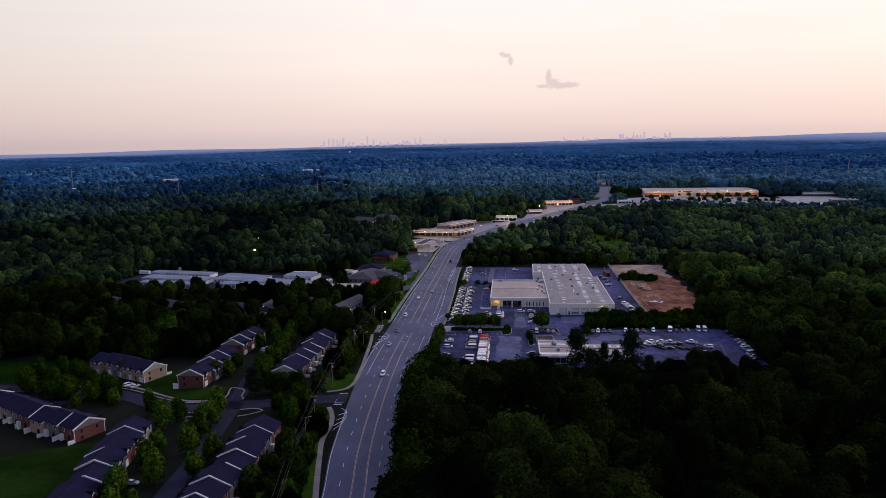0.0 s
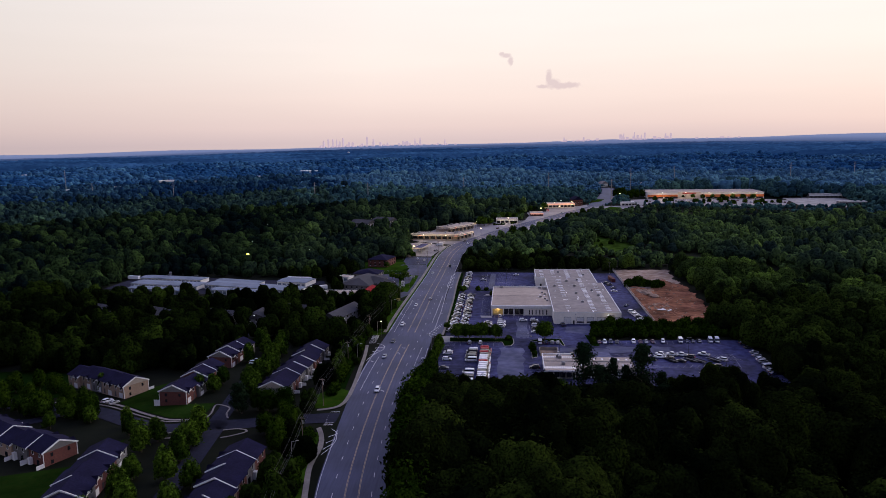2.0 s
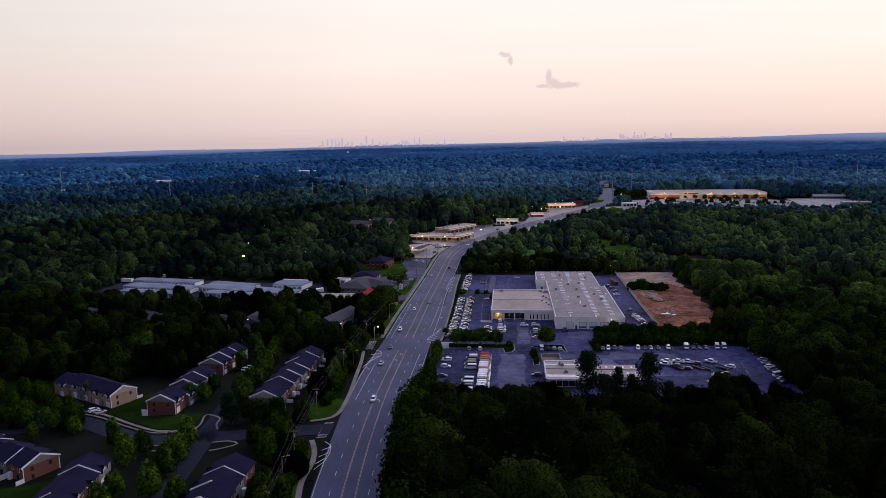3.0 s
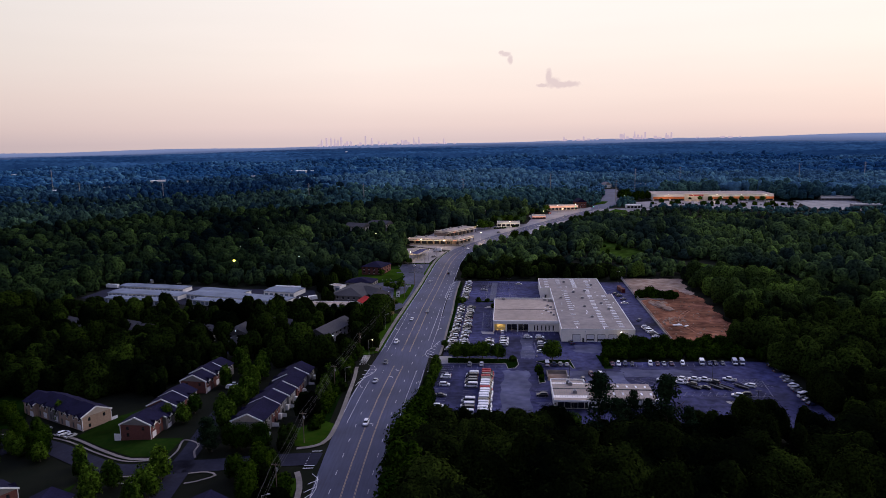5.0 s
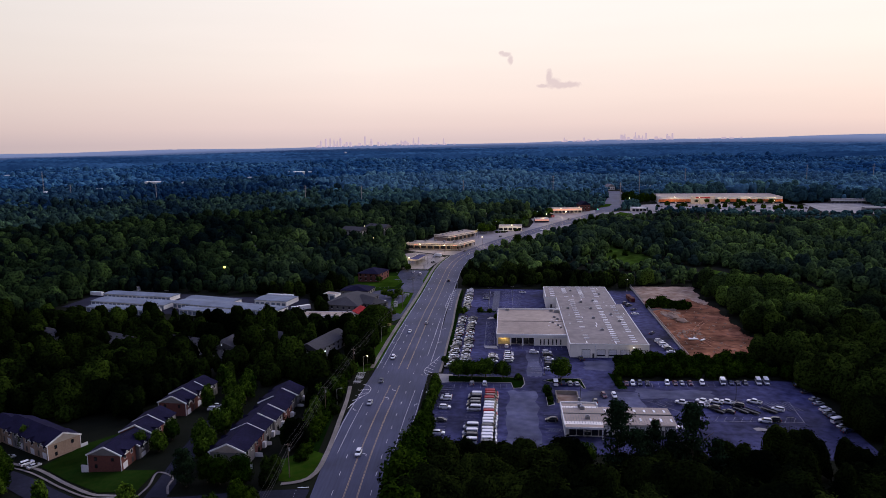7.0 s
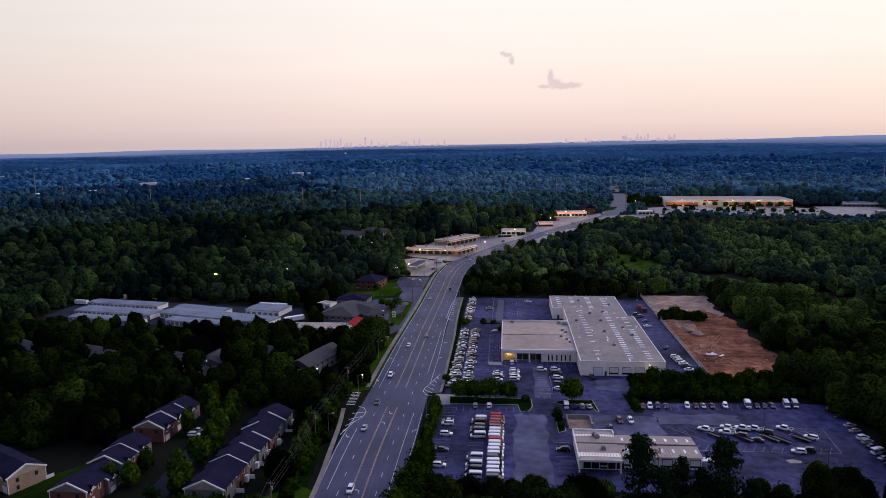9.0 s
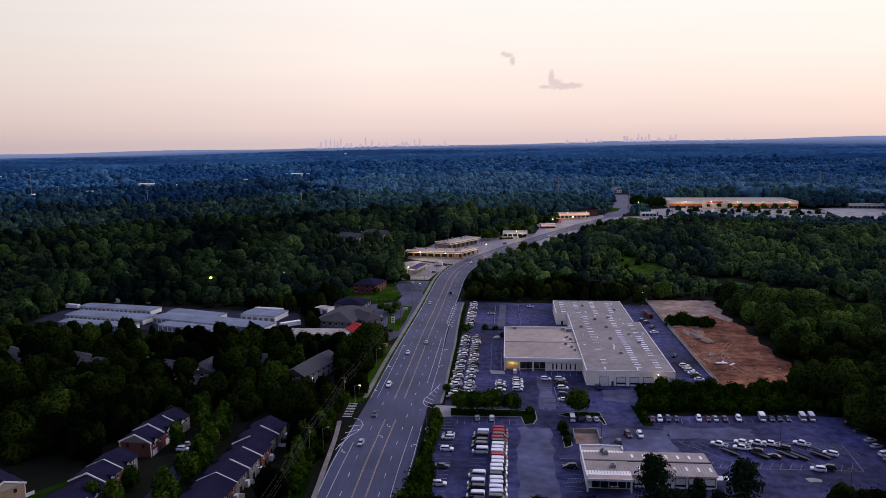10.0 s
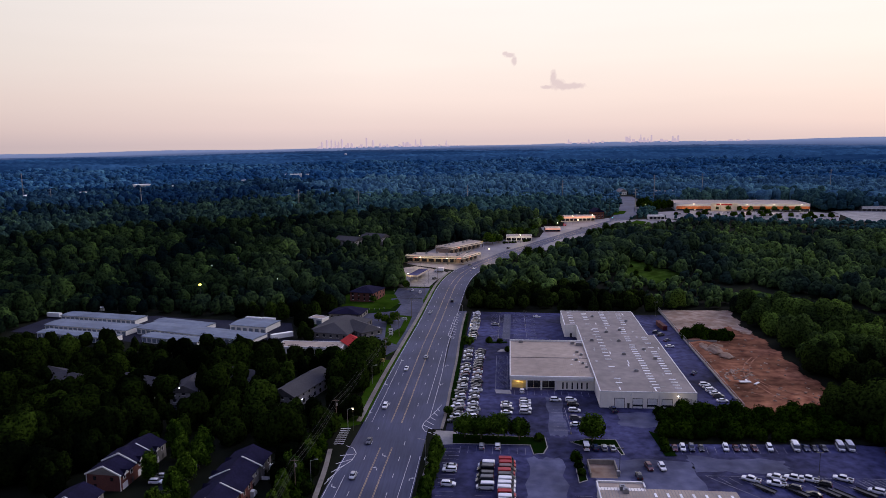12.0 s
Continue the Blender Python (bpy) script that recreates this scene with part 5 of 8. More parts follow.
# ---- other buildings ----
def gable_block(name, label, category, m, wx, wy, eave, ridge, wall, roof, group="", windows=0, hip=0.0, skirt=1.5):
    """A plain building with a gable or hip roof, ridge along its y; origin at the middle of the floor."""
    b = empty(name, m, label, category, group)
    bm = bmesh.new()
    if hip:
        box(bm, -wx / 2, wx / 2, -wy / 2, wy / 2, -skirt, eave)
    else:
        loft(bm, [[(-wx / 2, y, -skirt), (wx / 2, y, -skirt), (wx / 2, y, eave), (0, y, ridge - 0.15), (-wx / 2, y, eave)] for y in (-wy / 2, wy / 2)])
    part("wall", bm, wall, b)
    bm = bmesh.new()
    o = 0.6
    A = [(-wx / 2 - o, -wy / 2 - o, eave - 0.1), (wx / 2 + o, -wy / 2 - o, eave - 0.1), (wx / 2 + o, wy / 2 + o, eave - 0.1), (-wx / 2 - o, wy / 2 + o, eave - 0.1)]
    R = [(0, -wy / 2 - o + hip, ridge), (0, wy / 2 + o - hip, ridge)]
    lo = [bm.verts.new(p) for p in A]
    r = [bm.verts.new(p) for p in R]
    for f in ((lo[0], lo[1], r[0]), (lo[1], lo[2], r[1], r[0]), (lo[2], lo[3], r[1]), (lo[3], lo[0], r[0], r[1])):
        bm.faces.new(f)
    base = [bm.verts.new((p[0], p[1], p[2] - 0.2)) for p in A]
    bm.faces.new(base[::-1])
    for k in range(4):
        bm.faces.new((base[k], base[(k + 1) % 4], lo[(k + 1) % 4], lo[k]))
    part("roof", bm, roof, b)
    if windows:
        for side in (-1, 1):
            n = max(2, int(wy / 4))
            for floor in range(windows):
                for k in range(n):
                    y = -wy / 2 + (k + 0.5) * wy / n
                    x = side * wx / 2
                    part("window", boxes((x - 0.07, x + 0.07, y - 0.6, y + 0.6, 1.0 + floor * 2.9, 2.5 + floor * 2.9)), M["dark_glass"], b)
            n = max(2, int(wx / 4))
            for floor in range(windows):
                for k in range(n):
                    x = -wx / 2 + (k + 0.5) * wx / n
                    y = side * wy / 2
                    win = part("window", boxes((x - 0.6, x + 0.6, y - 0.07, y + 0.07, 1.0 + floor * 2.9, 2.5 + floor * 2.9)), M["dark_glass"], b)
                    if side < 0:
                        part("window_sill", boxes((x - 0.75, x + 0.75, y - 0.16, y + 0.02, 0.85 + floor * 2.9, 1.0 + floor * 2.9)), M["white_trim"], win)
    return b


def flat_block(name, label, category, m, wx, wy, high, wall, roof, group="", bands=(), doors=0, windows=0, skirt=1.5):
    """A flat-roofed building with a parapet; its front faces -y."""
    b = empty(name, m, label, category, group)
    part("wall", boxes((-wx / 2, wx / 2, -wy / 2, wy / 2, -skirt, high - 0.3)), wall, b)
    part("roof", boxes((-wx / 2 + 0.25, wx / 2 - 0.25, -wy / 2 + 0.25, wy / 2 - 0.25, high - 0.3, high - 0.2)), roof, b)
    t = 0.3
    part("parapet", boxes((-wx / 2 - 0.05, wx / 2 + 0.05, -wy / 2 - 0.05, -wy / 2 + t, high - 0.6, high), (-wx / 2 - 0.05, wx / 2 + 0.05, wy / 2 - t, wy / 2 + 0.05, high - 0.6, high), (-wx / 2 - 0.05, -wx / 2 + t, -wy / 2 + t, wy / 2 - t, high - 0.6, high), (wx / 2 - t, wx / 2 + 0.05, -wy / 2 + t, wy / 2 - t, high - 0.6, high)), M["white_trim"], b)
    for z0, z1, mat in bands:
        part("band", boxes((-wx / 2 - 0.1, wx / 2 + 0.1, -wy / 2 - 0.12, -wy / 2, z0, z1)), mat, b)
    for k in range(doors):
        x = -wx / 2 + (k + 0.5) * wx / doors
        w = min(1.6, wx / doors * 0.4)
        part("roller_door", boxes((x - w, x + w, -wy / 2 - 0.08, -wy / 2 + 0.02, 0.0, min(2.6, high - 0.9))), M["blue_metal"], b)
    for k in range(windows):
        x = -wx / 2 + (k + 0.5) * wx / windows
        w = wx / windows * 0.4
        part("shop_window", boxes((x - w, x + w, -wy / 2 - 0.06, -wy / 2 + 0.02, 0.4, min(2.8, high - 1.2))), M["dark_glass"], b)
    return b


def at_ground(x, y, turn=0.0):
    return pose(x, y, gz(x, y), 0, 0, turn)


def long_shed(x0, y0, x1, y1, deep, high=3.2):
    """A row of storage units under a low metal roof, doors along both long sides."""
    a, b = Vector((x0, y0)), Vector((x1, y1))
    mid, span = (a + b) / 2, (b - a).length
    m = at_ground(mid.x, mid.y, math.degrees(math.atan2((b - a).y, (b - a).x)))
    shed = empty("storage_shed", m, "long white storage shed with a pale blue metal roof", "storage shed", "storage sheds")
    part("wall", boxes((-span / 2, span / 2, -deep / 2, deep / 2, -2.5, high - 0.2)), M["white_trim"], shed)
    bm = bmesh.new()
    o = 0.4
    loft(bm, [[(x, -deep / 2 - o, high - 0.28), (x, deep / 2 + o, high - 0.28), (x, deep / 2 + o, high - 0.1), (x, 0, high + 0.45), (x, -deep / 2 - o, high - 0.1)] for x in (-span / 2 - o, span / 2 + o)])
    part("roof", bm, M["blue_metal"], shed, "pale blue metal roof")
    n = int(span / 3.4)
    bm = boxes((-1.25, 1.25, -0.05, 0.03, 0.0, 2.3))
    me = bpy.data.meshes.new("unit_door")
    bm.to_mesh(me)
    bm.free()
    me.materials.append(M["blue_metal"])
    for k in range(n):
        x = -span / 2 + (k + 0.5) * span / n
        shared("unit_door", me, shed, pose(x, -deep / 2, 0))
    return shed


paved("storage_yard", [(-284, 566), (-216, 566), (-122, 542), (-112, 512), (-120, 494), (-205, 508), (-288, 528)], M["side_asphalt"], "grey asphalt yard between storage sheds", "yard", 0.06)
long_shed(-272, 561, -218, 549, 11)
long_shed(-268, 540, -211, 526.5, 14)
long_shed(-262, 520, -212, 508, 9)
long_shed(-206, 531, -130, 505.5, 15)
long_shed(-205, 545.5, -168, 533, 9)
long_shed(-196, 512, -160, 501, 9)
long_shed(-152, 534.5, -129, 528.5, 16, 3.8)
for x, y, s in ((-232, 574, 5), (-262, 577, 5), (-281, 561, 5), (-146, 546, 5.5), (-136, 543, 4), (-118, 508, 6)):
    trailer = empty("box_trailer", at_ground(x, y, -14 if s != 6 else 35), "white box trailer parked in the storage yard", "trailer", "box trailers")
    part("body", boxes((-s, s, -1.3, 1.3, 0.9, 3.4)), PAINT["white"], trailer)
    part("chassis", boxes((-s, s, -0.9, 0.9, 0.55, 0.9)), M["dark_metal"], trailer)
    for side in (-1.05, 1.05):
        for dx in (-s + 1, -s + 2.1):
            bm = bmesh.new()
            tube(bm, (dx, side - 0.15, 0.48), (dx, side + 0.15, 0.48), 0.48, 0.48, 12)
            part("wheel", bm, M["rubber"], trailer)

# shops and offices west of the road
COMMERCIAL = [(-60, 464), (-116, 480), (-116, 496), (-100, 500), (-96, 556), (-62, 566), (-60, 590), (-48, 600), (-44, 570), (-47, 540), (-50, 486)]
paved("shop_ground", [(-58, 466), (-116, 481), (-116, 498), (-102, 502), (-108, 545), (-98, 566), (-103, 592), (-103, 616), (-68, 630), (-48, 632), (-49, 560), (-53, 475)], M["lawn"], "patchy mown ground round the shops", "grass", 0.03)
shop_park = paved("shop_car_park", COMMERCIAL, M["shop_asphalt"], "dark asphalt car park between shops", "car park", 0.07)
for x, y, turn in [(-98 + 3.1 * k, 566.5 + 0.5 * k, 98) for k in range(10)] + [(-66 + 0.4 * k, 592 + 3.4 * k, 8) for k in range(10)] + [(-55.5 + 0.3 * k, 592 + 3.4 * k, 8) for k in range(10)] + [(-64.5, 468 + 3.2 * k, 12) for k in range(6)] + [(-106 + 3.2 * k, 493, 94) for k in range(4)]:
    shared("stall_line", LINE5, shop_park, pose(x, y, gz(x, y) + 0.105, 0, 0, turn))
paved("shop_lawn", [(-52.6, 492), (-60, 500), (-64, 540), (-60, 556), (-50.2, 552), (-50.8, 520)], M["grass"], "mown lawn in front of the shops", "grass", 0.1)
paved("office_lawn", [(-100, 576), (-66, 572), (-62, 590), (-68, 612), (-102, 616), (-106, 596)], M["grass"], "mown lawn round the brick office", "grass", 0.11)
paved("office_car_park", [(-70, 584), (-48, 588), (-45, 628), (-68, 630)], M["shop_asphalt"], "dark asphalt car park by the office", "car park", 0.09)
flat_block("shop_row", "long low shop with a pale flat roof", "building", at_ground(-95.5, 485, -3), 34, 11, 3.6, M["white_wall"], M["tan_roof"], windows=7)
gable_block("restaurant", "small white restaurant with a bright red metal roof", "building", at_ground(-73, 486.5, 33), 10, 14, 3.4, 6.0, M["white_wall"], M["red_roof"], windows=1)
gable_block("shop_house", "low office with a grey shingle hip roof", "building", at_ground(-88, 522, -14), 24, 34, 3.4, 7.2, M["siding"], M["grey_shingle"], hip=9, windows=1)
gable_block("shop_house", "low office wing with a grey shingle roof and skylights", "building", at_ground(-76, 518, 42), 13, 24, 3.3, 6.2, M["siding"], M["grey_shingle"], hip=5, windows=1)
gable_block("shop_house", "low shop with a dark shingle hip roof", "building", at_ground(-90, 556, -8), 20, 15, 3.4, 6.0, M["siding"], M["shingle"], hip=6, windows=1)
flat_block("shed", "small white shed beside the shops", "building", at_ground(-105, 541, -25), 10, 7, 3.8, M["white_wall"], M["tan_roof"], doors=2)
gable_block("brick_office", "two-storey red brick office with a dark hip roof", "building", at_ground(-86, 604, -16), 17, 19, 6.2, 9.2, M["brick"], M["shingle"], hip=8.5, windows=2)
for m, wx, wy in ((at_ground(-84, 421, -18), 12, 30), (at_ground(-116, 437, 68), 12, 24), (at_ground(-135, 425.5, 4), 12, 16), (at_ground(-165, 436, 70), 13, 32), (at_ground(-206, 445, 62), 13, 32), (at_ground(-246, 452, 62), 13, 26)):
    gable_block("apartment_building", "grey-sided apartment building with a grey shingle roof among trees", "apartment building", m, wx, wy, 5.4, 8.4, M["pale_siding"], M["grey_shingle"], "apartment buildings", windows=2)
paved("apartment_car_park", [(-142, 402), (-124, 400), (-122, 416), (-140, 418)], M["side_asphalt"], "dim asphalt car park beside the apartments", "car park", 0.08)
for x, y, turn, wx, wy in ((-130, 772, 62, 13, 24), (-108, 785, 62, 13, 24), (-205, 690, 50, 11, 16)):
    gable_block("apartment_building", "three-storey grey apartment building among trees", "apartment building", at_ground(x, y, turn), wx, wy, 9.0, 12.2, M["concrete"], M["grey_shingle"], "apartment buildings", windows=3)

# filling station and shopping centre at the bend
paved("station_forecourt", [(-79, 690), (-73, 634), (-46, 632), (-42, 650), (-34, 676), (-46, 688), (-62, 698)], M["forecourt"], "pale concrete forecourt of the filling station", "forecourt", 0.1)
station = empty("station_canopy", pose(-56.2, 656.5, gz(-56, 656), 0, 0, -14), "flat white filling station canopy on posts", "canopy")
part("roof", boxes((-4.4, 4.4, -14, 14, 4.2, 4.98), (-4.4, -4.0, -14, 14, 4.98, 5.2), (4.0, 4.4, -14, 14, 4.98, 5.2), (-4.0, 4.0, -14, -13.6, 4.98, 5.2), (-4.0, 4.0, 13.6, 14, 4.98, 5.2)), M["gable_siding"], station)
part("deck", boxes((-3.9, 3.9, -13.4, 13.4, 5.0, 5.03)), M["asphalt"], station, "dark canopy roof deck")
for y in (-9, 0, 9):
    for x in (-2.6, 2.6):
        part("post", boxes((x - 0.2, x + 0.2, y - 0.2, y + 0.2, 0, 4.2)), M["gable_siding"], station)
    part("lamp", boxes((-0.5, 0.5, y - 0.5, y + 0.5, 4.14, 4.2)), M["white_glow"], station)
flat_block("station_shop", "small white filling station shop", "building", at_ground(-77.5, 673, -8), 12, 11, 5, M["white_wall"], M["tan_roof"], windows=3)
paved("centre_car_park", [(-70, 708), (-60, 700), (-30, 684), (-18, 704), (-6, 726), (8, 750), (30, 782), (50, 812), (42, 822), (12, 810), (-5, 800), (-36, 796), (-50, 772), (-62, 738)], M["yard_asphalt"], "grey car park round the shopping centre", "car park", 0.08)


def shopping_wing(m, wx, wy, high, gable_end=False):
    """A flat-roofed arcade: tan fascia bands with dark stripes over a shaded walk; its front faces -y."""
    b = empty("shopping_centre", m, "flat-roofed shopping centre with tan fascia bands and lit arcade", "building", "shopping centre wings")
    part("wall", boxes((-wx / 2, wx / 2, -wy / 2 + 3, wy / 2, -2.5, high - 0.5)), M["tan_brick"], b)
    part("roof", boxes((-wx / 2, wx / 2, -wy / 2 + 0.3, wy / 2, high - 0.5, high - 0.3)), M["tan_roof"], b, "pale gravel roof")
    x0, x1, y0, y1 = -wx / 2 - 0.2, wx / 2 + 0.2, -wy / 2, wy / 2
    for name, lo, hi, proud, mat, label in (("fascia", high - 0.75, high + 0.1, 0.0, "tan_wall", "tan fascia band"), ("fascia_stripe", high - 1.15, high - 0.75, 0.05, "dark_trim", "dark brown fascia stripe"), ("fascia", high - 2.0, high - 1.15, 0.0, "tan_wall", "tan fascia band"), ("fascia_stripe", high - 2.25, high - 2.0, 0.05, "dark_trim", "dark brown fascia stripe")):
        part(name, boxes((x0 - proud, x1 + proud, y0 - proud, y0 + 0.5, lo, hi), (x1 - 0.5, x1 + proud, y0 + 0.5, y1, lo, hi), (x0 - proud, x0 + 0.5, y0 + 0.5, y1, lo, hi)), M[mat], b, label)
    part("soffit", boxes((x0, x1, y0 + 0.5, y0 + 3.0, high - 2.2, high - 2.05)), M["dark_trim"], b)
    part("walkway", boxes((x0, x1 + 1.5, y0 - 2.0, y0 + 3.0, -1.5, 0.16)), M["walk"], b, "pale raised walkway")
    n = max(3, int(wx / 6))
    for k in range(n + 1):
        x = -wx / 2 + 0.3 + k * (wx - 0.6) / n
        part("column", boxes((x - 0.22, x + 0.22, y0 + 0.05, y0 + 0.45, 0.16, high - 2.25)), M["dark_trim"], b)
    for k in range(n):
        x = -wx / 2 + (k + 0.5) * wx / n
        part("shop_window", boxes((x - 2.1, x + 2.1, y0 + 2.9, y0 + 3.02, 0.2, 2.7)), M["dark_glass"], b)
        if k % 3 == 1:
            part("shop_sign", boxes((x - 1.7, x + 1.7, y0 - 0.12, y0 - 0.002, high - 1.85, high - 1.3)), M["lit_sign"] if k % 2 else M["white_trim"], b, "small shop sign on the fascia")
            part("arcade_lamp", boxes((x - 1.2, x + 1.2, y0 + 1.4, y0 + 1.6, high - 2.28, high - 2.2)), M["warm_glow"], b)
    for k in range(5):
        x = -wx / 2 + (k + 0.6) * wx / 5.4
        y = wy * (0.1 + 0.12 * (k % 3))
        part("roof_unit", boxes((x - 1, x + 1, y - 0.8, y + 0.8, high - 0.3, high + 0.9), (x - 0.6, x + 0.6, y - 0.5, y + 0.5, high + 0.9, high + 1.1)), M["steel"], b)
    if gable_end:
        part("corner_sign", boxes((x1 - 3.2, x1 + 0.1, y0 - 0.16, y0 - 0.06, high - 0.9, high + 0.5)), M["yellow_wall"], b, "yellow corner sign band")
    return b


shopping_wing(at_ground(-46, 719.3, -10.5), 49, 20, 5.4)
shopping_wing(at_ground(-21.5, 720.5, 61), 29, 12, 5.4)
shopping_wing(at_ground(-28, 763, 54), 46, 18, 6.0, True)

# roadside businesses further on
paved("roadside_yard", [(11, 789), (26, 774), (48, 808), (96, 874), (134, 922), (136, 940), (124, 930), (84, 922), (78, 886), (54, 880), (55, 854), (48, 822), (41, 803), (13, 805)], M["yard_asphalt"], "grey asphalt yards along the far road", "yard", 0.15)
flat_block("roadside_shop", "cream roadside shop with a flat roof", "building", at_ground(27.5, 809, -4), 24, 12, 5, M["white_wall"], M["tan_roof"], windows=5)
flat_block("roadside_shop", "low brick roadside shop", "building", at_ground(64, 858, 2), 15, 10, 4.2, M["brick"], M["tan_roof"], bands=((1.8, 3.2, M["lit_sign"]), (3.2, 4.0, M["white_trim"])), windows=4)
flat_block("roadside_shop", "long orange-fronted roadside shop with lit signs", "building", at_ground(97.5, 924, 5), 38, 14, 5.6, M["tan_wall"], M["tan_roof"], bands=((3.4, 5.0, M["lit_sign"]),), windows=8)
gable_block("brick_building", "tall red brick gabled building by the crossing", "building", at_ground(122, 941, 12), 12, 15, 7.5, 11.5, M["brick"], M["shingle"], windows=2)
flat_block("roadside_shop", "white flat-roofed building among trees", "building", at_ground(52, 917, 2), 22, 9, 4.2, M["white_wall"], M["white_trim"], windows=4)
flat_block("roadside_shop", "small red-fronted building among trees", "building", at_ground(-4, 897, -20), 14, 10, 4.6, M["brick"], M["tan_roof"], bands=((3.2, 4.4, M["red_roof"]),), windows=3)
flat_block("roadside_shop", "small white building behind trees", "building", at_ground(186, 930, 2), 17, 9, 4.6, M["white_wall"], M["white_trim"], windows=4)
gable_block("cottage", "small house with a grey roof among trees", "house", at_ground(39, 960, 20), 9, 11, 4, 7.5, M["siding"], M["grey_shingle"], windows=1)
gable_block("cottage", "pale gabled house beside the far road", "house", at_ground(204, 1222, 20), 12, 13, 5.0, 9.0, M["white_wall"], M["grey_roof"], windows=1)
flat_block("roadside_shop", "low pale-roofed shop at the end of the road", "building", at_ground(272, 1216, -12), 34, 18, 6.0, M["tan_wall"], M["tan_roof"], windows=6)
paved("back_yard", [(-12, 878), (16, 878), (18, 894), (-10, 892)], M["side_asphalt"], "dim asphalt yard behind trees", "yard", 0.15)
paved("cross_street", [(126, 900), (148, 888), (206, 914), (203, 931), (160, 926), (138, 918)], M["yard_asphalt"], "pale asphalt cross street towards the stores", "street", 0.12)
paved("turnout", [(36, 762), (57, 758), (67, 787), (89, 806), (95, 842), (84, 834), (58, 798)], M["yard_asphalt"], "pale asphalt turnout beside the far road", "yard", 0.1)
paved("grass_island", [(144, 958), (159, 972), (168, 1000), (160, 1004), (151, 988)], M["grass"], "mown grass island beside the far road", "grass", 0.22)
paved("grass_corner", [(147, 895), (165, 893), (172, 912), (163, 922)], M["grass"], "mown grass corner by the crossing", "grass", 0.22)
paved("store_car_park", [(200, 930), (372, 905), (400, 958), (380, 975), (232, 1000), (196, 985)], M["yard_asphalt"], "grey car park in front of the large store", "car park", 0.2)
big = flat_block("large_store", "large flat store with an orange band along its pale front", "store", pose(306, 1022, gz(306, 992), 0, 0, -5.5), 152, 56, 8.8, M["white_wall"], M["tan_roof"], bands=((2.4, 5.6, M["orange"]), (0, 0.6, M["concrete"])), windows=14)
part("entrance", boxes((-36, -6, -29.2, -28, 0, 9.4)), M["tan_wall"], big, "raised tan entrance front")
part("sign", boxes((-30, -12, -29.4, -29.2, 6.9, 8.4)), M["red_roof"], big, "red sign block")
paved("store_yard", [(392, 905), (440, 890), (484, 962), (455, 992), (402, 985)], M["concrete"], "pale concrete yard beside the stores", "yard", 0.25)
flat_block("grey_store", "low grey store behind trees", "store", at_ground(462, 985, -10), 50, 16, 6, M["siding"], M["metal_roof"], bands=((3, 5, M["white_trim"]),), windows=10)
flat_block("grey_store", "low grey shop wing behind trees", "store", at_ground(456, 912, -12), 30, 16, 5, M["siding"], M["metal_roof"], windows=5)

# pale roofs far off among the trees
for x, y, wx, wy in ((-690, 1148, 62, 30), (-632, 1198, 34, 22), (-407, 1630, 66, 30), (-613, 1362, 36, 22), (-541, 1330, 12, 10), (-1070, 1651, 62, 30), (-1332, 2012, 58, 30), (-1144, 2063, 54, 30), (-798, 1997, 36, 24), (-458, 1454, 20, 16), (-735, 1140, 30, 20), (-880, 1700, 26, 18)):
    flat_block("warehouse", "far white flat-roofed warehouse among woods", "warehouse", at_ground(x, y, 6), wx * 0.85, wy, 12.5, M["white_wall"], M["skylight"], "far warehouses")
tank = empty("water_tower", at_ground(-510, 2712), "far pale water tower above the woods", "water tower")
bm = bmesh.new()
bmesh.ops.create_uvsphere(bm, u_segments=16, v_segments=10, radius=5, matrix=Matrix.Translation((0, 0, 21)) @ Matrix.Diagonal((1, 1, 0.8, 1)))
part("tank", bm, M["white_trim"], tank)
bm = bmesh.new()
tube(bm, (0, 0, 0), (0, 0, 18), 2, 1.2, 10)
part("stem", bm, M["white_trim"], tank)


# ---- cars ----
def ring(x, hw, z0, z1):
    h = z1 - z0
    half = [(-hw * 0.94, z0), (-hw, z0 + 0.32 * h), (-hw * 0.985, z0 + 0.72 * h), (-hw * 0.90, z1)]
    return [(x, y, z) for y, z in half] + [(x, -y, z) for y, z in half[::-1]]


# length stations of the lower body (x, half width, bottom, top), then of the cabin glass and of the roof
CAR_SHAPES = {}
CAR_SHAPES["sedan"] = dict(body=[(-2.3, 0.74, 0.38, 0.78), (-2.2, 0.86, 0.27, 0.96), (-1.3, 0.9, 0.22, 1.0), (0, 0.91, 0.22, 0.98), (1.1, 0.9, 0.22, 0.94), (2.0, 0.86, 0.25, 0.80), (2.28, 0.72, 0.36, 0.62)],
                  glass=[(-1.75, 0.80, 0.62, 0.98), (-1.0, 0.76, 0.60, 1.38), (0.35, 0.76, 0.60, 1.40), (1.25, 0.80, 0.62, 0.95)], roof=(-1.0, 0.35, 0.60, 1.37, 1.45), wheel=0.32, axle=(-1.38, 1.42), wide=0.9)
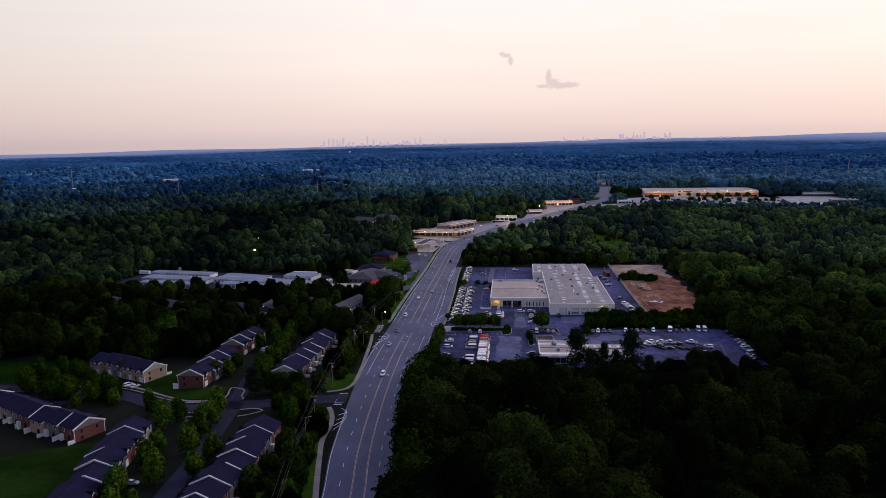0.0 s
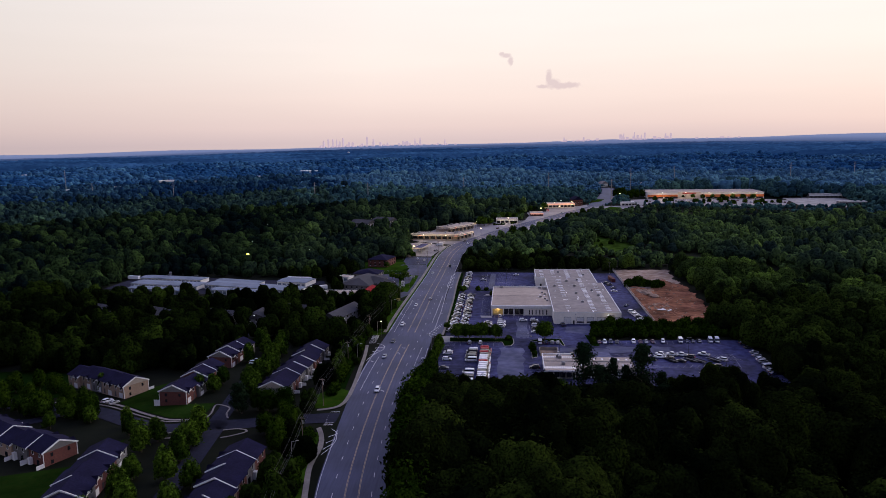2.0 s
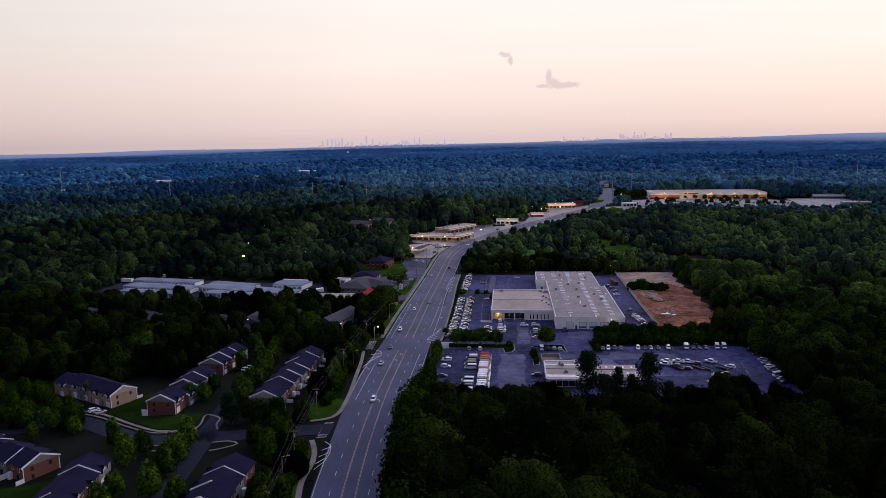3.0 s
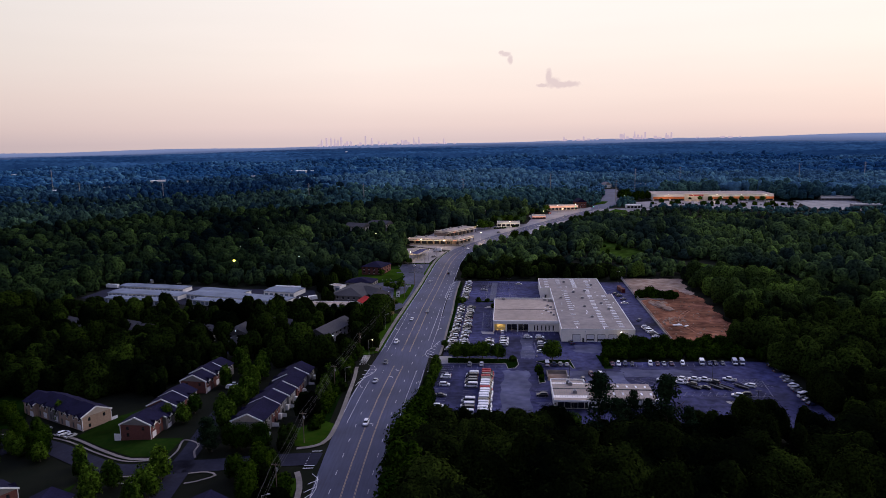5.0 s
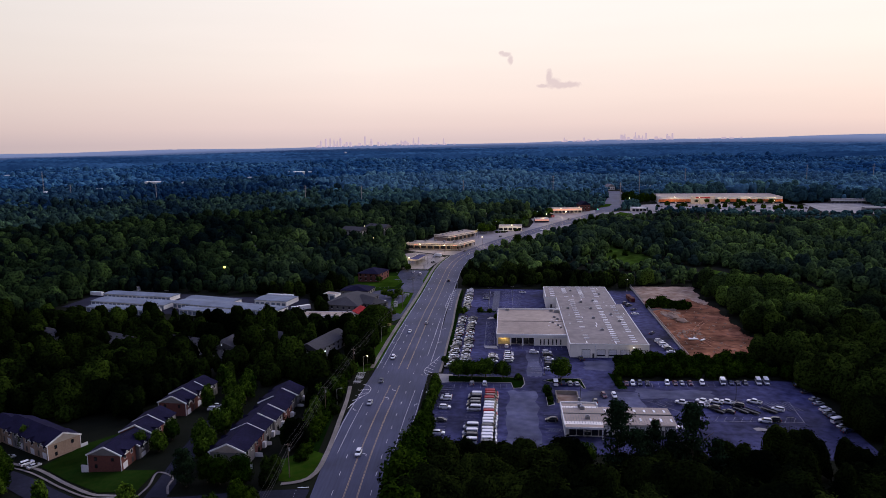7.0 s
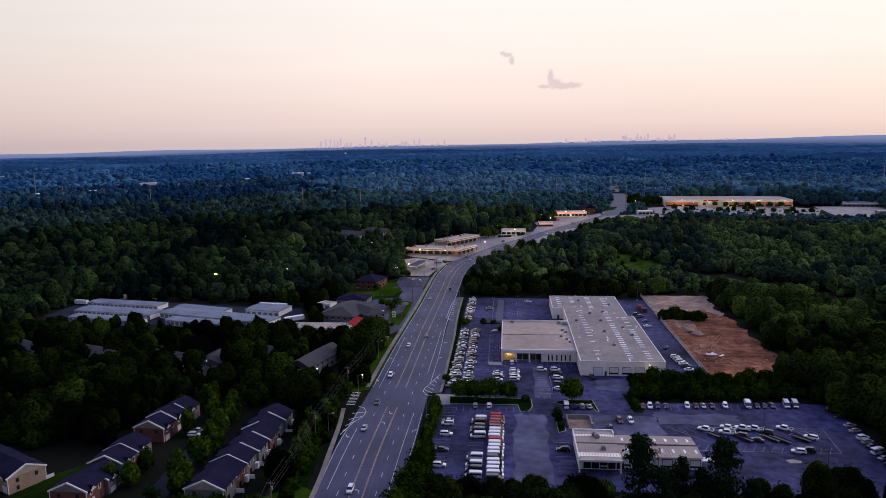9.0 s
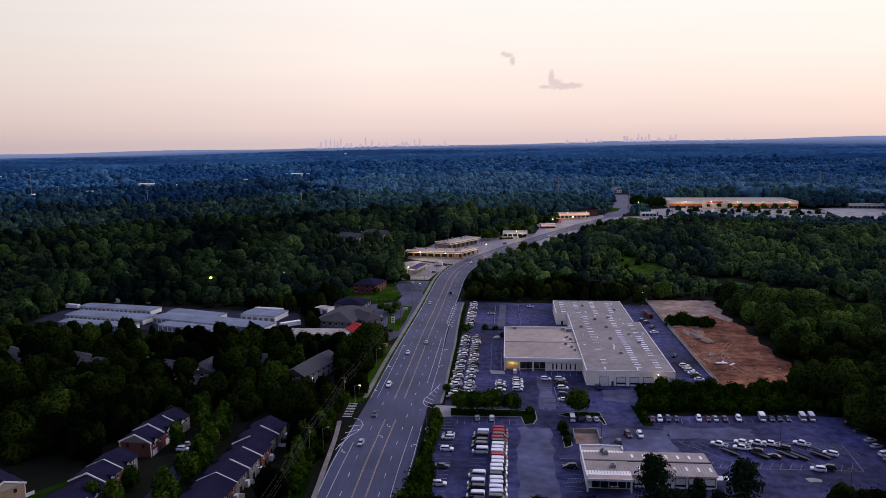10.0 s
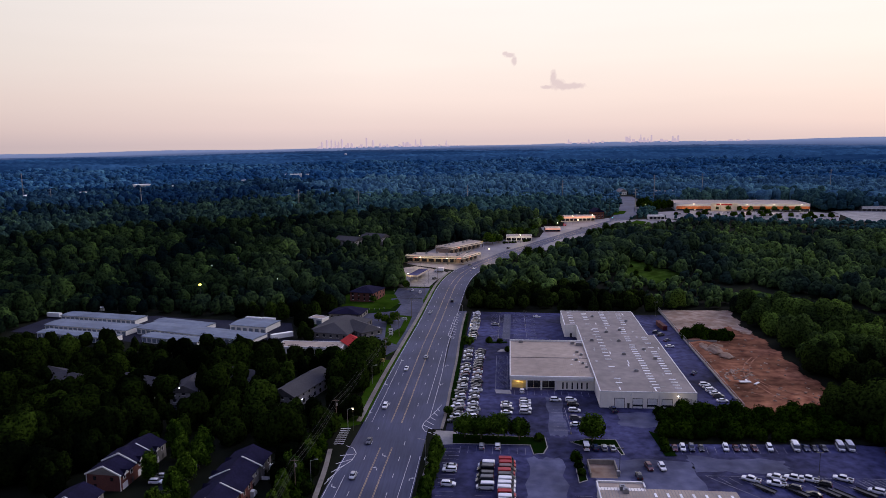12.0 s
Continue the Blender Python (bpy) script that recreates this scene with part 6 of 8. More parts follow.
CAR_SHAPES["suv"] = dict(body=[(-2.3, 0.78, 0.42, 0.95), (-2.22, 0.9, 0.32, 1.12), (-1.2, 0.94, 0.27, 1.14), (0, 0.95, 0.27, 1.12), (1.1, 0.94, 0.27, 1.08), (2.05, 0.9, 0.3, 0.95), (2.32, 0.76, 0.42, 0.75)],
                glass=[(-2.12, 0.84, 0.72, 1.12), (-1.75, 0.8, 0.68, 1.62), (0.35, 0.8, 0.68, 1.66), (1.25, 0.85, 0.7, 1.08)], roof=(-1.85, 0.42, 0.68, 1.62, 1.74), wheel=0.37, axle=(-1.4, 1.42), wide=0.94)
CAR_SHAPES["van"] = dict(body=[(-2.75, 0.92, 0.42, 1.35), (-2.7, 1.0, 0.34, 1.42), (-1.0, 1.02, 0.3, 1.42), (1.2, 1.02, 0.3, 1.40), (2.2, 0.98, 0.32, 1.12), (2.72, 0.82, 0.42, 0.85)],
                glass=[(-2.68, 0.94, 1.40, 1.44), (-2.6, 0.9, 1.38, 2.05), (1.15, 0.9, 1.38, 2.08), (2.15, 0.93, 1.1, 1.18)], roof=(-2.68, 1.2, 0.92, 2.04, 2.34), wheel=0.36, axle=(-1.75, 1.7), wide=1.02)
CAR_SHAPES["pickup"] = dict(body=[(-2.85, 0.9, 0.5, 1.0), (-2.8, 0.98, 0.45, 1.06), (-0.9, 1.0, 0.4, 1.08), (0.9, 1.0, 0.4, 1.1), (2.2, 0.98, 0.42, 1.08), (2.75, 0.86, 0.5, 0.9)],
                   glass=[(-0.95, 0.86, 0.7, 1.1), (-0.8, 0.8, 0.68, 1.74), (0.75, 0.8, 0.68, 1.76), (1.45, 0.86, 0.7, 1.1)], roof=(-0.82, 0.8, 0.68, 1.73, 1.86), wheel=0.4, axle=(-1.75, 1.8), wide=1.0)
CAR_MODELS = {}


def car_model(kind, tone):
    """Meshes of one car in one colour, made once."""
    if (kind, tone) in CAR_MODELS:
        return CAR_MODELS[kind, tone]
    s = CAR_SHAPES[kind]

    def mesh(name, bm, mat):
        bmesh.ops.recalc_face_normals(bm, faces=bm.faces[:])
        me = bpy.data.meshes.new(name)
        bm.to_mesh(me)
        bm.free()
        me.materials.append(mat)
        return me

    out = []
    bm = bmesh.new()
    loft(bm, [ring(*r) for r in s["body"]])
    out.append(("body", mesh("body", bm, PAINT[tone]), None))
    bm = bmesh.new()
    loft(bm, [[(x, -hb, 0.9 if kind != "van" else 1.3), (x, hb, 0.9 if kind != "van" else 1.3), (x, ht, top), (x, -ht, top)] for x, hb, ht, top in s["glass"]])
    out.append(("cabin_glass", mesh("cabin_glass", bm, M["dark_glass"]), None))
    x0, x1, hw, z0, z1 = s["roof"]
    bm = bmesh.new()
    loft(bm, [[(x0 - 0.12, -hw, z0), (x0 - 0.12, hw, z0), (x0 + 0.1, hw * 0.9, z1), (x0 + 0.1, -hw * 0.9, z1)], [((x0 + x1) / 2, -hw * 1.06, z0), ((x0 + x1) / 2, hw * 1.06, z0), ((x0 + x1) / 2, hw * 0.92, z1 + 0.03), ((x0 + x1) / 2, -hw * 0.92, z1 + 0.03)], [(x1 + 0.16, -hw, z0), (x1 + 0.16, hw, z0), (x1 - 0.1, hw * 0.9, z1), (x1 - 0.1, -hw * 0.9, z1)]])
    out.append(("roof", mesh("roof", bm, PAINT[tone]), None))
    bm = bmesh.new()
    tube(bm, (0, -0.1, 0), (0, 0.1, 0), s["wheel"], s["wheel"], 12)
    bore = len(bm.faces)
    tube(bm, (0, -0.112, 0), (0, 0.112, 0), s["wheel"] * 0.58, s["wheel"] * 0.58, 10)
    bm.faces.ensure_lookup_table()
    for f in bm.faces[bore:]:
        f.material_index = 1
    wheel = mesh("wheel", bm, M["rubber"])
    wheel.materials.append(M["steel"])
    for x in s["axle"]:
        for side in (-1, 1):
            out.append(("wheel", wheel, pose(x, side * (s["wide"] - 0.08), s["wheel"])))
    front, back = s["body"][-1], s["body"][0]
    lens = mesh("headlight", boxes((-0.14, 0.06, -0.2, 0.2, -0.09, 0.09)), HEADLIGHT)
    tail = mesh("tail_light", boxes((-0.05, 0.12, -0.11, 0.11, -0.16, 0.16)), TAILLIGHT)
    for side in (-1, 1):
        out.append(("headlight", lens, pose(front[0] - 0.02, side * (front[1] - 0.16), front[3] - 0.02)))
        out.append(("tail_light", tail, pose(back[0] - 0.03, side * (back[1] - 0.06), back[3] - 0.12)))
    if kind == "pickup":
        out.append(("cargo_bed", mesh("cargo_bed", boxes((-2.7, -1.05, -0.78, 0.78, 1.04, 1.075)), M["rubber"]), None))
        out.append(("bed_rail", mesh("bed_rail", boxes((-2.8, -0.95, -0.95, -0.8, 1.0, 1.22), (-2.8, -0.95, 0.8, 0.95, 1.0, 1.22), (-2.84, -2.72, -0.8, 0.8, 1.0, 1.22)), PAINT[tone]), None))
    if kind == "van":
        out.append(("bonnet_trim", mesh("bonnet_trim", boxes((2.66, 2.74, -0.5, 0.5, 0.55, 0.78)), M["dark_metal"]), None))
    CAR_MODELS[kind, tone] = out
    return out


WORDS = {"sedan": "sedan", "suv": "sport utility car", "van": "tall panel van", "pickup": "pickup truck"}
SHADES = {"white": "white", "silver": "silver", "black": "black", "grey": "dark grey", "red": "bright red", "maroon": "dark maroon", "navy": "navy blue"}


def car(kind, tone, x, y, turn, where="parked in a painted stall", group="parked cars", z=None):
    root = empty({"sedan": "car", "suv": "car", "van": "van", "pickup": "pickup_truck"}[kind], pose(x, y, gz(x, y) + 0.03 if z is None else z, 0, 0, turn), f"{SHADES[tone]} {WORDS[kind]} {where}", {"van": "van", "pickup": "pickup"}.get(kind, "car"), group)
    for name, me, m in car_model(kind, tone):
        shared(name, me, root, m)
    return root


def lot_car(kind, tone, u, v, turn=0.0, where="parked in a painted stall", group="parked cars"):
    p = lot(u, v)
    return car(kind, tone, p.x, p.y, turn - 2.2, where, group, 0.04)


rng = random.Random(12)
FLEET = ["white"] * 5 + ["silver"] * 4 + ["grey"] * 4 + ["black"] * 4 + ["navy", "maroon"]
# two long nose-in rows beside the road
for v in np.arange(-9.5, 84, 3.55):
    for u in (-17.4, -11.6):
        if (u > -15 and v > 81) or (u < -15 and v < -5 and False):
            continue
        if rng.random() < 0.96:
            lot_car(rng.choice(("suv", "suv", "sedan", "sedan", "pickup")), rng.choice(FLEET), u + rng.uniform(-0.35, 0.35), v, 198 + rng.uniform(-3, 3), "in a tight display row", "display cars")
for v in np.arange(102, 160, 3.3):
    lot_car(rng.choice(("suv", "sedan", "pickup")), rng.choice(FLEET), -17.0 + rng.uniform(-0.3, 0.3), v, 180 + rng.uniform(-2, 2), "in a tight display row", "display cars")
# van rows of the lower car park
right = ["red", "red", "maroon", "red", "black", "white", "white", "white", "red", "white", "white", "white", "white", "black", "white", "white", "white", "white", "grey"]
for k, tone in enumerate(right):
    lot_car("van", tone, 2.2 + rng.uniform(-0.2, 0.2), -43.2 - 2.75 * k, rng.uniform(-1, 1), "in a row of delivery vans", "van row")
for v, tone in ((-46.2, "white"), (-49.0, "black"), (-53.6, "black"), (-56.6, "grey"), (-60.6, "white"), (-78.0, "white"), (-83.4, "white"), (-87.0, "black"), (-91, "white")):
    lot_car("van", tone, -4.6 + rng.uniform(-0.2, 0.2), v, 180 + rng.uniform(-1, 1), "in a row of delivery vans", "van row")
def park(*rows):
    for kind, tone, u, v, turn in rows:
        lot_car(kind, tone, u, v, turn)


# by the tree island
park(("suv", "silver", -6.6, -31.6, 90), ("suv", "white", -1.1, -31.4, 90), ("sedan", "silver", -16.2, -47.2, 180), ("suv", "white", -16.2, -50, 180), ("suv", "white", -15.8, -59.4, 0), ("sedan", "grey", -16.2, -72, 0), ("suv", "white", -16, -84, 0))
# under the island tree
park(("van", "white", 29.2, -29.8, 90), ("suv", "navy", 32.3, -30, 90), ("suv", "silver", 35.3, -30, 90), ("sedan", "silver", 38.2, -30, 90))
# near the parts shop
park(("suv", "maroon", 47.7, -43.6, -82), ("suv", "white", 51.8, -43.4, -86), ("suv", "black", 43.4, -50, 90), ("suv", "black", 25.0, -69.8, 180))
# round the showroom
park(("sedan", "silver", -5.2, 131.8, 0), ("sedan", "white", 19.1, 151.0, 0), ("suv", "white", 8.2, 23.6, 90), ("suv", "white", 21.6, 14.2, 0), ("suv", "white", 27.8, 14.4, 0), ("suv", "black", 28.2, 9.6, 0), ("suv", "white", 28.2, 3.2, 0), ("suv", "grey", 28.0, -4.6, 0), ("sedan", "white", 27.6, -10.4, 0))
# before the showroom
park(("sedan", "silver", 1.8, 9.2, 0), ("suv", "silver", 9.2, 12.4, 0), ("suv", "white", 9.3, 9.6, 0), ("sedan", "silver", 9.0, 6.6, 0), ("suv", "white", 9.4, 3.6, 0), ("sedan", "white", 1.6, 6.2, 0), ("suv", "grey", 2.2, 3.2, 0), ("sedan", "white", 1.8, -0.4, 0), ("suv", "silver", 9.0, -0.2, 0), ("pickup", "navy", 43.4, 4.8, 100))
# along the plot fence
park(("sedan", "white", 84.2, 93.4, 10), ("sedan", "navy", 85.6, 51.5, 60), ("suv", "white", 86.2, 36, 5), ("sedan", "silver", 86.6, 32.6, 5), ("suv", "white", 87, 29.2, 5), ("sedan", "white", 87.6, 25.8, 5), ("suv", "grey", 88.0, 22.4, 5), ("sedan", "white", 88.2, 17.4, 5), ("suv", "navy", 82.6, 119.6, 40), ("suv", "grey", 84, 114.2, 30), ("sedan", "navy", 85.2, 104, 40))
# below the bank
park(("sedan", "maroon", 59.1, -28.6, -96), ("suv", "white", 61.8, -28.4, -96), ("suv", "navy", 64.8, -28.2, -96), ("sedan", "black", 68, -28.0, -96), ("suv", "white", 76.3, -27.4, -98), ("sedan", "maroon", 79.7, -27.2, -94), ("sedan", "silver", 82.5, -27.0, -94), ("sedan", "maroon", 85.9, -26.8, -94), ("suv", "white", 91, -26.4, -98), ("van", "white", 99.8, -25.6, -98), ("sedan", "navy", 103.1, -25.6, -94), ("sedan", "black", 105.9, -25.4, -94), ("sedan", "grey", 109.1, -25.2, -94), ("van", "white", 114.7, -24.6, -99), ("van", "white", 118.0, -24.4, -99))
# of the pickup rows
park(("pickup", "white", 77.2, -50, 150), ("pickup", "white", 85.5, -48.2, 150), ("pickup", "white", 83.9, -52.4, 160), ("pickup", "white", 90.6, -48.3, 152), ("pickup", "white", 94.8, -48.6, 152), ("pickup", "white", 105.3, -47.7, 150), ("suv", "white", 111.6, -55, 146), ("suv", "white", 102.8, -66.7, 165), ("suv", "black", 106.4, -65.4, 165))
# along the east edge
park(("sedan", "black", 130, -27.6, 20), ("sedan", "grey", 129.8, -35.2, 22), ("sedan", "silver", 129.8, -43.2, 22), ("sedan", "silver", 129.4, -48, 22), ("suv", "white", 129.2, -54, 22), ("suv", "silver", 129, -57.6, 22), ("sedan", "navy", 129, -60.8, 22), ("van", "white", 128.8, -65.6, 22), ("sedan", "silver", 128.4, -70, 22), ("sedan", "navy", 128.2, -74, 22))
# among the trailers
park(("suv", "black", 88, -54.5, 150), ("suv", "black", 98, -51.5, 150), ("sedan", "black", 92.5, -58, 150))
# low black trailers among the pickups
for u, v, turn in ((88.5, -57, 130), (97.5, -56.5, 128), (101, -57.5, 128), (79.5, -55.5, 132), (108, -56, 130)):
    p = lot(u, v)
    t = empty("flat_trailer", pose(p.x, p.y, 0.03, 0, 0, turn - 2.2), "low black flat trailer on the car park", "trailer", "flat trailers")
    part("deck", boxes((-3.2, 3.2, -1.0, 1.0, 0.55, 0.7)), M["dark_metal"], t)
    part("drawbar", boxes((3.2, 4.6, -0.08, 0.08, 0.5, 0.62)), M["steel"], t)
    part("side_rail", boxes((-3.2, 3.2, -1.04, -0.98, 0.7, 0.95), (-3.2, 3.2, 0.98, 1.04, 0.7, 0.95)), M["rubber"], t)
    for side in (-1.1, 1.1):
        for dx in (-0.9, -0.1):
            bm = bmesh.new()
            tube(bm, (dx, side - 0.1, 0.34), (dx, side + 0.1, 0.34), 0.34, 0.34, 10)
            part("wheel", bm, M["rubber"], t)
# cars on the road, standing where they are seen most
for kind, tone, x, y, away in (("sedan", "silver", -48.6, 346, 0), ("sedan", "grey", -47.6, 372, 0), ("suv", "white", -46.4, 405, 0), ("sedan", "silver", -35.2, 470, 1), ("sedan", "white", -43.0, 452, 0), ("sedan", "silver", -40.0, 560, 0), ("suv", "black", -27.6, 592, 1), ("sedan", "grey", -18, 700, 0), ("sedan", "white", -14.5, 688, 1), ("suv", "white", -45.2, 300, 0), ("sedan", "silver", 96, 872, 1), ("sedan", "white", 60, 806, 0)):
    car(kind, tone, x, y, (88 if away else -92) if y < 640 else (62 if away else -118), "driving on the grey asphalt road", "road traffic")
# cars by the townhouses, shops and stores
for kind, tone, x, y, turn in (("sedan", "silver", -112.6, 350, 0), ("suv", "white", -112.8, 346, 0), ("suv", "white", -163.5, 303.2, 55), ("sedan", "silver", -159.2, 300.6, 60), ("suv", "silver", -174, 308.5, 55), ("sedan", "white", -91.5, 320, 0), ("suv", "grey", -92, 335, 0), ("suv", "white", -88.6, 189, 0), ("sedan", "silver", -112, 205, 0),
                               ("sedan", "grey", -61.6, 472, 80), ("suv", "maroon", -60.8, 476.5, 80), ("suv", "black", -61.8, 466.6, 80), ("sedan", "white", -63.4, 481, 80), ("suv", "white", -131, 411, 70), ("sedan", "black", -128.4, 411, 70), ("sedan", "white", -76, 672, 10), ("suv", "grey", -74.8, 676, 10), ("sedan", "silver", -73.6, 680, 10), ("suv", "grey", -43.5, 655, 60),
                               ("sedan", "white", -57, 621, 90), ("suv", "white", -51, 615, 90), ("suv", "grey", 16, 768, 60), ("sedan", "white", 28, 806, 20), ("sedan", "silver", -100, 736, 80), ("suv", "white", -104, 738, 80), ("sedan", "white", -108, 741, 80)):
    car(kind, tone, x, y, turn, "parked beside the buildings", "parked cars")
for k in range(30):
    car(rng.choice(("suv", "sedan")), rng.choice(FLEET), 222 + 5.6 * k + rng.uniform(-1, 1), 975 - 0.62 * k * 1.2 + rng.choice((0, -12, -18)), 90, "parked before the large store", "store cars")


def box_truck(x, y, turn):
    t = empty("box_truck", at_ground(x, y, turn), "white box truck parked in the yard", "truck", "box trucks")
    part("cargo_box", boxes((-3.6, 1.6, -1.2, 1.2, 0.95, 3.5)), PAINT["white"], t)
    bm = bmesh.new()
    loft(bm, [[(1.7, -1.05, 0.55), (1.7, 1.05, 0.55), (1.7, 1.0, 2.4), (1.7, -1.0, 2.4)], [(2.6, -1.05, 0.55), (2.6, 1.05, 0.55), (2.6, 0.95, 2.35), (2.6, -0.95, 2.35)], [(3.2, -1.0, 0.55), (3.2, 1.0, 0.55), (3.2, 0.95, 1.4), (3.2, -0.95, 1.4)], [(3.7, -0.95, 0.6), (3.7, 0.95, 0.6), (3.7, 0.85, 1.25), (3.7, -0.85, 1.25)]])
    part("cab", bm, PAINT["white"], t)
    bm = bmesh.new()
    bm.faces.new([bm.verts.new(p) for p in ((2.66, -0.85, 2.28), (2.66, 0.85, 2.28), (3.22, 0.88, 1.46), (3.22, -0.88, 1.46))])
    bmesh.ops.solidify(bm, geom=bm.faces[:], thickness=0.04)
    part("windscreen", bm, M["dark_glass"], t)
    part("chassis", boxes((-3.5, 2.5, -0.5, 0.5, 0.5, 0.95)), M["dark_metal"], t)
    for side in (-1, 1):
        for dx in (-2.4, 2.7):
            bm = bmesh.new()
            tube(bm, (dx, side - 0.14, 0.45), (dx, side + 0.14, 0.45), 0.45, 0.45, 12)
            part("wheel", bm, M["rubber"], t)


box_truck(-68.2, 515, 170)
box_truck(-41.5, 678, 165)


# ---- trees ----
def sprays(rng, pos, nor, leaf):
    """Leaf sprays: a small three-cornered piece at every place, lying across its normal."""
    n = len(pos)
    nor = nor / np.linalg.norm(nor, axis=1)[:, None]
    side = np.cross(nor, rng.normal(size=(n, 3)))
    side /= np.linalg.norm(side, axis=1)[:, None]
    up = np.cross(nor, side)
    s = leaf * rng.uniform(0.6, 1.35, (n, 3, 1))
    return (pos[:, None] + np.stack([side, 0.87 * up - 0.5 * side, -0.87 * up - 0.5 * side], 1) * s).reshape(-1, 3)


def crown_mesh(rng, n, wide, low, high, leaf, seg=10, rings=5, lobes=9, depth=0.34, taper=0.0, full=0.3, loose=0.08):
    """A lobed crown: a rough inner shell that closes it, and leaf sprays that stand off it. Corners and triangles."""
    bump = rng.normal(size=(lobes, 3))
    bump[:, 2] = np.abs(bump[:, 2]) * 0.9 - 0.25
    bump /= np.linalg.norm(bump, axis=1)[:, None]
    reach = rng.uniform(0.75, 1.1, lobes)
    knob = rng.normal(size=(52, 3))
    knob /= np.linalg.norm(knob, axis=1)[:, None]

    def shape(d):
        near = (d @ bump.T - 0.45) / 0.55
        best = near.argmax(1)
        r = (1 - depth) + depth * np.clip(near, 0, 1).max(1) ** 0.6 * reach[best]
        r = r * (0.76 + 0.27 * np.clip(((d @ knob.T).max(1) - 0.85) / 0.15, 0, 1) ** 0.5)
        return r, d * r[:, None] - 0.55 * bump[best]

    def place(d, r):
        lift = (d[:, 2] * r + 0.38) / 1.38
        flat = np.hypot(d[:, 0], d[:, 1])
        thin = (1 - taper * np.clip(lift, 0, 1)) * np.maximum(flat, 0.08) ** -full
        return np.stack([wide * d[:, 0] * r * thin, wide * d[:, 1] * r * thin, low + (high - low) * lift], 1)

    phi = np.linspace(0, 0.63 * math.pi, rings + 1)[1:]
    turn = np.arange(seg) * math.tau / seg
    P, T = np.meshgrid(phi, turn, indexing="ij")
    T = T + (np.arange(rings) % 2)[:, None] * math.pi / seg
    d = np.concatenate([[[0, 0, 1.0]], np.stack([np.sin(P) * np.cos(T), np.sin(P) * np.sin(T), np.cos(P)], -1).reshape(-1, 3)])
    r, _ = shape(d)
    shell = place(d, r * rng.uniform(0.92, 1.0, len(d)) * (1.06 - loose) if n else r * rng.uniform(0.8, 1.16, len(d)))
    faces = [(0, 1 + k, 1 + (k + 1) % seg) for k in range(seg)]
    for i in range(rings - 1):
        for k in range(seg):
            p, q = 1 + i * seg + k, 1 + i * seg + (k + 1) % seg
            faces += [(p, p + seg, q), (q, p + seg, q + seg)]
    if not n:
        return shell.astype(np.float32), np.array(faces)
    d = rng.normal(size=(n * 2, 3))
    d /= np.linalg.norm(d, axis=1)[:, None]
    d = d[d[:, 2] > -0.36][:n]
    r, nor = shape(d)
    pos = place(d, r * rng.uniform(1.01 - loose, 1.01 + loose, len(d)))
    leaves = sprays(rng, pos, nor / np.linalg.norm(nor, axis=1)[:, None] + 0.34 * rng.normal(size=nor.shape), leaf)
    first = len(shell)
    return np.concatenate([shell, leaves]).astype(np.float32), np.concatenate([faces, first + np.arange(len(leaves)).reshape(-1, 3)])


def pine_mesh(rng, n, wide, low, high, leaf):
    """Loose pads of needle sprays round a pole."""
    pads = 34
    t = np.sort(rng.random(pads)) ** 0.8
    a = rng.random(pads) * math.tau
    out = wide * np.clip(1.08 - t, 0, 1) ** 0.55 * np.where(t < 0.2, 0.75, 1.0) * rng.uniform(0.15, 0.8, pads)
    mid = np.stack([out * np.cos(a), out * np.sin(a), low + (high - low) * t], 1)
    girth = wide * (0.20 + 0.22 * (1 - t)) * rng.uniform(0.8, 1.25, pads)
    k = rng.integers(0, pads, n)
    pos = mid[k] + np.clip(rng.normal(size=(n, 3)), -1.35, 1.35) * girth[k][:, None] * (0.8, 0.8, 0.42)
    nor = pos - mid[k] + (0, 0, 0.8) + 0.5 * rng.normal(size=(n, 3))
    v = sprays(rng, pos, nor, leaf)
    return v.astype(np.float32), np.arange(len(v)).reshape(-1, 3)


def trunk_bm(rng, high, r, limbs=5, bare=0.35):
    bm = bmesh.new()
    lean = Vector((rng.uniform(-0.4, 0.4), rng.uniform(-0.4, 0.4), high * 0.8))
    knee = lean * 0.5 + Vector((rng.uniform(-0.2, 0.2), rng.uniform(-0.2, 0.2), 0))
    tube(bm, (0, 0, -0.6), knee, r * 1.15, r * 0.7, 7)
    tube(bm, knee, lean, r * 0.7, r * 0.15, 6)
    for k in range(limbs):
        a = k * math.tau / limbs + rng.uniform(-0.4, 0.4)
        s = lean * rng.uniform(bare, 0.75)
        e = s + Vector((math.cos(a), math.sin(a), rng.uniform(0.5, 1.1))) * high * rng.uniform(0.18, 0.3)
        tube(bm, s, e, r * 0.4, r * 0.08, 5)
    return bm


def tree_kind(name, label, n, wide, low, high, leaf, mat, seed, pine=False, lobes=9, taper=0.0, loose=0.13):
    """The shared meshes of one model tree."""
    rng = np.random.default_rng(seed)
    v, f = pine_mesh(rng, n, wide, low, high, leaf) if pine else crown_mesh(rng, n, wide, low, high, leaf, 16, 8, lobes, 0.5, taper, 0.16, loose)
    crown = np_mesh("crown", v, f, mat)
    crown.polygons.foreach_set("use_smooth", np.ones(len(crown.polygons), bool))
    bm = trunk_bm(random.Random(seed), high, 0.10 + high * 0.016, 4 if pine else 6)
    trunk = bpy.data.meshes.new("trunk")
    bm.to_mesh(trunk)
    bm.free()
    trunk.materials.append(M["bark"])
    return name, label, trunk, crown


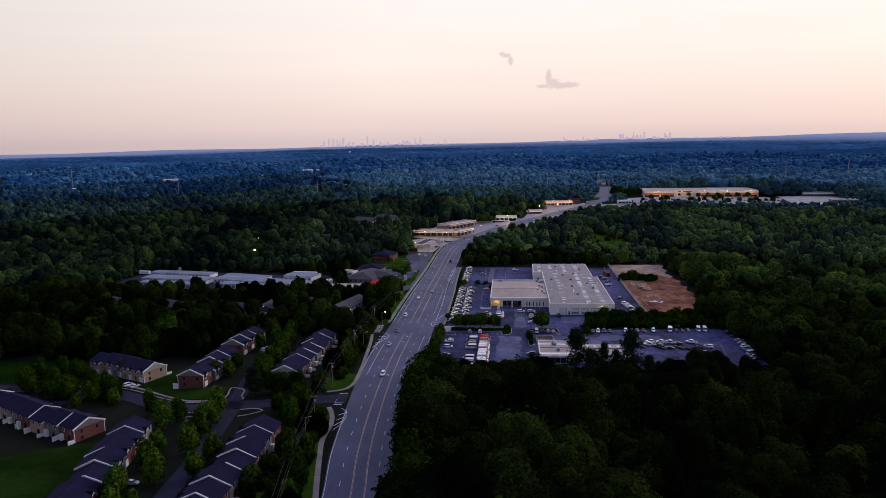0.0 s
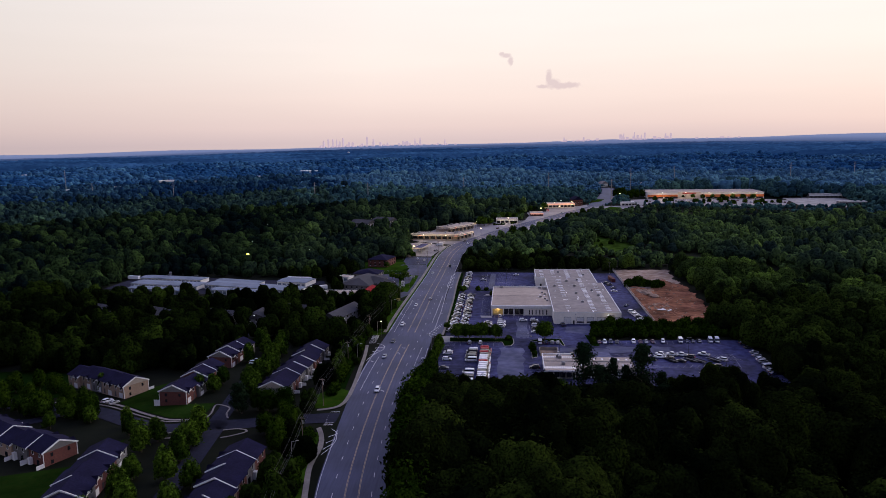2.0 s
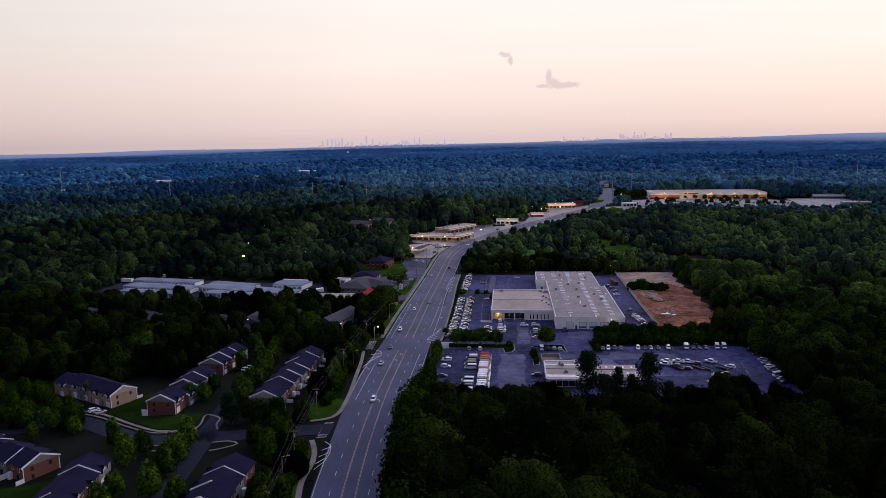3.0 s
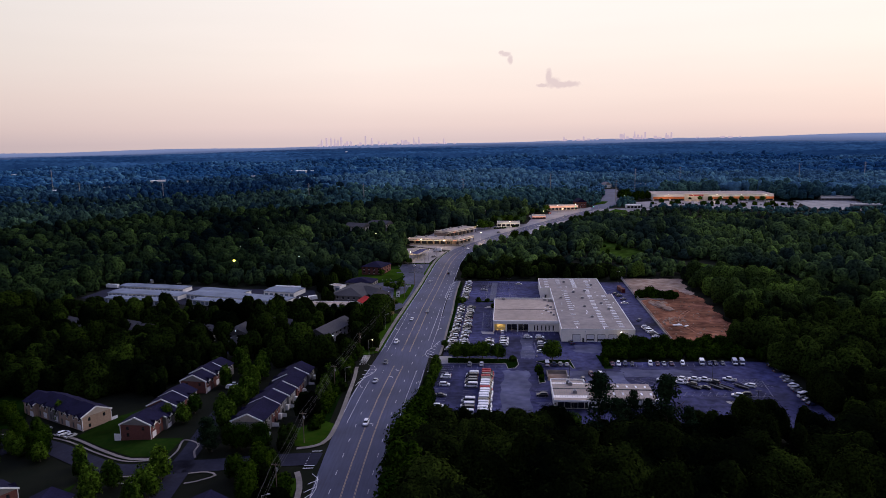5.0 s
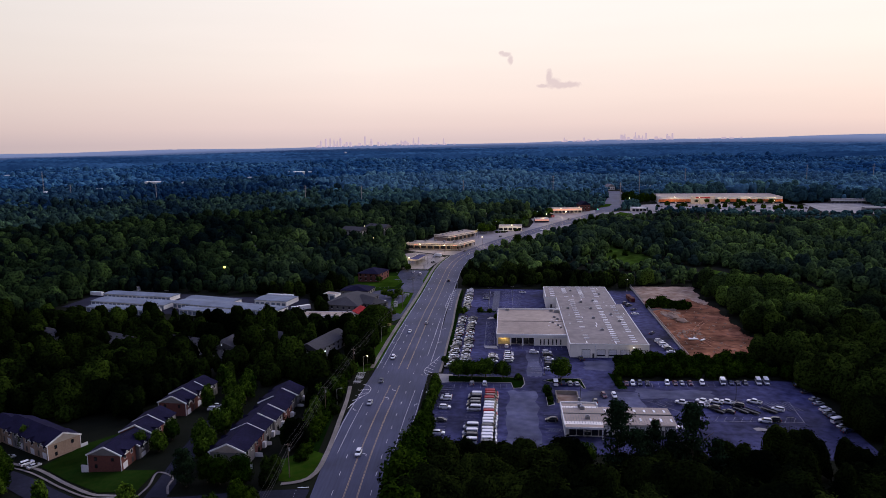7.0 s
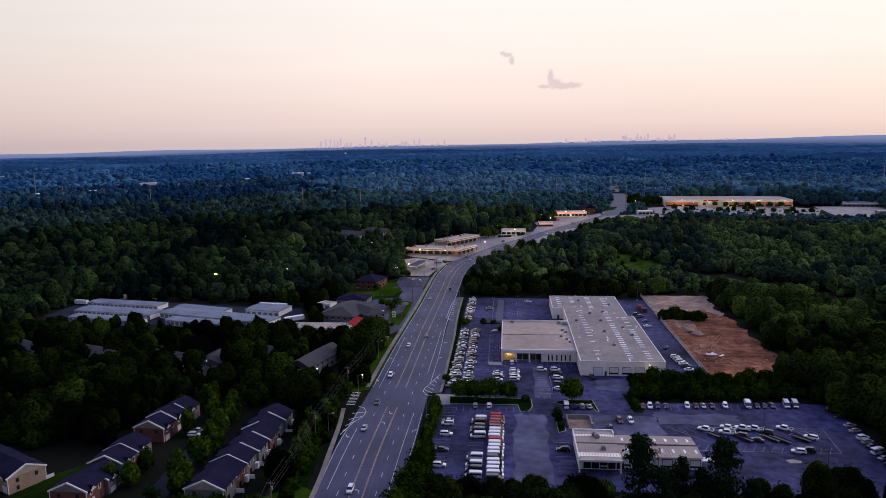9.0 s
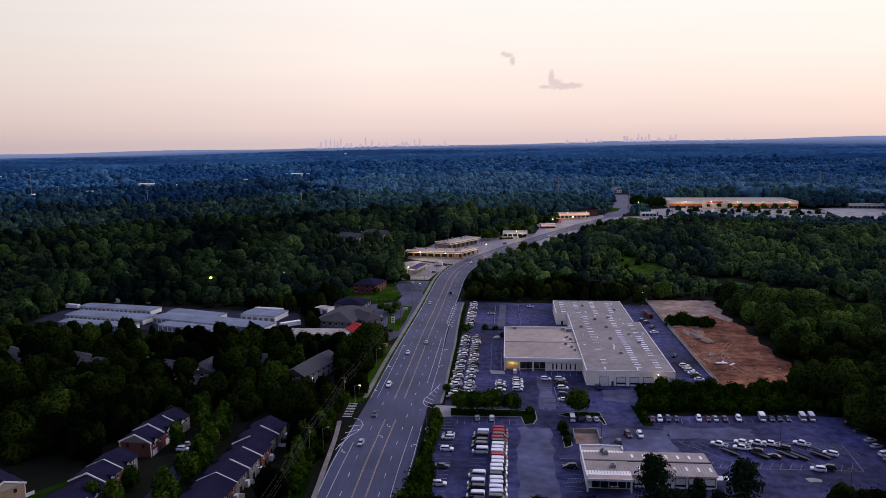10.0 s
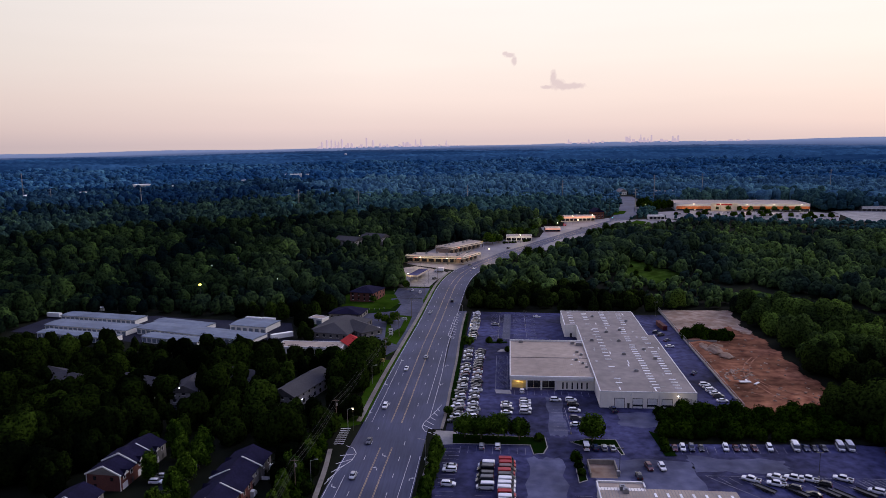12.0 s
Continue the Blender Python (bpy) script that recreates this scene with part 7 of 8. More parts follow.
def plant(kind, x, y, scale=1.0, turn=0.0, z=None, group="", squash=1.0):
    name, label, trunk, crown = kind
    root = empty(name, pose(x, y, (gz(x, y) if z is None else z) - 0.05, 0, 0, turn) @ Matrix.Diagonal((scale, scale, scale * squash, 1)), label, "tree", group)
    shared("trunk", trunk, root)
    shared("crown", crown, root)
    return root


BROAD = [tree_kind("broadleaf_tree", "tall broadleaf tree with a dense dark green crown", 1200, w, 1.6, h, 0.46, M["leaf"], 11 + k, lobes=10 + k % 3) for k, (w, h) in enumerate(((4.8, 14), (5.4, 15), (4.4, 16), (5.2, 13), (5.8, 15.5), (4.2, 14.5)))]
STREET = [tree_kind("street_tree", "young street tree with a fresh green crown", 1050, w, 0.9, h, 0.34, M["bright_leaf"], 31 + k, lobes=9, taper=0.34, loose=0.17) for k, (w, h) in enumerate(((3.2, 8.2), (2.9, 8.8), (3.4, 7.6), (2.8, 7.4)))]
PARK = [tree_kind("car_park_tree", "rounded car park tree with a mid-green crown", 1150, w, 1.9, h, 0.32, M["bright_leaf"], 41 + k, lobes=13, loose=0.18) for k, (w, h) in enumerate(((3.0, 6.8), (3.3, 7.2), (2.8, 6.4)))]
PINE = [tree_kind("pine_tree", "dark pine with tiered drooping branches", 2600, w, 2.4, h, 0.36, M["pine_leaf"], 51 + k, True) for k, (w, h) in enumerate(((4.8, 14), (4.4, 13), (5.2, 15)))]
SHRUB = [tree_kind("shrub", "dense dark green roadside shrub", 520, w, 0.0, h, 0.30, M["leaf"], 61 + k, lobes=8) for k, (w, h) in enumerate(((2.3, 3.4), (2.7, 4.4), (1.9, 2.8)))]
rng = random.Random(21)


def grove(kinds, places, lo=0.9, hi=1.15, group="", site=False):
    for x, y in places:
        if site:
            x, y = lot(x, y)[:2]
        plant(rng.choice(kinds), x, y, rng.uniform(lo, hi), rng.uniform(0, 360), None, group)


# car park and roadside
grove(PARK, [(-13.0, -23.6), (-7.2, -24.6), (-1.0, -23.4), (6.4, -24.6)], 1.2, 1.4, "car park trees", True)
grove(PARK, [(31.8, -24)], 1.45, 1.5, "car park trees", True)
grove(PARK, [(-20.4, 96), (-17.4, 92), (-18.6, 88.5), (-20.6, -3)], 0.55, 0.7, "car park trees", True)
grove(SHRUB, [(25.2, -39), (25.4, -44), (25.8, -49), (2.2, 82), (-8, 97), (-2, 97), (13.4, -24), (55.8, -30), (56.2, -25)], 0.6, 0.9, "car park shrubs", True)
grove(STREET, [(-21.9, -36), (-21.4, -41), (-21.8, -46), (-21.2, -52), (-22, -57), (-21.6, -63), (-22.2, -69), (-21.8, -75), (-22.3, -81), (-22, -88), (-22.6, -95)], 0.75, 1.0, "roadside trees", True)
for u, v, size, tall in ((42.4, -112.5, 1.42, 1.12), (64.4, -113.5, 1.5, 1.05), (53.4, -112, 1.05, 1.25), (58.6, -114, 1.0, 1.15), (48, -116, 1.1, 1.0), (71, -116, 1.1, 1.0)):
    plant(rng.choice(PINE), *lot(u, v)[:2], size, rng.uniform(0, 360), None, "pines", tall)
grove(PARK, [(34, -104)], 1.0, 1.05, "car park trees", True)
# bank between the two car parks
band = []
for k in range(64):
    u = 60 + (k % 16) * 4.6 + rng.uniform(-1.6, 1.6)
    v = -17 + (k // 16) * 6.6 + rng.uniform(-2, 2) + (u - 60) * 0.03
    if v < 3 or u > 74:
        band.append((u, v))
grove(SHRUB, [p for p in band if rng.random() < 0.95], 1.1, 1.6, "bank shrubs", True)
for k in range(26):
    u, v = (rng.uniform(95, 99), rng.uniform(109, 116)) if k < 5 else (rng.uniform(102, 120), rng.uniform(107, 119))
    plant(rng.choice(SHRUB), *lot(u, v)[:2], rng.uniform(1.1, 1.7), rng.uniform(0, 360), None, "plot shrubs")
# townhouse streets
grove(STREET, [(-102.7, 356), (-103.2, 347), (-103.5, 338.4), (-104.4, 327), (-98.1, 331), (-99, 322), (-103.4, 311), (-98.4, 305), (-124.6, 308.2), (-117.9, 318.6), (-118.5, 309), (-117.9, 372), (-112, 364), (-116, 349), (-104.0, 363.7), (-98, 298)], 1.1, 1.4, "street trees")
grove(STREET, [(-105.7, 261.8), (-104.8, 250), (-103.5, 240), (-102.1, 226.2), (-120, 258), (-121.7, 249), (-114.5, 228), (-112.5, 216), (-104.2, 205), (-112.2, 196), (-108, 186), (-100, 181), (-92, 206), (-91.5, 220)], 1.1, 1.4, "street trees")
grove(STREET, [(-163, 288), (-168.9, 286), (-175, 288.6), (-181.7, 288), (-188, 291), (-193, 291), (-199, 296), (-174.2, 319), (-175, 305), (-184, 306), (-139.1, 273), (-134, 264.5), (-172, 276), (-158, 280), (-166, 296)], 0.85, 1.1, "street trees")
grove(BROAD, [(-176, 296), (-184, 291), (-191, 297), (-168, 289), (-199, 303), (-207, 298), (-214, 306), (-160, 283), (-196, 318), (-206, 322), (-215, 318)], 0.6, 0.78, "side street trees")
grove(PINE[1:2], [(-99.5, 284), (-96.5, 281)], 0.85, 0.95, "pines")
grove(BROAD, [(-73.9, 264), (-73.6, 252), (-80, 259), (-71, 243), (-86, 281.6), (-79, 280.4), (-90.5, 283), (-70, 258)], 0.62, 0.8, "side street trees")
grove(STREET, [(-64, 214), (-61.5, 201), (-57.4, 190), (-66, 226), (-62, 180)], 0.9, 1.1, "roadside trees")
grove(STREET, [(-66, 343.7), (-67, 330), (-65.4, 352), (-68.4, 337), (-66.8, 322), (-69, 346), (-70, 357), (-66, 361), (-68, 313)], 0.85, 1.15, "roadside trees")
for y, dx, size in ((318, 1, 0.6), (310, 1, 0.75), (301, 0, 0.9), (292, 0.6, 1.0), (284, -0.6, 1.1), (275, 0.2, 1.2), (266, -0.4, 1.3), (257, 0.6, 1.4), (247, 0, 1.45), (237, -0.8, 1.5), (226, 0.4, 1.5), (215, -0.4, 1.5), (204, 0.6, 1.5), (193, 0, 1.5), (181, -0.5, 1.5)):
    plant(rng.choice(BROAD), np.interp(y, [181, 230, 260, 320], [-19.5, -23.0, -25.0, -24.0]) + dx, y, size * rng.uniform(0.92, 1.08), rng.uniform(0, 360), None, "trees beside the road", 0.98)
grove(SHRUB, [(-63.4 - 0.012 * (y - 290) + rng.uniform(-0.8, 0.8), y) for y in range(296, 378, 5)], 0.9, 1.4, "roadside shrubs")
grove(SHRUB, [(-63.5 + 0.11 * (256 - y) + rng.uniform(-0.8, 0.8), y) for y in range(170, 258, 6)], 0.9, 1.4, "roadside shrubs")
# by the shops and offices
grove(BROAD, [(-67, 450), (-72, 446), (-63.5, 454), (-78, 453), (-85, 457), (-69, 441)], 0.6, 0.8, "shop trees")
grove(PARK, [(-61, 530), (-64.5, 536), (-59, 538), (-69, 541), (-57, 486), (-80, 591), (-62, 627)], 0.7, 1.0, "shop trees")
for k in range(34):
    u = k / 33
    grove(PARK + SHRUB, [(215 + 160 * u + rng.uniform(-3, 3), 962 - 22 * u + rng.choice((0, -14, -34)) + rng.uniform(-4, 4))], 0.9, 1.3, "store car park trees")

grove(PARK, [(237 + 12.5 * k, 1006 - 2.6 * k + rng.uniform(-1, 1)) for k in range(11)], 0.9, 1.15, "store front trees")
grove(BROAD, [(116, 838), (124, 848), (134, 856), (42, 736), (30, 720)], 0.55, 0.85, "far roadside trees")
grove(BROAD, [(190, 1003), (198, 1012), (206, 1022), (214, 1034), (204, 1004), (216, 1014), (226, 1024), (190, 1030), (197, 1045), (205, 1060)], 0.7, 0.95, "far roadside trees")
grove(PARK, [(-4, 792), (2, 789), (8, 796), (-2, 802), (4, 808), (14, 828), (22, 830), (30, 832), (38, 834), (44, 846), (46, 858), (50, 872), (44, 886), (58, 888), (66, 896), (74, 902), (78, 912)], 0.9, 1.4, "yard trees")
grove(SHRUB, [(13 + 2.6 * k, 792 + 0.6 * k) for k in range(5)] + [(32 + 2 * k, 800 + 1.5 * k) for k in range(4)], 0.5, 0.8, "yard shrubs")
grove(BROAD, [(67, 774), (76, 774), (96, 818), (101, 822), (107, 828)], 0.5, 0.62, "far roadside trees")

grove(SHRUB, [(110 + rng.uniform(-6, 20), rng.uniform(648, 712)) for k in range(7)], 0.7, 1.3, "field shrubs")

# ---- woods ----
KEEP_CLEAR = []
KEEP_CLEAR.append(lots([(-24, -107), (45, -107), (75, -102), (133, -100), (133, -16), (96, 10), (96, 168), (-23, 170)]))
KEEP_CLEAR.append(lots([(94, 0), (143, 4), (142, 40), (139, 75), (139, 172), (94, 176)]))
KEEP_CLEAR.append([(-71, 160), (-71, 300), (-71, 372), (-100, 374), (-138, 374), (-141, 338), (-198, 347), (-250, 348), (-262, 300), (-262, 160)])
KEEP_CLEAR.append([(-288, 570), (-216, 572), (-120, 548), (-108, 512), (-117, 486), (-205, 494), (-290, 514)])
KEEP_CLEAR.append([(-60, 464), (-118, 478), (-118, 498), (-100, 502), (-110, 545), (-98, 568), (-104, 592), (-104, 618), (-66, 628), (-71, 642), (-76, 692), (-66, 735), (-52, 776), (-36, 806), (-4, 806), (30, 796), (-6, 716), (-30, 688), (-44, 640), (-44, 560), (-50, 470)])
KEEP_CLEAR.append([(8, 790), (30, 776), (52, 812), (94, 872), (130, 915), (160, 920), (150, 945), (128, 952), (110, 944), (78, 936), (72, 890), (50, 882), (50, 856), (44, 826), (8, 822)])
KEEP_CLEAR.append([(-14, 874), (18, 874), (20, 900), (-12, 904)])
KEEP_CLEAR.append([(34, 758), (60, 756), (70, 786), (92, 804), (97, 846)])
KEEP_CLEAR.append([(200, 928), (374, 902), (404, 890), (445, 890), (480, 975), (450, 990), (392, 984), (390, 1052), (236, 1066), (194, 990)])
KEEP_CLEAR.append([(126, 886), (152, 880), (208, 912), (204, 934), (160, 928)])
KEEP_CLEAR.append([(99, 718), (112, 724), (128, 692), (141, 662), (128, 640), (110, 645), (103, 690)])
KEEP_CLEAR.append([(-60, 459), (-116, 470), (-116, 482), (-58, 478)])
KEEP_CLEAR.append([(-143, 400), (-122, 398), (-120, 418), (-141, 420)])
KEEP_CLEAR.append([(172, 918), (200, 916), (202, 938), (172, 940)])
HOUSES = [(-203, 433, 12), (-135, 411, 20), (-79, 404, 12), (-690, 1136, 44), (-632, 1190, 30), (-407, 1618, 50), (-613, 1354, 30), (-735, 1130, 30), (-458, 1446, 22), (-1070, 1640, 50), (-82.5, 421, 17), (-76, 438, 12), (-88, 404, 12), (-112, 439, 11), (-137, 428, 10), (-168, 442, 15), (-208, 446, 15), (-246, 452, 13), (-130, 772, 15), (-108, 785, 15), (-205, 690, 12), (214, 1222, 14), (270, 1205, 34), (204, 1200, 16), (39, 956, 9), (52, 910, 18), (122, 936, 12)]
ROADS = [(ROADC[ROADC[:, 1] < 700][::3].tolist(), 16.5), (ROADC[(ROADC[:, 1] > 685) & (ROADC[:, 1] < 975)][::3].tolist(), 13.0), (ROADC[(ROADC[:, 1] > 960) & (ROADC[:, 1] < 1235)][::3].tolist(), 11.5), ([(-58, 271), (-70, 271)], 8), ([(172, 624), (181, 612), (191, 600), (203, 586), (214, 566), (225, 548), (241, 533), (262, 524), (284, 524), (308, 530)], 14), ([(-62, 190), (-63, 240), (-62, 300), (-64, 350), (-62, 385), (-58, 420), (-54, 460)], 2.0)]


def clear_of(x, y, grow=0.0):
    bad = np.zeros(x.shape, bool)
    for poly in KEEP_CLEAR:
        bad |= inside(x, y, poly)
    for line, reach in ROADS:
        bad |= near_line(x, y, [tuple(p) for p in line], reach + grow)
    for hx, hy, r in HOUSES:
        bad |= np.hypot(x - hx, y - hy) < r * 0.62
    return ~bad


wr = np.random.default_rng(77)
sx, sy = np.meshgrid(np.arange(-1160, 1160, 8.0), np.arange(150, 1560, 8.0))
sx = sx + wr.uniform(-2.9, 2.9, sx.shape) + 4.0 * (np.arange(sx.shape[0]) % 2)[:, None]
sy = sy + wr.uniform(-2.9, 2.9, sy.shape)
ok = (np.abs(sx + 3) < 0.68 * sy + 25) & clear_of(sx, sy)
sx, sy = sx[ok], sy[ok]
far = np.hypot(sx, sy - 70)


def view_height(x, y):
    """Tree heights set to fit the camera's view: lower round the apartments, the sheds and the shops, taller by the
    near road.
    """
    young = (x > -300) & (x < -58) & (y > 460) & (y < 530)
    young |= (x > -73) & (x < -52) & (y > 150) & (y < 400)
    young |= (x > -300) & (x < -110) & (y >= 530) & (y < 600)
    young |= (x > -170) & (x < -84) & (y > 690) & (y < 765)
    scale = np.where((x > -300) & (x < -58) & (y > 376) & (y < 462), 0.95, np.where(young, 0.74, 1.0))
    north = (x > -12) & (y > 565) & (y < 720)
    scale = np.where(north, 0.8, scale)
    scale = np.where((x > -40) & (x < 330) & (y < 330), np.interp(y, [225, 262, 292, 315], [1.6, 1.2, 0.75, 0.8]), scale)
    verge_line = [tuple(p) for p in ROADC[ROADC[:, 1] > 700][::4].tolist()]
    scale = np.where(near_line(x, y, verge_line, 66) & (x > -12), 0.72, scale)
    low = near_line(x, y, verge_line, 38)
    low |= (x > 140) & (x < 480) & (y > 790) & (y < 960)
    low |= (x > 60) & (x < 160) & (y > 590) & (y < 665)
    low |= near_line(x, y, [(176, 590), (188, 574), (202, 550), (224, 522), (256, 505), (300, 508)], 22)
    return np.where(low, 0.42, scale)


def woods(name, label, which, n, wide, low, high, leaf, mat, seed, seg, rings, models=16):
    """All the trees of one stretch in one mesh, each a turned and stretched model crown with its own tone."""
    r = np.random.default_rng(seed)
    crowns = []
    for k in range(models):
        slim = k % 8 == 7
        crowns.append(crown_mesh(r, n, wide * r.uniform(0.85, 1.15) * (0.82 if slim else 1), low, high * r.uniform(0.9, 1.1) * (1.1 if slim else 1), leaf, seg, rings, int(r.integers(6, 13)), 0.56, r.uniform(0.25, 0.45) if slim else r.uniform(-0.08, 0.14), 0.24, 0.06))
    xs, ys = sx[which], sy[which]
    count = len(xs)
    pick, turn = r.integers(0, models, count), r.random(count) * math.tau
    stand = np.sin(xs * 0.009 + 2 * np.sin(ys * 0.004)) * np.cos(ys * 0.011 + xs * 0.003)
    swell = 1 + 0.1 * np.sin(xs * 0.021) * np.cos(ys * 0.017) + 0.3 * stand * ease(750, 1100, ys)
    grow = r.choice((0.5, 0.68, 0.82, 0.95, 1.05, 1.15, 1.34), count) * r.uniform(0.92, 1.08, count) * swell * view_height(xs, ys)
    girth = r.uniform(1.02, 1.36, count) * np.where(grow < 0.6, 1.3, 1.0)
    tone = 0.45 * r.beta(0.9, 2.6, count) + np.where(r.random(count) < 0.13, r.uniform(0.2, 0.75, count), 0)
    zs = lie(xs, ys)
    size = len(crowns[0][0])
    out = np.empty((count, size, 3), np.float32)
    faces = np.empty((count, *crowns[0][1].shape), np.int32)
    for k in range(count):
        c, s = math.cos(turn[k]), math.sin(turn[k])
        v, f = crowns[pick[k]]
        out[k, :, 0] = (v[:, 0] * c - v[:, 1] * s) * grow[k] * girth[k] + xs[k]
        out[k, :, 1] = (v[:, 0] * s + v[:, 1] * c) * grow[k] * girth[k] + ys[k]
        out[k, :, 2] = v[:, 2] * grow[k] + zs[k]
        faces[k] = f + k * size
    me = np_mesh(name, out.reshape(-1, 3), faces.reshape(-1, 3), mat)
    me.polygons.foreach_set("use_smooth", np.ones(len(me.polygons), bool))
    me.attributes.new("tree_tone", "FLOAT", "POINT").data.foreach_set("value", np.repeat(tone, size).astype(np.float32))
    return tagged(new(name, me), label, "woods", kind="stuff")


west = sx < -45
back_row = ~west & (sx < 100) & (sy > 555) & (sy < 612)
woods("near_woods", "dense green broadleaf wood beside the road, shade put into its dark leaf colour", (far < 300) & ~west, 460, 4.9, 0.5, 13.0, 0.33, M["near_wood_leaf"], 1, 22, 11)
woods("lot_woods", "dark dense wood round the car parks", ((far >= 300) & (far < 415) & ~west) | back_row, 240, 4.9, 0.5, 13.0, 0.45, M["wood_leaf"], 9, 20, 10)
woods("west_woods", "dense wood west of the road, shade put into its very dark leaf colour", (far < 520) & west, 160, 4.9, 0.5, 13.0, 0.48, M["dark_wood_leaf"], 5, 18, 9)
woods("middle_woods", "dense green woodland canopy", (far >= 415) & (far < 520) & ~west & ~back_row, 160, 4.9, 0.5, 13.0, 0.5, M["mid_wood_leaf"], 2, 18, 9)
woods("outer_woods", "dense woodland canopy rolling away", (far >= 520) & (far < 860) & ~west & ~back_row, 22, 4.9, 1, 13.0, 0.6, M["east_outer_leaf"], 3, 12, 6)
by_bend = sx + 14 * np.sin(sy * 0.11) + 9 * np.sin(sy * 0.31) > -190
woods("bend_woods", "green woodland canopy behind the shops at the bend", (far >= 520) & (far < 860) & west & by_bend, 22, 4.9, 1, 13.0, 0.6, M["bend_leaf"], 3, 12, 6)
woods("outer_west_woods", "dense woodland canopy west of the road, dimness put into its leaf colour", (far >= 520) & (far < 860) & west & ~by_bend, 22, 4.9, 1, 13.0, 0.6, M["outer_leaf"], 7, 12, 6)
mixed = far + 90 * wr.random(far.shape)
slant = sx < -0.22 * sy + 120 * (wr.random(far.shape) - 0.5)
woods("slope_west_woods", "western slope woodland canopy, haze and dimness put into its colour", (far >= 860) & (mixed < 1110) & slant, 0, 5.2, 2, 13.5, 1.25, M["slope_west_leaf"], 18, 9, 5)
woods("back_west_woods", "western woodland canopy, blue haze and dimness put into its colour", (mixed >= 1110) & (far < 1400) & slant, 0, 5.2, 2, 14.0, 1.9, M["far_west_leaf"], 14, 8, 3)
woods("slope_woods", "woodland canopy on the middle slopes, light haze put into its colour", (far >= 860) & (mixed < 1110) & ~slant, 0, 5.2, 2, 13.5, 1.25, M["slope_leaf"], 8, 9, 5)
woods("back_woods", "woodland canopy rolling towards the horizon, blue haze put into its colour", (mixed >= 1110) & (far < 1400) & ~slant, 0, 5.2, 2, 14.0, 1.9, M["far_leaf"], 4, 8, 3)

# the same further out, in coarser crowns
sx, sy = np.meshgrid(np.arange(-1560, 1560, 12.5), np.arange(950, 2260, 12.5))
sx = sx + wr.uniform(-4, 4, sx.shape) + 5.5 * (np.arange(sx.shape[0]) % 2)[:, None]
sy = sy + wr.uniform(-4, 4, sy.shape)
far = np.hypot(sx, sy - 70)
ok = (np.abs(sx + 3) < 0.68 * sy + 25) & (far >= 1400) & (far < 2150) & clear_of(sx, sy)
sx, sy, far = sx[ok], sy[ok], far[ok]
woods("hill_woods", "woodland canopy on the far slopes, blue haze put into its colour", far > 0, 0, 8.0, 2, 15.0, 3.2, M["hill_leaf"], 6, 6, 3)

# far canopy as one rough sheet of crowns out to the horizon
az = np.radians(np.linspace(-38, 38, 820))
dist = np.concatenate([np.geomspace(2030, 2500, 36), np.geomspace(2515, 6300, 120)])
AZ, DI = np.meshgrid(az, dist)
fx, fy = np.sin(AZ) * DI - 3, np.cos(AZ) * DI + 70
keep = clear_of(fx, fy, 4)


def lumps(x, y, cell, seed):
    """Rounded tops, one to a jittered cell."""
    best = np.full(x.shape, 9.0)
    ci, cj = np.floor(x / cell), np.floor(y / cell)
    for di in (-1, 0, 1):
        for dj in (-1, 0, 1):
            a, b = ci + di, cj + dj
            h = np.sin(a * 127.1 + b * 311.7 + seed) * 43758.5453
            h2 = np.sin(a * 269.5 + b * 183.3 + seed) * 24634.6345
            px, py = (a + h - np.floor(h)) * cell, (b + h2 - np.floor(h2)) * cell
            best = np.minimum(best, np.hypot(x - px, y - py) / cell)
    return np.clip(1 - best * best * 1.5, 0, 1)


level = 1 - 0.9 * ease(2900, 4300, DI)
fz = 13 + level * (8.0 * lumps(fx, fy, 19.0, 3.0) * lumps(fx, fy, 61.0, 8.0) + 7.0 * lumps(fx, fy, 170.0, 5.0)) + 4.0 * np.sin(fx * 0.004 + 1) * np.sin(fy * 0.0035) - 9.0 * ease(2600, 4400, DI)
fz = lie(fx, fy) - 3 + (fz + 3) * ease(2030, 2180, DI)
fz = np.where(keep, fz, lie(fx, fy) - 2)
fi = np.arange(fx.size).reshape(fx.shape)
within = (np.abs(fx) < 4900) & (fy < 4930)
fq = np.stack([fi[:-1, :-1], fi[:-1, 1:], fi[1:, 1:], fi[1:, :-1]], -1).reshape(-1, 4)
fq = fq[within.ravel()[fq].all(1)]
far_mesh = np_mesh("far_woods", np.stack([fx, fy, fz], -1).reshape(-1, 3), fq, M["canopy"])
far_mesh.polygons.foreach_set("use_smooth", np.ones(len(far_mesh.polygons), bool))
tagged(new("far_woods", far_mesh), "far woodland canopy reaching the horizon, haze put into its colour", "woods", kind="stuff")


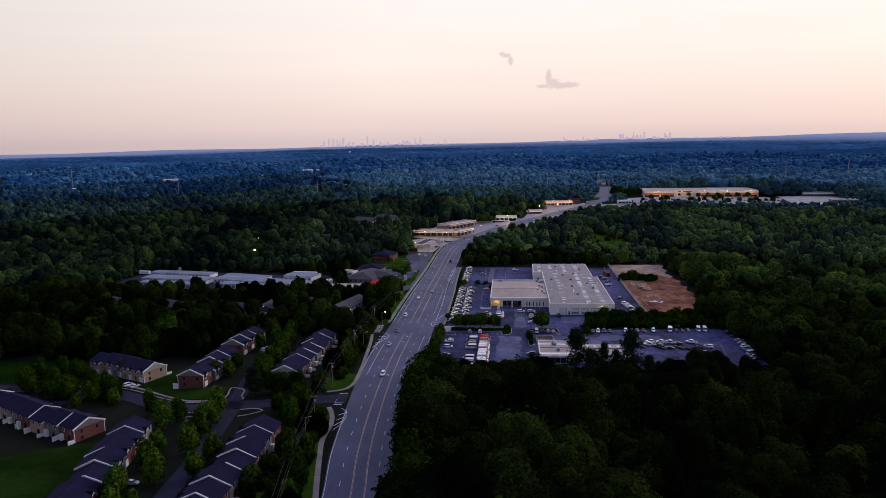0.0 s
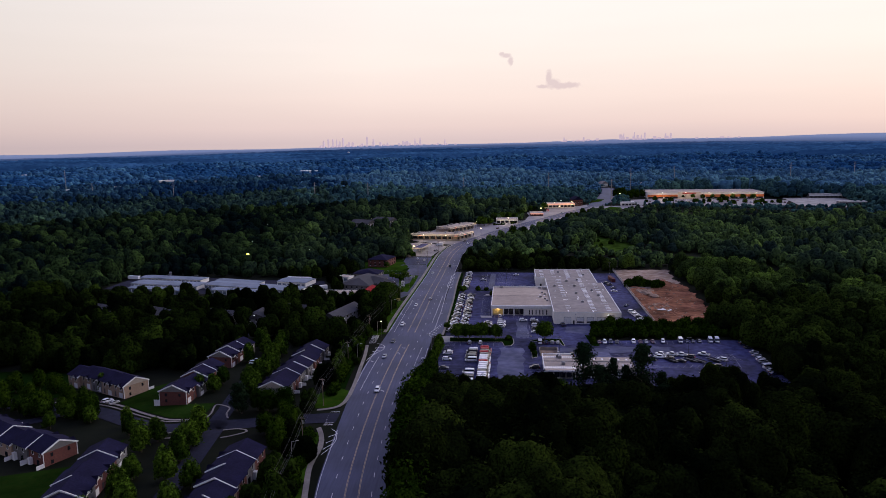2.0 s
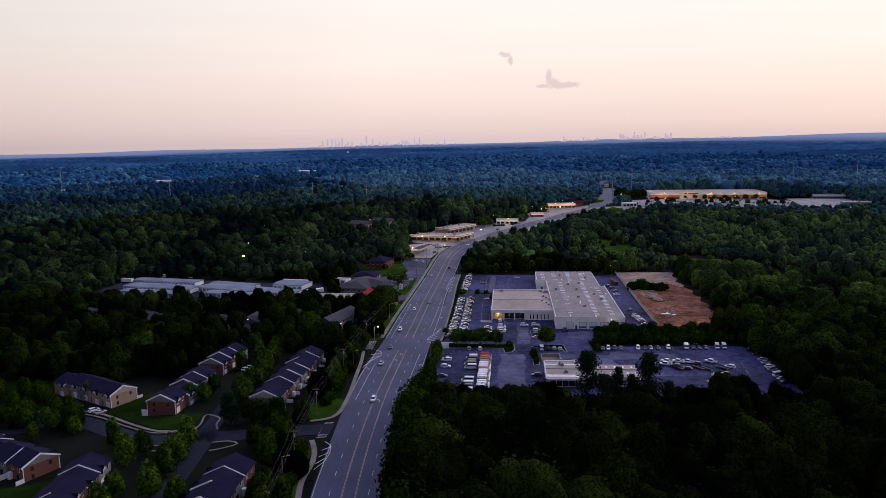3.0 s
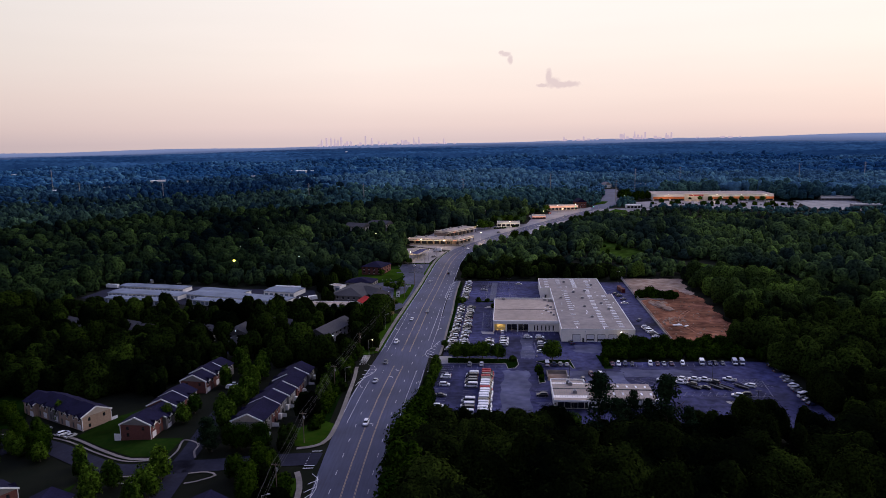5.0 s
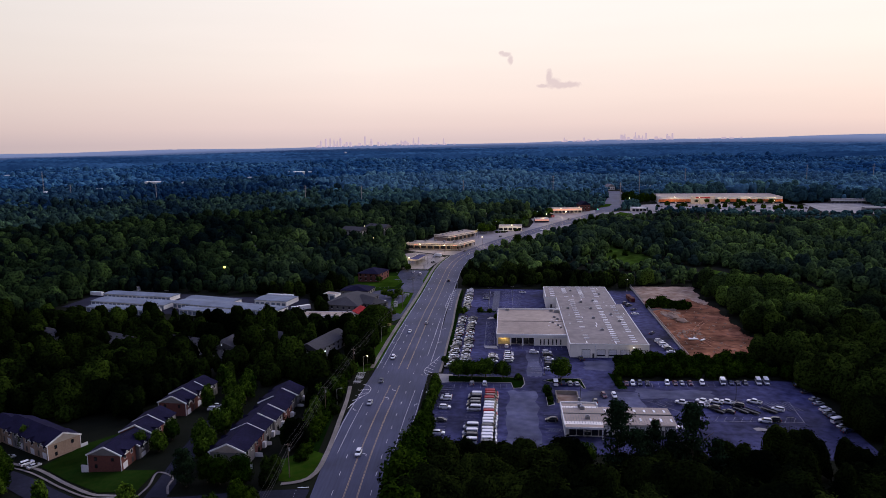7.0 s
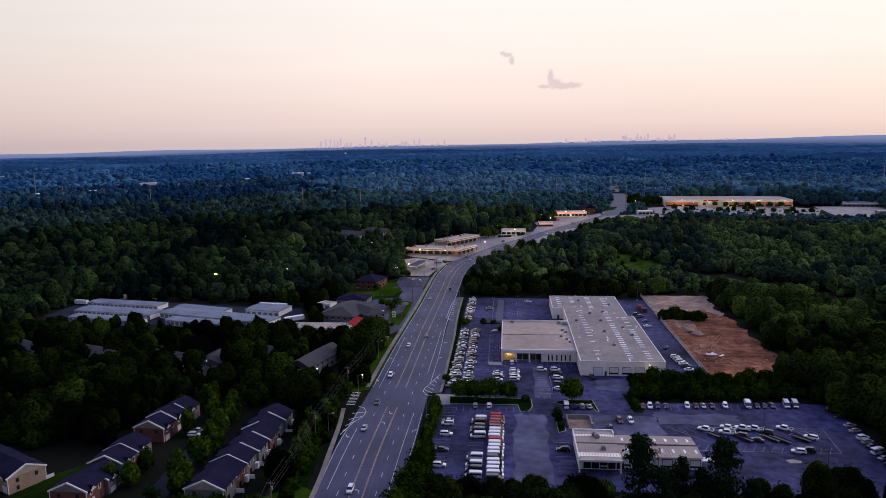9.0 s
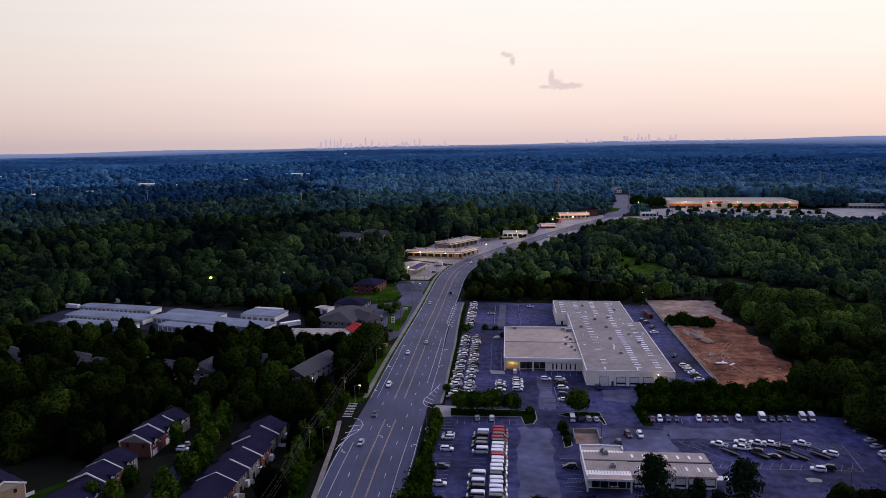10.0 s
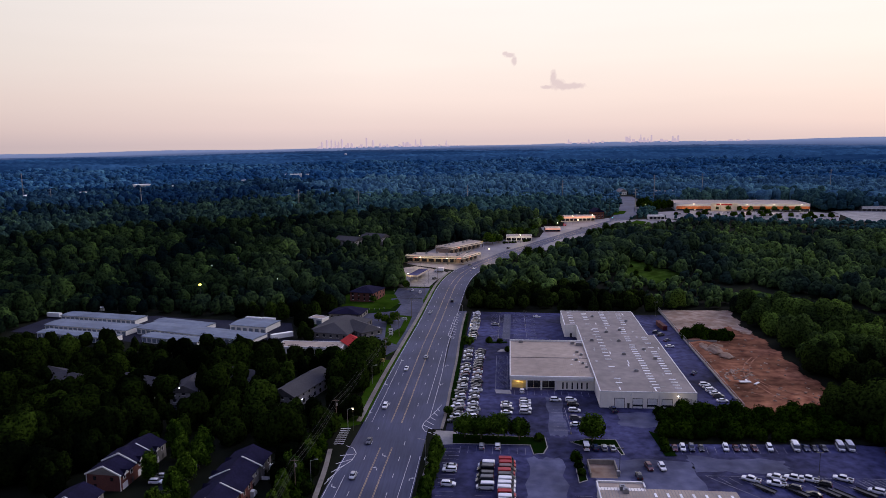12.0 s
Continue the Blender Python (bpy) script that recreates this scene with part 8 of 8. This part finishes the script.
# ---- poles, lamps, wires ----
def lamp_post(x, y, high=9.0, turn=0.0, lit=False, heads=2):
    m = at_ground(x, y, turn)
    post = empty("lamp_post", m, "dark steel car park lamp post with flat heads", "lamp post", "lamp posts")
    bm = bmesh.new()
    tube(bm, (0, 0, 0), (0, 0, high), 0.11, 0.07, 8)
    part("pole", bm, M["dark_metal"], post)
    bm = bmesh.new()
    tube(bm, (0, 0, 0), (0, 0, 0.8), 0.32, 0.3, 10)
    part("base", bm, M["concrete"], post)
    for s in (-1, 1)[:heads]:
        head = part("lamp_head", boxes((min(s * 0.2, s * 1.1), max(s * 0.2, s * 1.1), -0.28, 0.28, high - 0.05, high + 0.12)), M["dark_metal"], post)
        part("lens", boxes((min(s * 0.3, s * 1.0), max(s * 0.3, s * 1.0), -0.2, 0.2, high - 0.08, high - 0.05)), M["white_glow"] if lit else M["skylight"], head)


for u, v, lit in ((37.8, -47.5, False), (98.6, -46.6, False), (105.1, -82.7, False), (34.8, -98, False), (-3.0, 128, False), (11.8, 132, False), (-3.2, 104, False), (90, 158, True), (25, -18, False)):
    p = lot(u, v)
    lamp_post(p.x, p.y, 8.5, -2, lit)
for x, y in ((-70, 622), (-47, 642), (-36, 700), (-6, 762), (12, 806), (60, 872), (100, 918), (250, 955), (300, 948), (350, 940)):
    lamp_post(x, y, 9.5, 20, True)


def utility_pole(x, y, high=11.5, arms=1):
    pole = empty("utility_pole", at_ground(x, y, -3), "weathered timber utility pole with a crossarm", "utility pole", "utility poles")
    bm = bmesh.new()
    tube(bm, (0, 0, -0.5), (0, 0, high), 0.17, 0.11, 8)
    part("shaft", bm, M["wood_pole"], pole)
    part("crossarm", boxes((-1.25, 1.25, -0.07, 0.07, high - 0.75, high - 0.6)), M["wood_pole"], pole)
    bm = bmesh.new()
    tube(bm, (0.32, 0, high - 2.6), (0.32, 0, high - 1.6), 0.24, 0.24, 10)
    part("transformer", bm, M["steel"], pole)
    for dx in (-1.1, -0.4, 0.4, 1.1):
        bm = bmesh.new()
        tube(bm, (dx, 0, high - 0.6), (dx, 0, high - 0.42), 0.06, 0.05, 6)
        part("insulator", bm, M["steel"], pole)


POLES = [(-54, 160), (-59.5, 205), (-62.6, 245), (-64.4, 284), (-64.0, 335), (-61.6, 384), (-58.0, 422), (-54.6, 466), (-53.0, 508), (-50.6, 552), (-46.8, 600), (-40.5, 645)]
for x, y in POLES:
    utility_pole(x, y)


def wire(a, b, sag, r=0.03, name="power_line"):
    a, b = Vector(a), Vector(b)
    curve = bpy.data.curves.new(name, "CURVE")
    curve.dimensions, curve.bevel_depth, curve.bevel_resolution = "3D", r, 0
    spline = curve.splines.new("POLY")
    spline.points.add(12)
    for k, p in enumerate(spline.points):
        u = k / 12
        q = a.lerp(b, u)
        p.co = (q.x, q.y, q.z - sag * 4 * u * (1 - u), 1)
    curve.materials.append(M["wire"])
    tagged(new(name, curve), "sagging black overhead cable between poles", "cable", "overhead cables")


for (xa, ya), (xb, yb) in zip(POLES, POLES[1:]):
    for dx, dz, sag in ((-1.1, 11.1, 0.9), (0.4, 11.1, 0.9), (1.1, 11.1, 0.9), (0.0, 8.2, 1.1)):
        wire((xa + dx, ya, gz(xa, ya) + dz), (xb + dx, yb, gz(xb, yb) + dz), sag, 0.035)


def street_lamp(x, y, reach=-2.0, lit=True):
    lamp = empty("street_lamp", at_ground(x, y), "curved-arm street lamp beside the road", "street lamp", "street lamps")
    bm = bmesh.new()
    tube(bm, (0, 0, 0), (0, 0, 8.2), 0.1, 0.07, 8)
    tube(bm, (0, 0, 8.2), (reach, 0, 8.7), 0.06, 0.05, 6)
    part("pole", bm, M["steel"], lamp)
    head = part("lamp_head", boxes((reach - 0.5, reach + 0.4, -0.18, 0.18, 8.62, 8.8)), M["steel"], lamp)
    part("lens", boxes((reach - 0.4, reach + 0.2, -0.14, 0.14, 8.57, 8.62)), M["warm_glow"] if lit else M["skylight"], head)


for x, y, lit in ((-57.0, 382, True), (-60.5, 340, False), (-62.8, 232, False), (-55.8, 432, False), (-26.2, 356, False), (-19.6, 548, False)):
    street_lamp(x, y, 2.0 if x < -40 else -2.0, lit)


def glow_ball(x, y, z, mat, name="yard_lamp", r=0.35, label="lit lamp on a thin pole among trees"):
    post = empty(name, at_ground(x, y), label, "lamp", "yard lamps")
    bm = bmesh.new()
    tube(bm, (0, 0, 0), (0, 0, z), 0.08, 0.06, 6)
    part("pole", bm, M["dark_metal"], post)
    bm = bmesh.new()
    bmesh.ops.create_icosphere(bm, subdivisions=2, radius=r, matrix=Matrix.Translation((0, 0, z)) @ Matrix.Diagonal((1, 1, 0.7, 1)))
    part("globe", bm, mat, post)


YELLOW = glow_material("sodium_lamp", (1.0, 0.85, 0.10), 6.0)
glow_ball(-196, 588, 16, YELLOW, r=1.0)
for x, y, z, warm in ((-77.5, 396, 7.5, 0), (-134.5, 414, 8.5, 0), (-165, 400, 8, 0), (-100, 700, 14, 1), (-120, 770, 13, 1), (-225, 740, 14, 0), (-214, 655, 14, 0), (-150, 610, 14, 0)):
    glow_ball(x, y, z, M["warm_glow"] if warm else M["white_glow"], r=0.26)


def lit_pole(x, y, z, power):
    """A lit lamp on a pole that throws warm light on the fronts round it."""
    glow_ball(x, y, z, M["warm_glow"], r=0.55 if y > 600 else 0.3, label="lit lamp on a tall pole by the shops")
    light = new("pole_light", bpy.data.lights.new("pole_light", "POINT"))
    light.data.energy, light.data.color, light.data.shadow_soft_size = power, (1.0, 0.74, 0.46), 0.5
    light.location = (x, y, gz(x, y) + z - 1.2)


# the store's even row and several others are added to brighten dim fronts
for x, y, z, power in ((69, 855, 9, 3000), (90, 898, 9, 3500), (112, 906, 9, 3000), (187, 987, 9, 3000), (-58, 698, 7.5, 4500), (-36, 693, 7.5, 4500), (-2, 728, 8, 3500), (-62, 640, 8, 1300), (28, 792, 8, 3500),
                       (245, 990, 9, 2300), (275, 986, 9, 2300), (305, 983, 9, 2300), (335, 980, 9, 2300), (365, 977, 9, 2300), (-55.0, 382, 8.3, 500)):
    lit_pole(x, y, z, power)
for x, y in ((118, 905), (140, 908), (128, 936)):
    sig = empty("traffic_signal", at_ground(x, y), "traffic signal on a mast at the crossing", "traffic signal", "traffic signals")
    bm = bmesh.new()
    tube(bm, (0, 0, 0), (0, 0, 7), 0.15, 0.1, 8)
    tube(bm, (0, 0, 6.6), (-8, 0, 6.9), 0.1, 0.07, 6)
    part("mast", bm, M["steel"], sig)
    box_ob = part("signal_box", boxes((-6.3, -5.7, -0.3, 0.3, 5.6, 6.8)), M["dark_metal"], sig)
    part("lens", boxes((-6.3, -5.7, -0.4, -0.3, 5.65, 6.1)), M["green_glow"], box_ob)


def sign_board(x, y, wide, high, up, panel, label, bars=M["dark_metal"]):
    s = empty("roadside_sign", at_ground(x, y, -4), label, "sign", "roadside signs")
    for dx in (-wide * 0.35, wide * 0.35):
        part("post", boxes((dx - 0.08, dx + 0.08, -0.08, 0.08, 0, up)), M["steel"], s)
    board = part("panel", boxes((-wide / 2, wide / 2, -0.15, 0.15, up, up + high)), panel, s)
    for k in range(2):
        part("lettering", boxes((-wide * 0.36, wide * (0.30 - 0.15 * k), -0.17, -0.15, up + high * (0.58 - 0.36 * k), up + high * (0.76 - 0.36 * k))), bars, board)


sign_board(-55.6, 457, 3.4, 1.5, 2.2, M["yellow_wall"], "yellow roadside sign board on two posts")
sign_board(-57.6, 509, 2.2, 3.6, 0.8, M["white_trim"], "tall white shop sign by the road")
sign_board(-53.6, 540, 3.0, 1.2, 1.2, M["white_trim"], "low white sign board on the lawn")
sign_board(78, 870, 3, 2.4, 3, M["red_roof"], "red and white roadside sign on posts", M["white_trim"])
sign_board(96, 900, 1.6, 1.0, 4, M["warm_glow"], "lit yellow roadside sign on posts")
sign_board(46, 838, 2.4, 2, 3.4, M["white_trim"], "small white roadside sign on two posts")

# tall steel line masts far off
for x, y, h in ((-592, 1057, 30), (-463, 1050, 30), (-236, 999, 30), (-156, 971, 30), (-27, 1049, 30), (101, 1097, 32), (306, 1160, 36), (509, 1213, 36), (230, 1125, 36), (178, 1000, 28), (620, 1230, 36)):
    mast = empty("line_mast", at_ground(x, y), "tall slender steel power line mast above the woods", "line mast", "line masts")
    bm = bmesh.new()
    tube(bm, (0, 0, 0), (0, 0, h), 0.7, 0.35, 8)
    part("shaft", bm, M["steel"], mast)
    for z in (h - 2, h - 5.5, h - 9):
        part("arm", boxes((-2.6, 2.6, -0.15, 0.15, z, z + 0.3)), M["steel"], mast)
mast = empty("radio_mast", at_ground(-655, 1093), "thin lattice radio mast above the woods", "radio mast")
bm = bmesh.new()
for a in range(3):
    p = Vector((math.cos(a * 2.1) * 0.8, math.sin(a * 2.1) * 0.8, 0))
    tube(bm, p, p * 0.5 + Vector((0, 0, 48)), 0.16, 0.14, 5)
part("leg", bm, M["steel"], mast)
for z in range(4, 48, 4):
    part("brace", boxes((-0.7, 0.7, -0.5, 0.5, z, z + 0.25)), M["steel"], mast)

# ---- skyline: towers on the horizon, haze put into their colour and a mauve glow ----
HAZE = bpy.data.materials.new("haze_glow")
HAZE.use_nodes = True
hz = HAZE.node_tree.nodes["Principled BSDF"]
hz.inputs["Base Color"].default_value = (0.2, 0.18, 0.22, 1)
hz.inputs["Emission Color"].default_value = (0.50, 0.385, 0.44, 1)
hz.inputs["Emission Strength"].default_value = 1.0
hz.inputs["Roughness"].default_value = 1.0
rng = random.Random(8)
TOWERS = [(-1039, 110, 26), (-1007, 121, 22), (-977, 124, 24), (-952, 115, 20), (-931, 108, 24), (-910, 128, 26), (-845, 100, 34), (-750, 133, 24), (-708, 117, 30), (-662, 95, 30), (-615, 94, 40), (-512, 103, 24), (-486, 101, 40), (-434, 114, 22), (-400, 119, 26), (-238, 107, 22), (535, 106, 26), (660, 104, 24), (916, 120, 26), (983, 132, 20), (1004, 112, 30), (1028, 110, 22), (1049, 128, 18), (1181, 120, 34), (1214, 122, 26)]
for x, top, wide in TOWERS:
    wide *= 0.42
    tower = empty("skyline_tower", pose(x, 4640, 60, 0, 0, rng.uniform(-20, 20)), "tower on the far skyline, mauve haze put into its glow", "tower", "skyline towers")
    h = top - 60 + 4
    setback = rng.choice((0.0, 0.12, 0.25))
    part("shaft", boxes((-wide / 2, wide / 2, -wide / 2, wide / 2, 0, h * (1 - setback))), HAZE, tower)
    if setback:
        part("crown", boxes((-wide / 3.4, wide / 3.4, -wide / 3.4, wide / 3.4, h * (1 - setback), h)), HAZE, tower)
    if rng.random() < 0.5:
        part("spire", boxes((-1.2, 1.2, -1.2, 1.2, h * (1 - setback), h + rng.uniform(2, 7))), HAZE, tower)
for base, spread, n, hi in ((-960, 130, 16, 22), (-660, 150, 18, 18), (-450, 110, 14, 20), (-260, 90, 8, 12), (620, 140, 12, 12), (1000, 150, 22, 26), (1190, 60, 8, 20), (1500, 150, 8, 10)):
    for k in range(n):
        x = base + rng.gauss(0, 0.55) * spread
        w = rng.uniform(8, 20)
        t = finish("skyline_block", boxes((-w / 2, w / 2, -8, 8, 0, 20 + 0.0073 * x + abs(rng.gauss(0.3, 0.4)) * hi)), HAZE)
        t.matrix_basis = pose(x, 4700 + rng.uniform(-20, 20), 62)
        tagged(t, "low block on the far skyline, haze put into its glow", "building", "skyline blocks")

# ---- two small mauve clouds far behind ----
def cloud(name, x, z, wide, high, puffs, seed):
    """A flat backdrop of drifting vapour with a ragged see-through edge."""
    m = bpy.data.materials.new(name + "_vapour")
    m.use_nodes = True
    nt = m.node_tree
    nt.nodes.clear()
    out = nt.nodes.new("ShaderNodeOutputMaterial")
    mix = nt.nodes.new("ShaderNodeMixShader")
    clear = nt.nodes.new("ShaderNodeBsdfTransparent")
    # emission: the cloud's dusk light is put into its own glow
    glow = nt.nodes.new("ShaderNodeEmission")
    glow.inputs[0].default_value = (0.66, 0.52, 0.55, 1)
    geo = nt.nodes.new("ShaderNodeTexCoord")
    ragged = nt.nodes.new("ShaderNodeTexNoise")
    ragged.inputs["Scale"].default_value, ragged.inputs["Detail"].default_value = 0.03, 6
    nt.links.new(geo.outputs["Object"], ragged.inputs["Vector"])
    total = None
    for px, pz, rx, rz in puffs:
        shift = nt.nodes.new("ShaderNodeMapping")
        shift.inputs["Location"].default_value = (-px / rx, 0, -pz / rz)
        shift.inputs["Scale"].default_value = (1 / rx, 0, 1 / rz)
        nt.links.new(geo.outputs["Object"], shift.inputs[0])
        length = nt.nodes.new("ShaderNodeVectorMath")
        length.operation = "LENGTH"
        nt.links.new(shift.outputs[0], length.inputs[0])
        fade = nt.nodes.new("ShaderNodeMapRange")
        fade.inputs["From Min"].default_value, fade.inputs["From Max"].default_value = 1.25, 0.2
        nt.links.new(length.outputs["Value"], fade.inputs["Value"])
        if total is None:
            total = fade.outputs[0]
        else:
            most = nt.nodes.new("ShaderNodeMath")
            most.operation = "MAXIMUM"
            nt.links.new(total, most.inputs[0])
            nt.links.new(fade.outputs[0], most.inputs[1])
            total = most.outputs[0]
    add = nt.nodes.new("ShaderNodeMath")
    add.operation = "ADD"
    nt.links.new(total, add.inputs[0])
    nt.links.new(ragged.outputs[0], add.inputs[1])
    cut = nt.nodes.new("ShaderNodeMapRange")
    cut.inputs["From Min"].default_value, cut.inputs["From Max"].default_value = 0.78, 1.25
    cut.inputs["To Max"].default_value = 0.6
    nt.links.new(add.outputs[0], cut.inputs["Value"])
    none = nt.nodes.new("ShaderNodeMath")
    none.operation = "MULTIPLY"
    gate = nt.nodes.new("ShaderNodeMath")
    gate.operation = "GREATER_THAN"
    gate.inputs[1].default_value = 0.02
    nt.links.new(total, gate.inputs[0])
    nt.links.new(cut.outputs[0], none.inputs[0])
    nt.links.new(gate.outputs[0], none.inputs[1])
    nt.links.new(none.outputs[0], mix.inputs[0])
    nt.links.new(clear.outputs[0], mix.inputs[1])
    nt.links.new(glow.outputs[0], mix.inputs[2])
    nt.links.new(mix.outputs[0], out.inputs[0])
    bm = bmesh.new()
    bm.faces.new([bm.verts.new(p) for p in ((-wide, 0, -high), (wide, 0, -high), (wide, 0, high), (-wide, 0, high))])
    ob = finish(name, bm, m)
    ob.matrix_basis = pose(x, 4800, z)
    ob.visible_shadow = False
    tagged(ob, "small mauve cloud low in the dusk sky", "cloud", kind="structure")


cloud("backdrop_cloud", 530, 470, 230, 150, [(0, -22, 150, 26), (-80, 40, 26, 60), (-50, 0, 60, 36), (60, -18, 90, 24), (-120, -24, 50, 16)], 1)
cloud("backdrop_cloud", 180, 625, 110, 110, [(-14, 26, 46, 22), (18, -8, 22, 42), (-40, 36, 24, 18)], 2)

# lamps on the dealer's fronts
for u, v, z, power in ((7, 28.2, 3.5, 120), (18, 28.2, 3.5, 90), (68.6, 6.0, 5.0, 70)):
    light = new("front_light", bpy.data.lights.new("front_light", "POINT"))
    light.data.energy, light.data.color, light.data.shadow_soft_size = power, (1.0, 0.78, 0.50), 0.3
    light.location = lot(u, v, z)
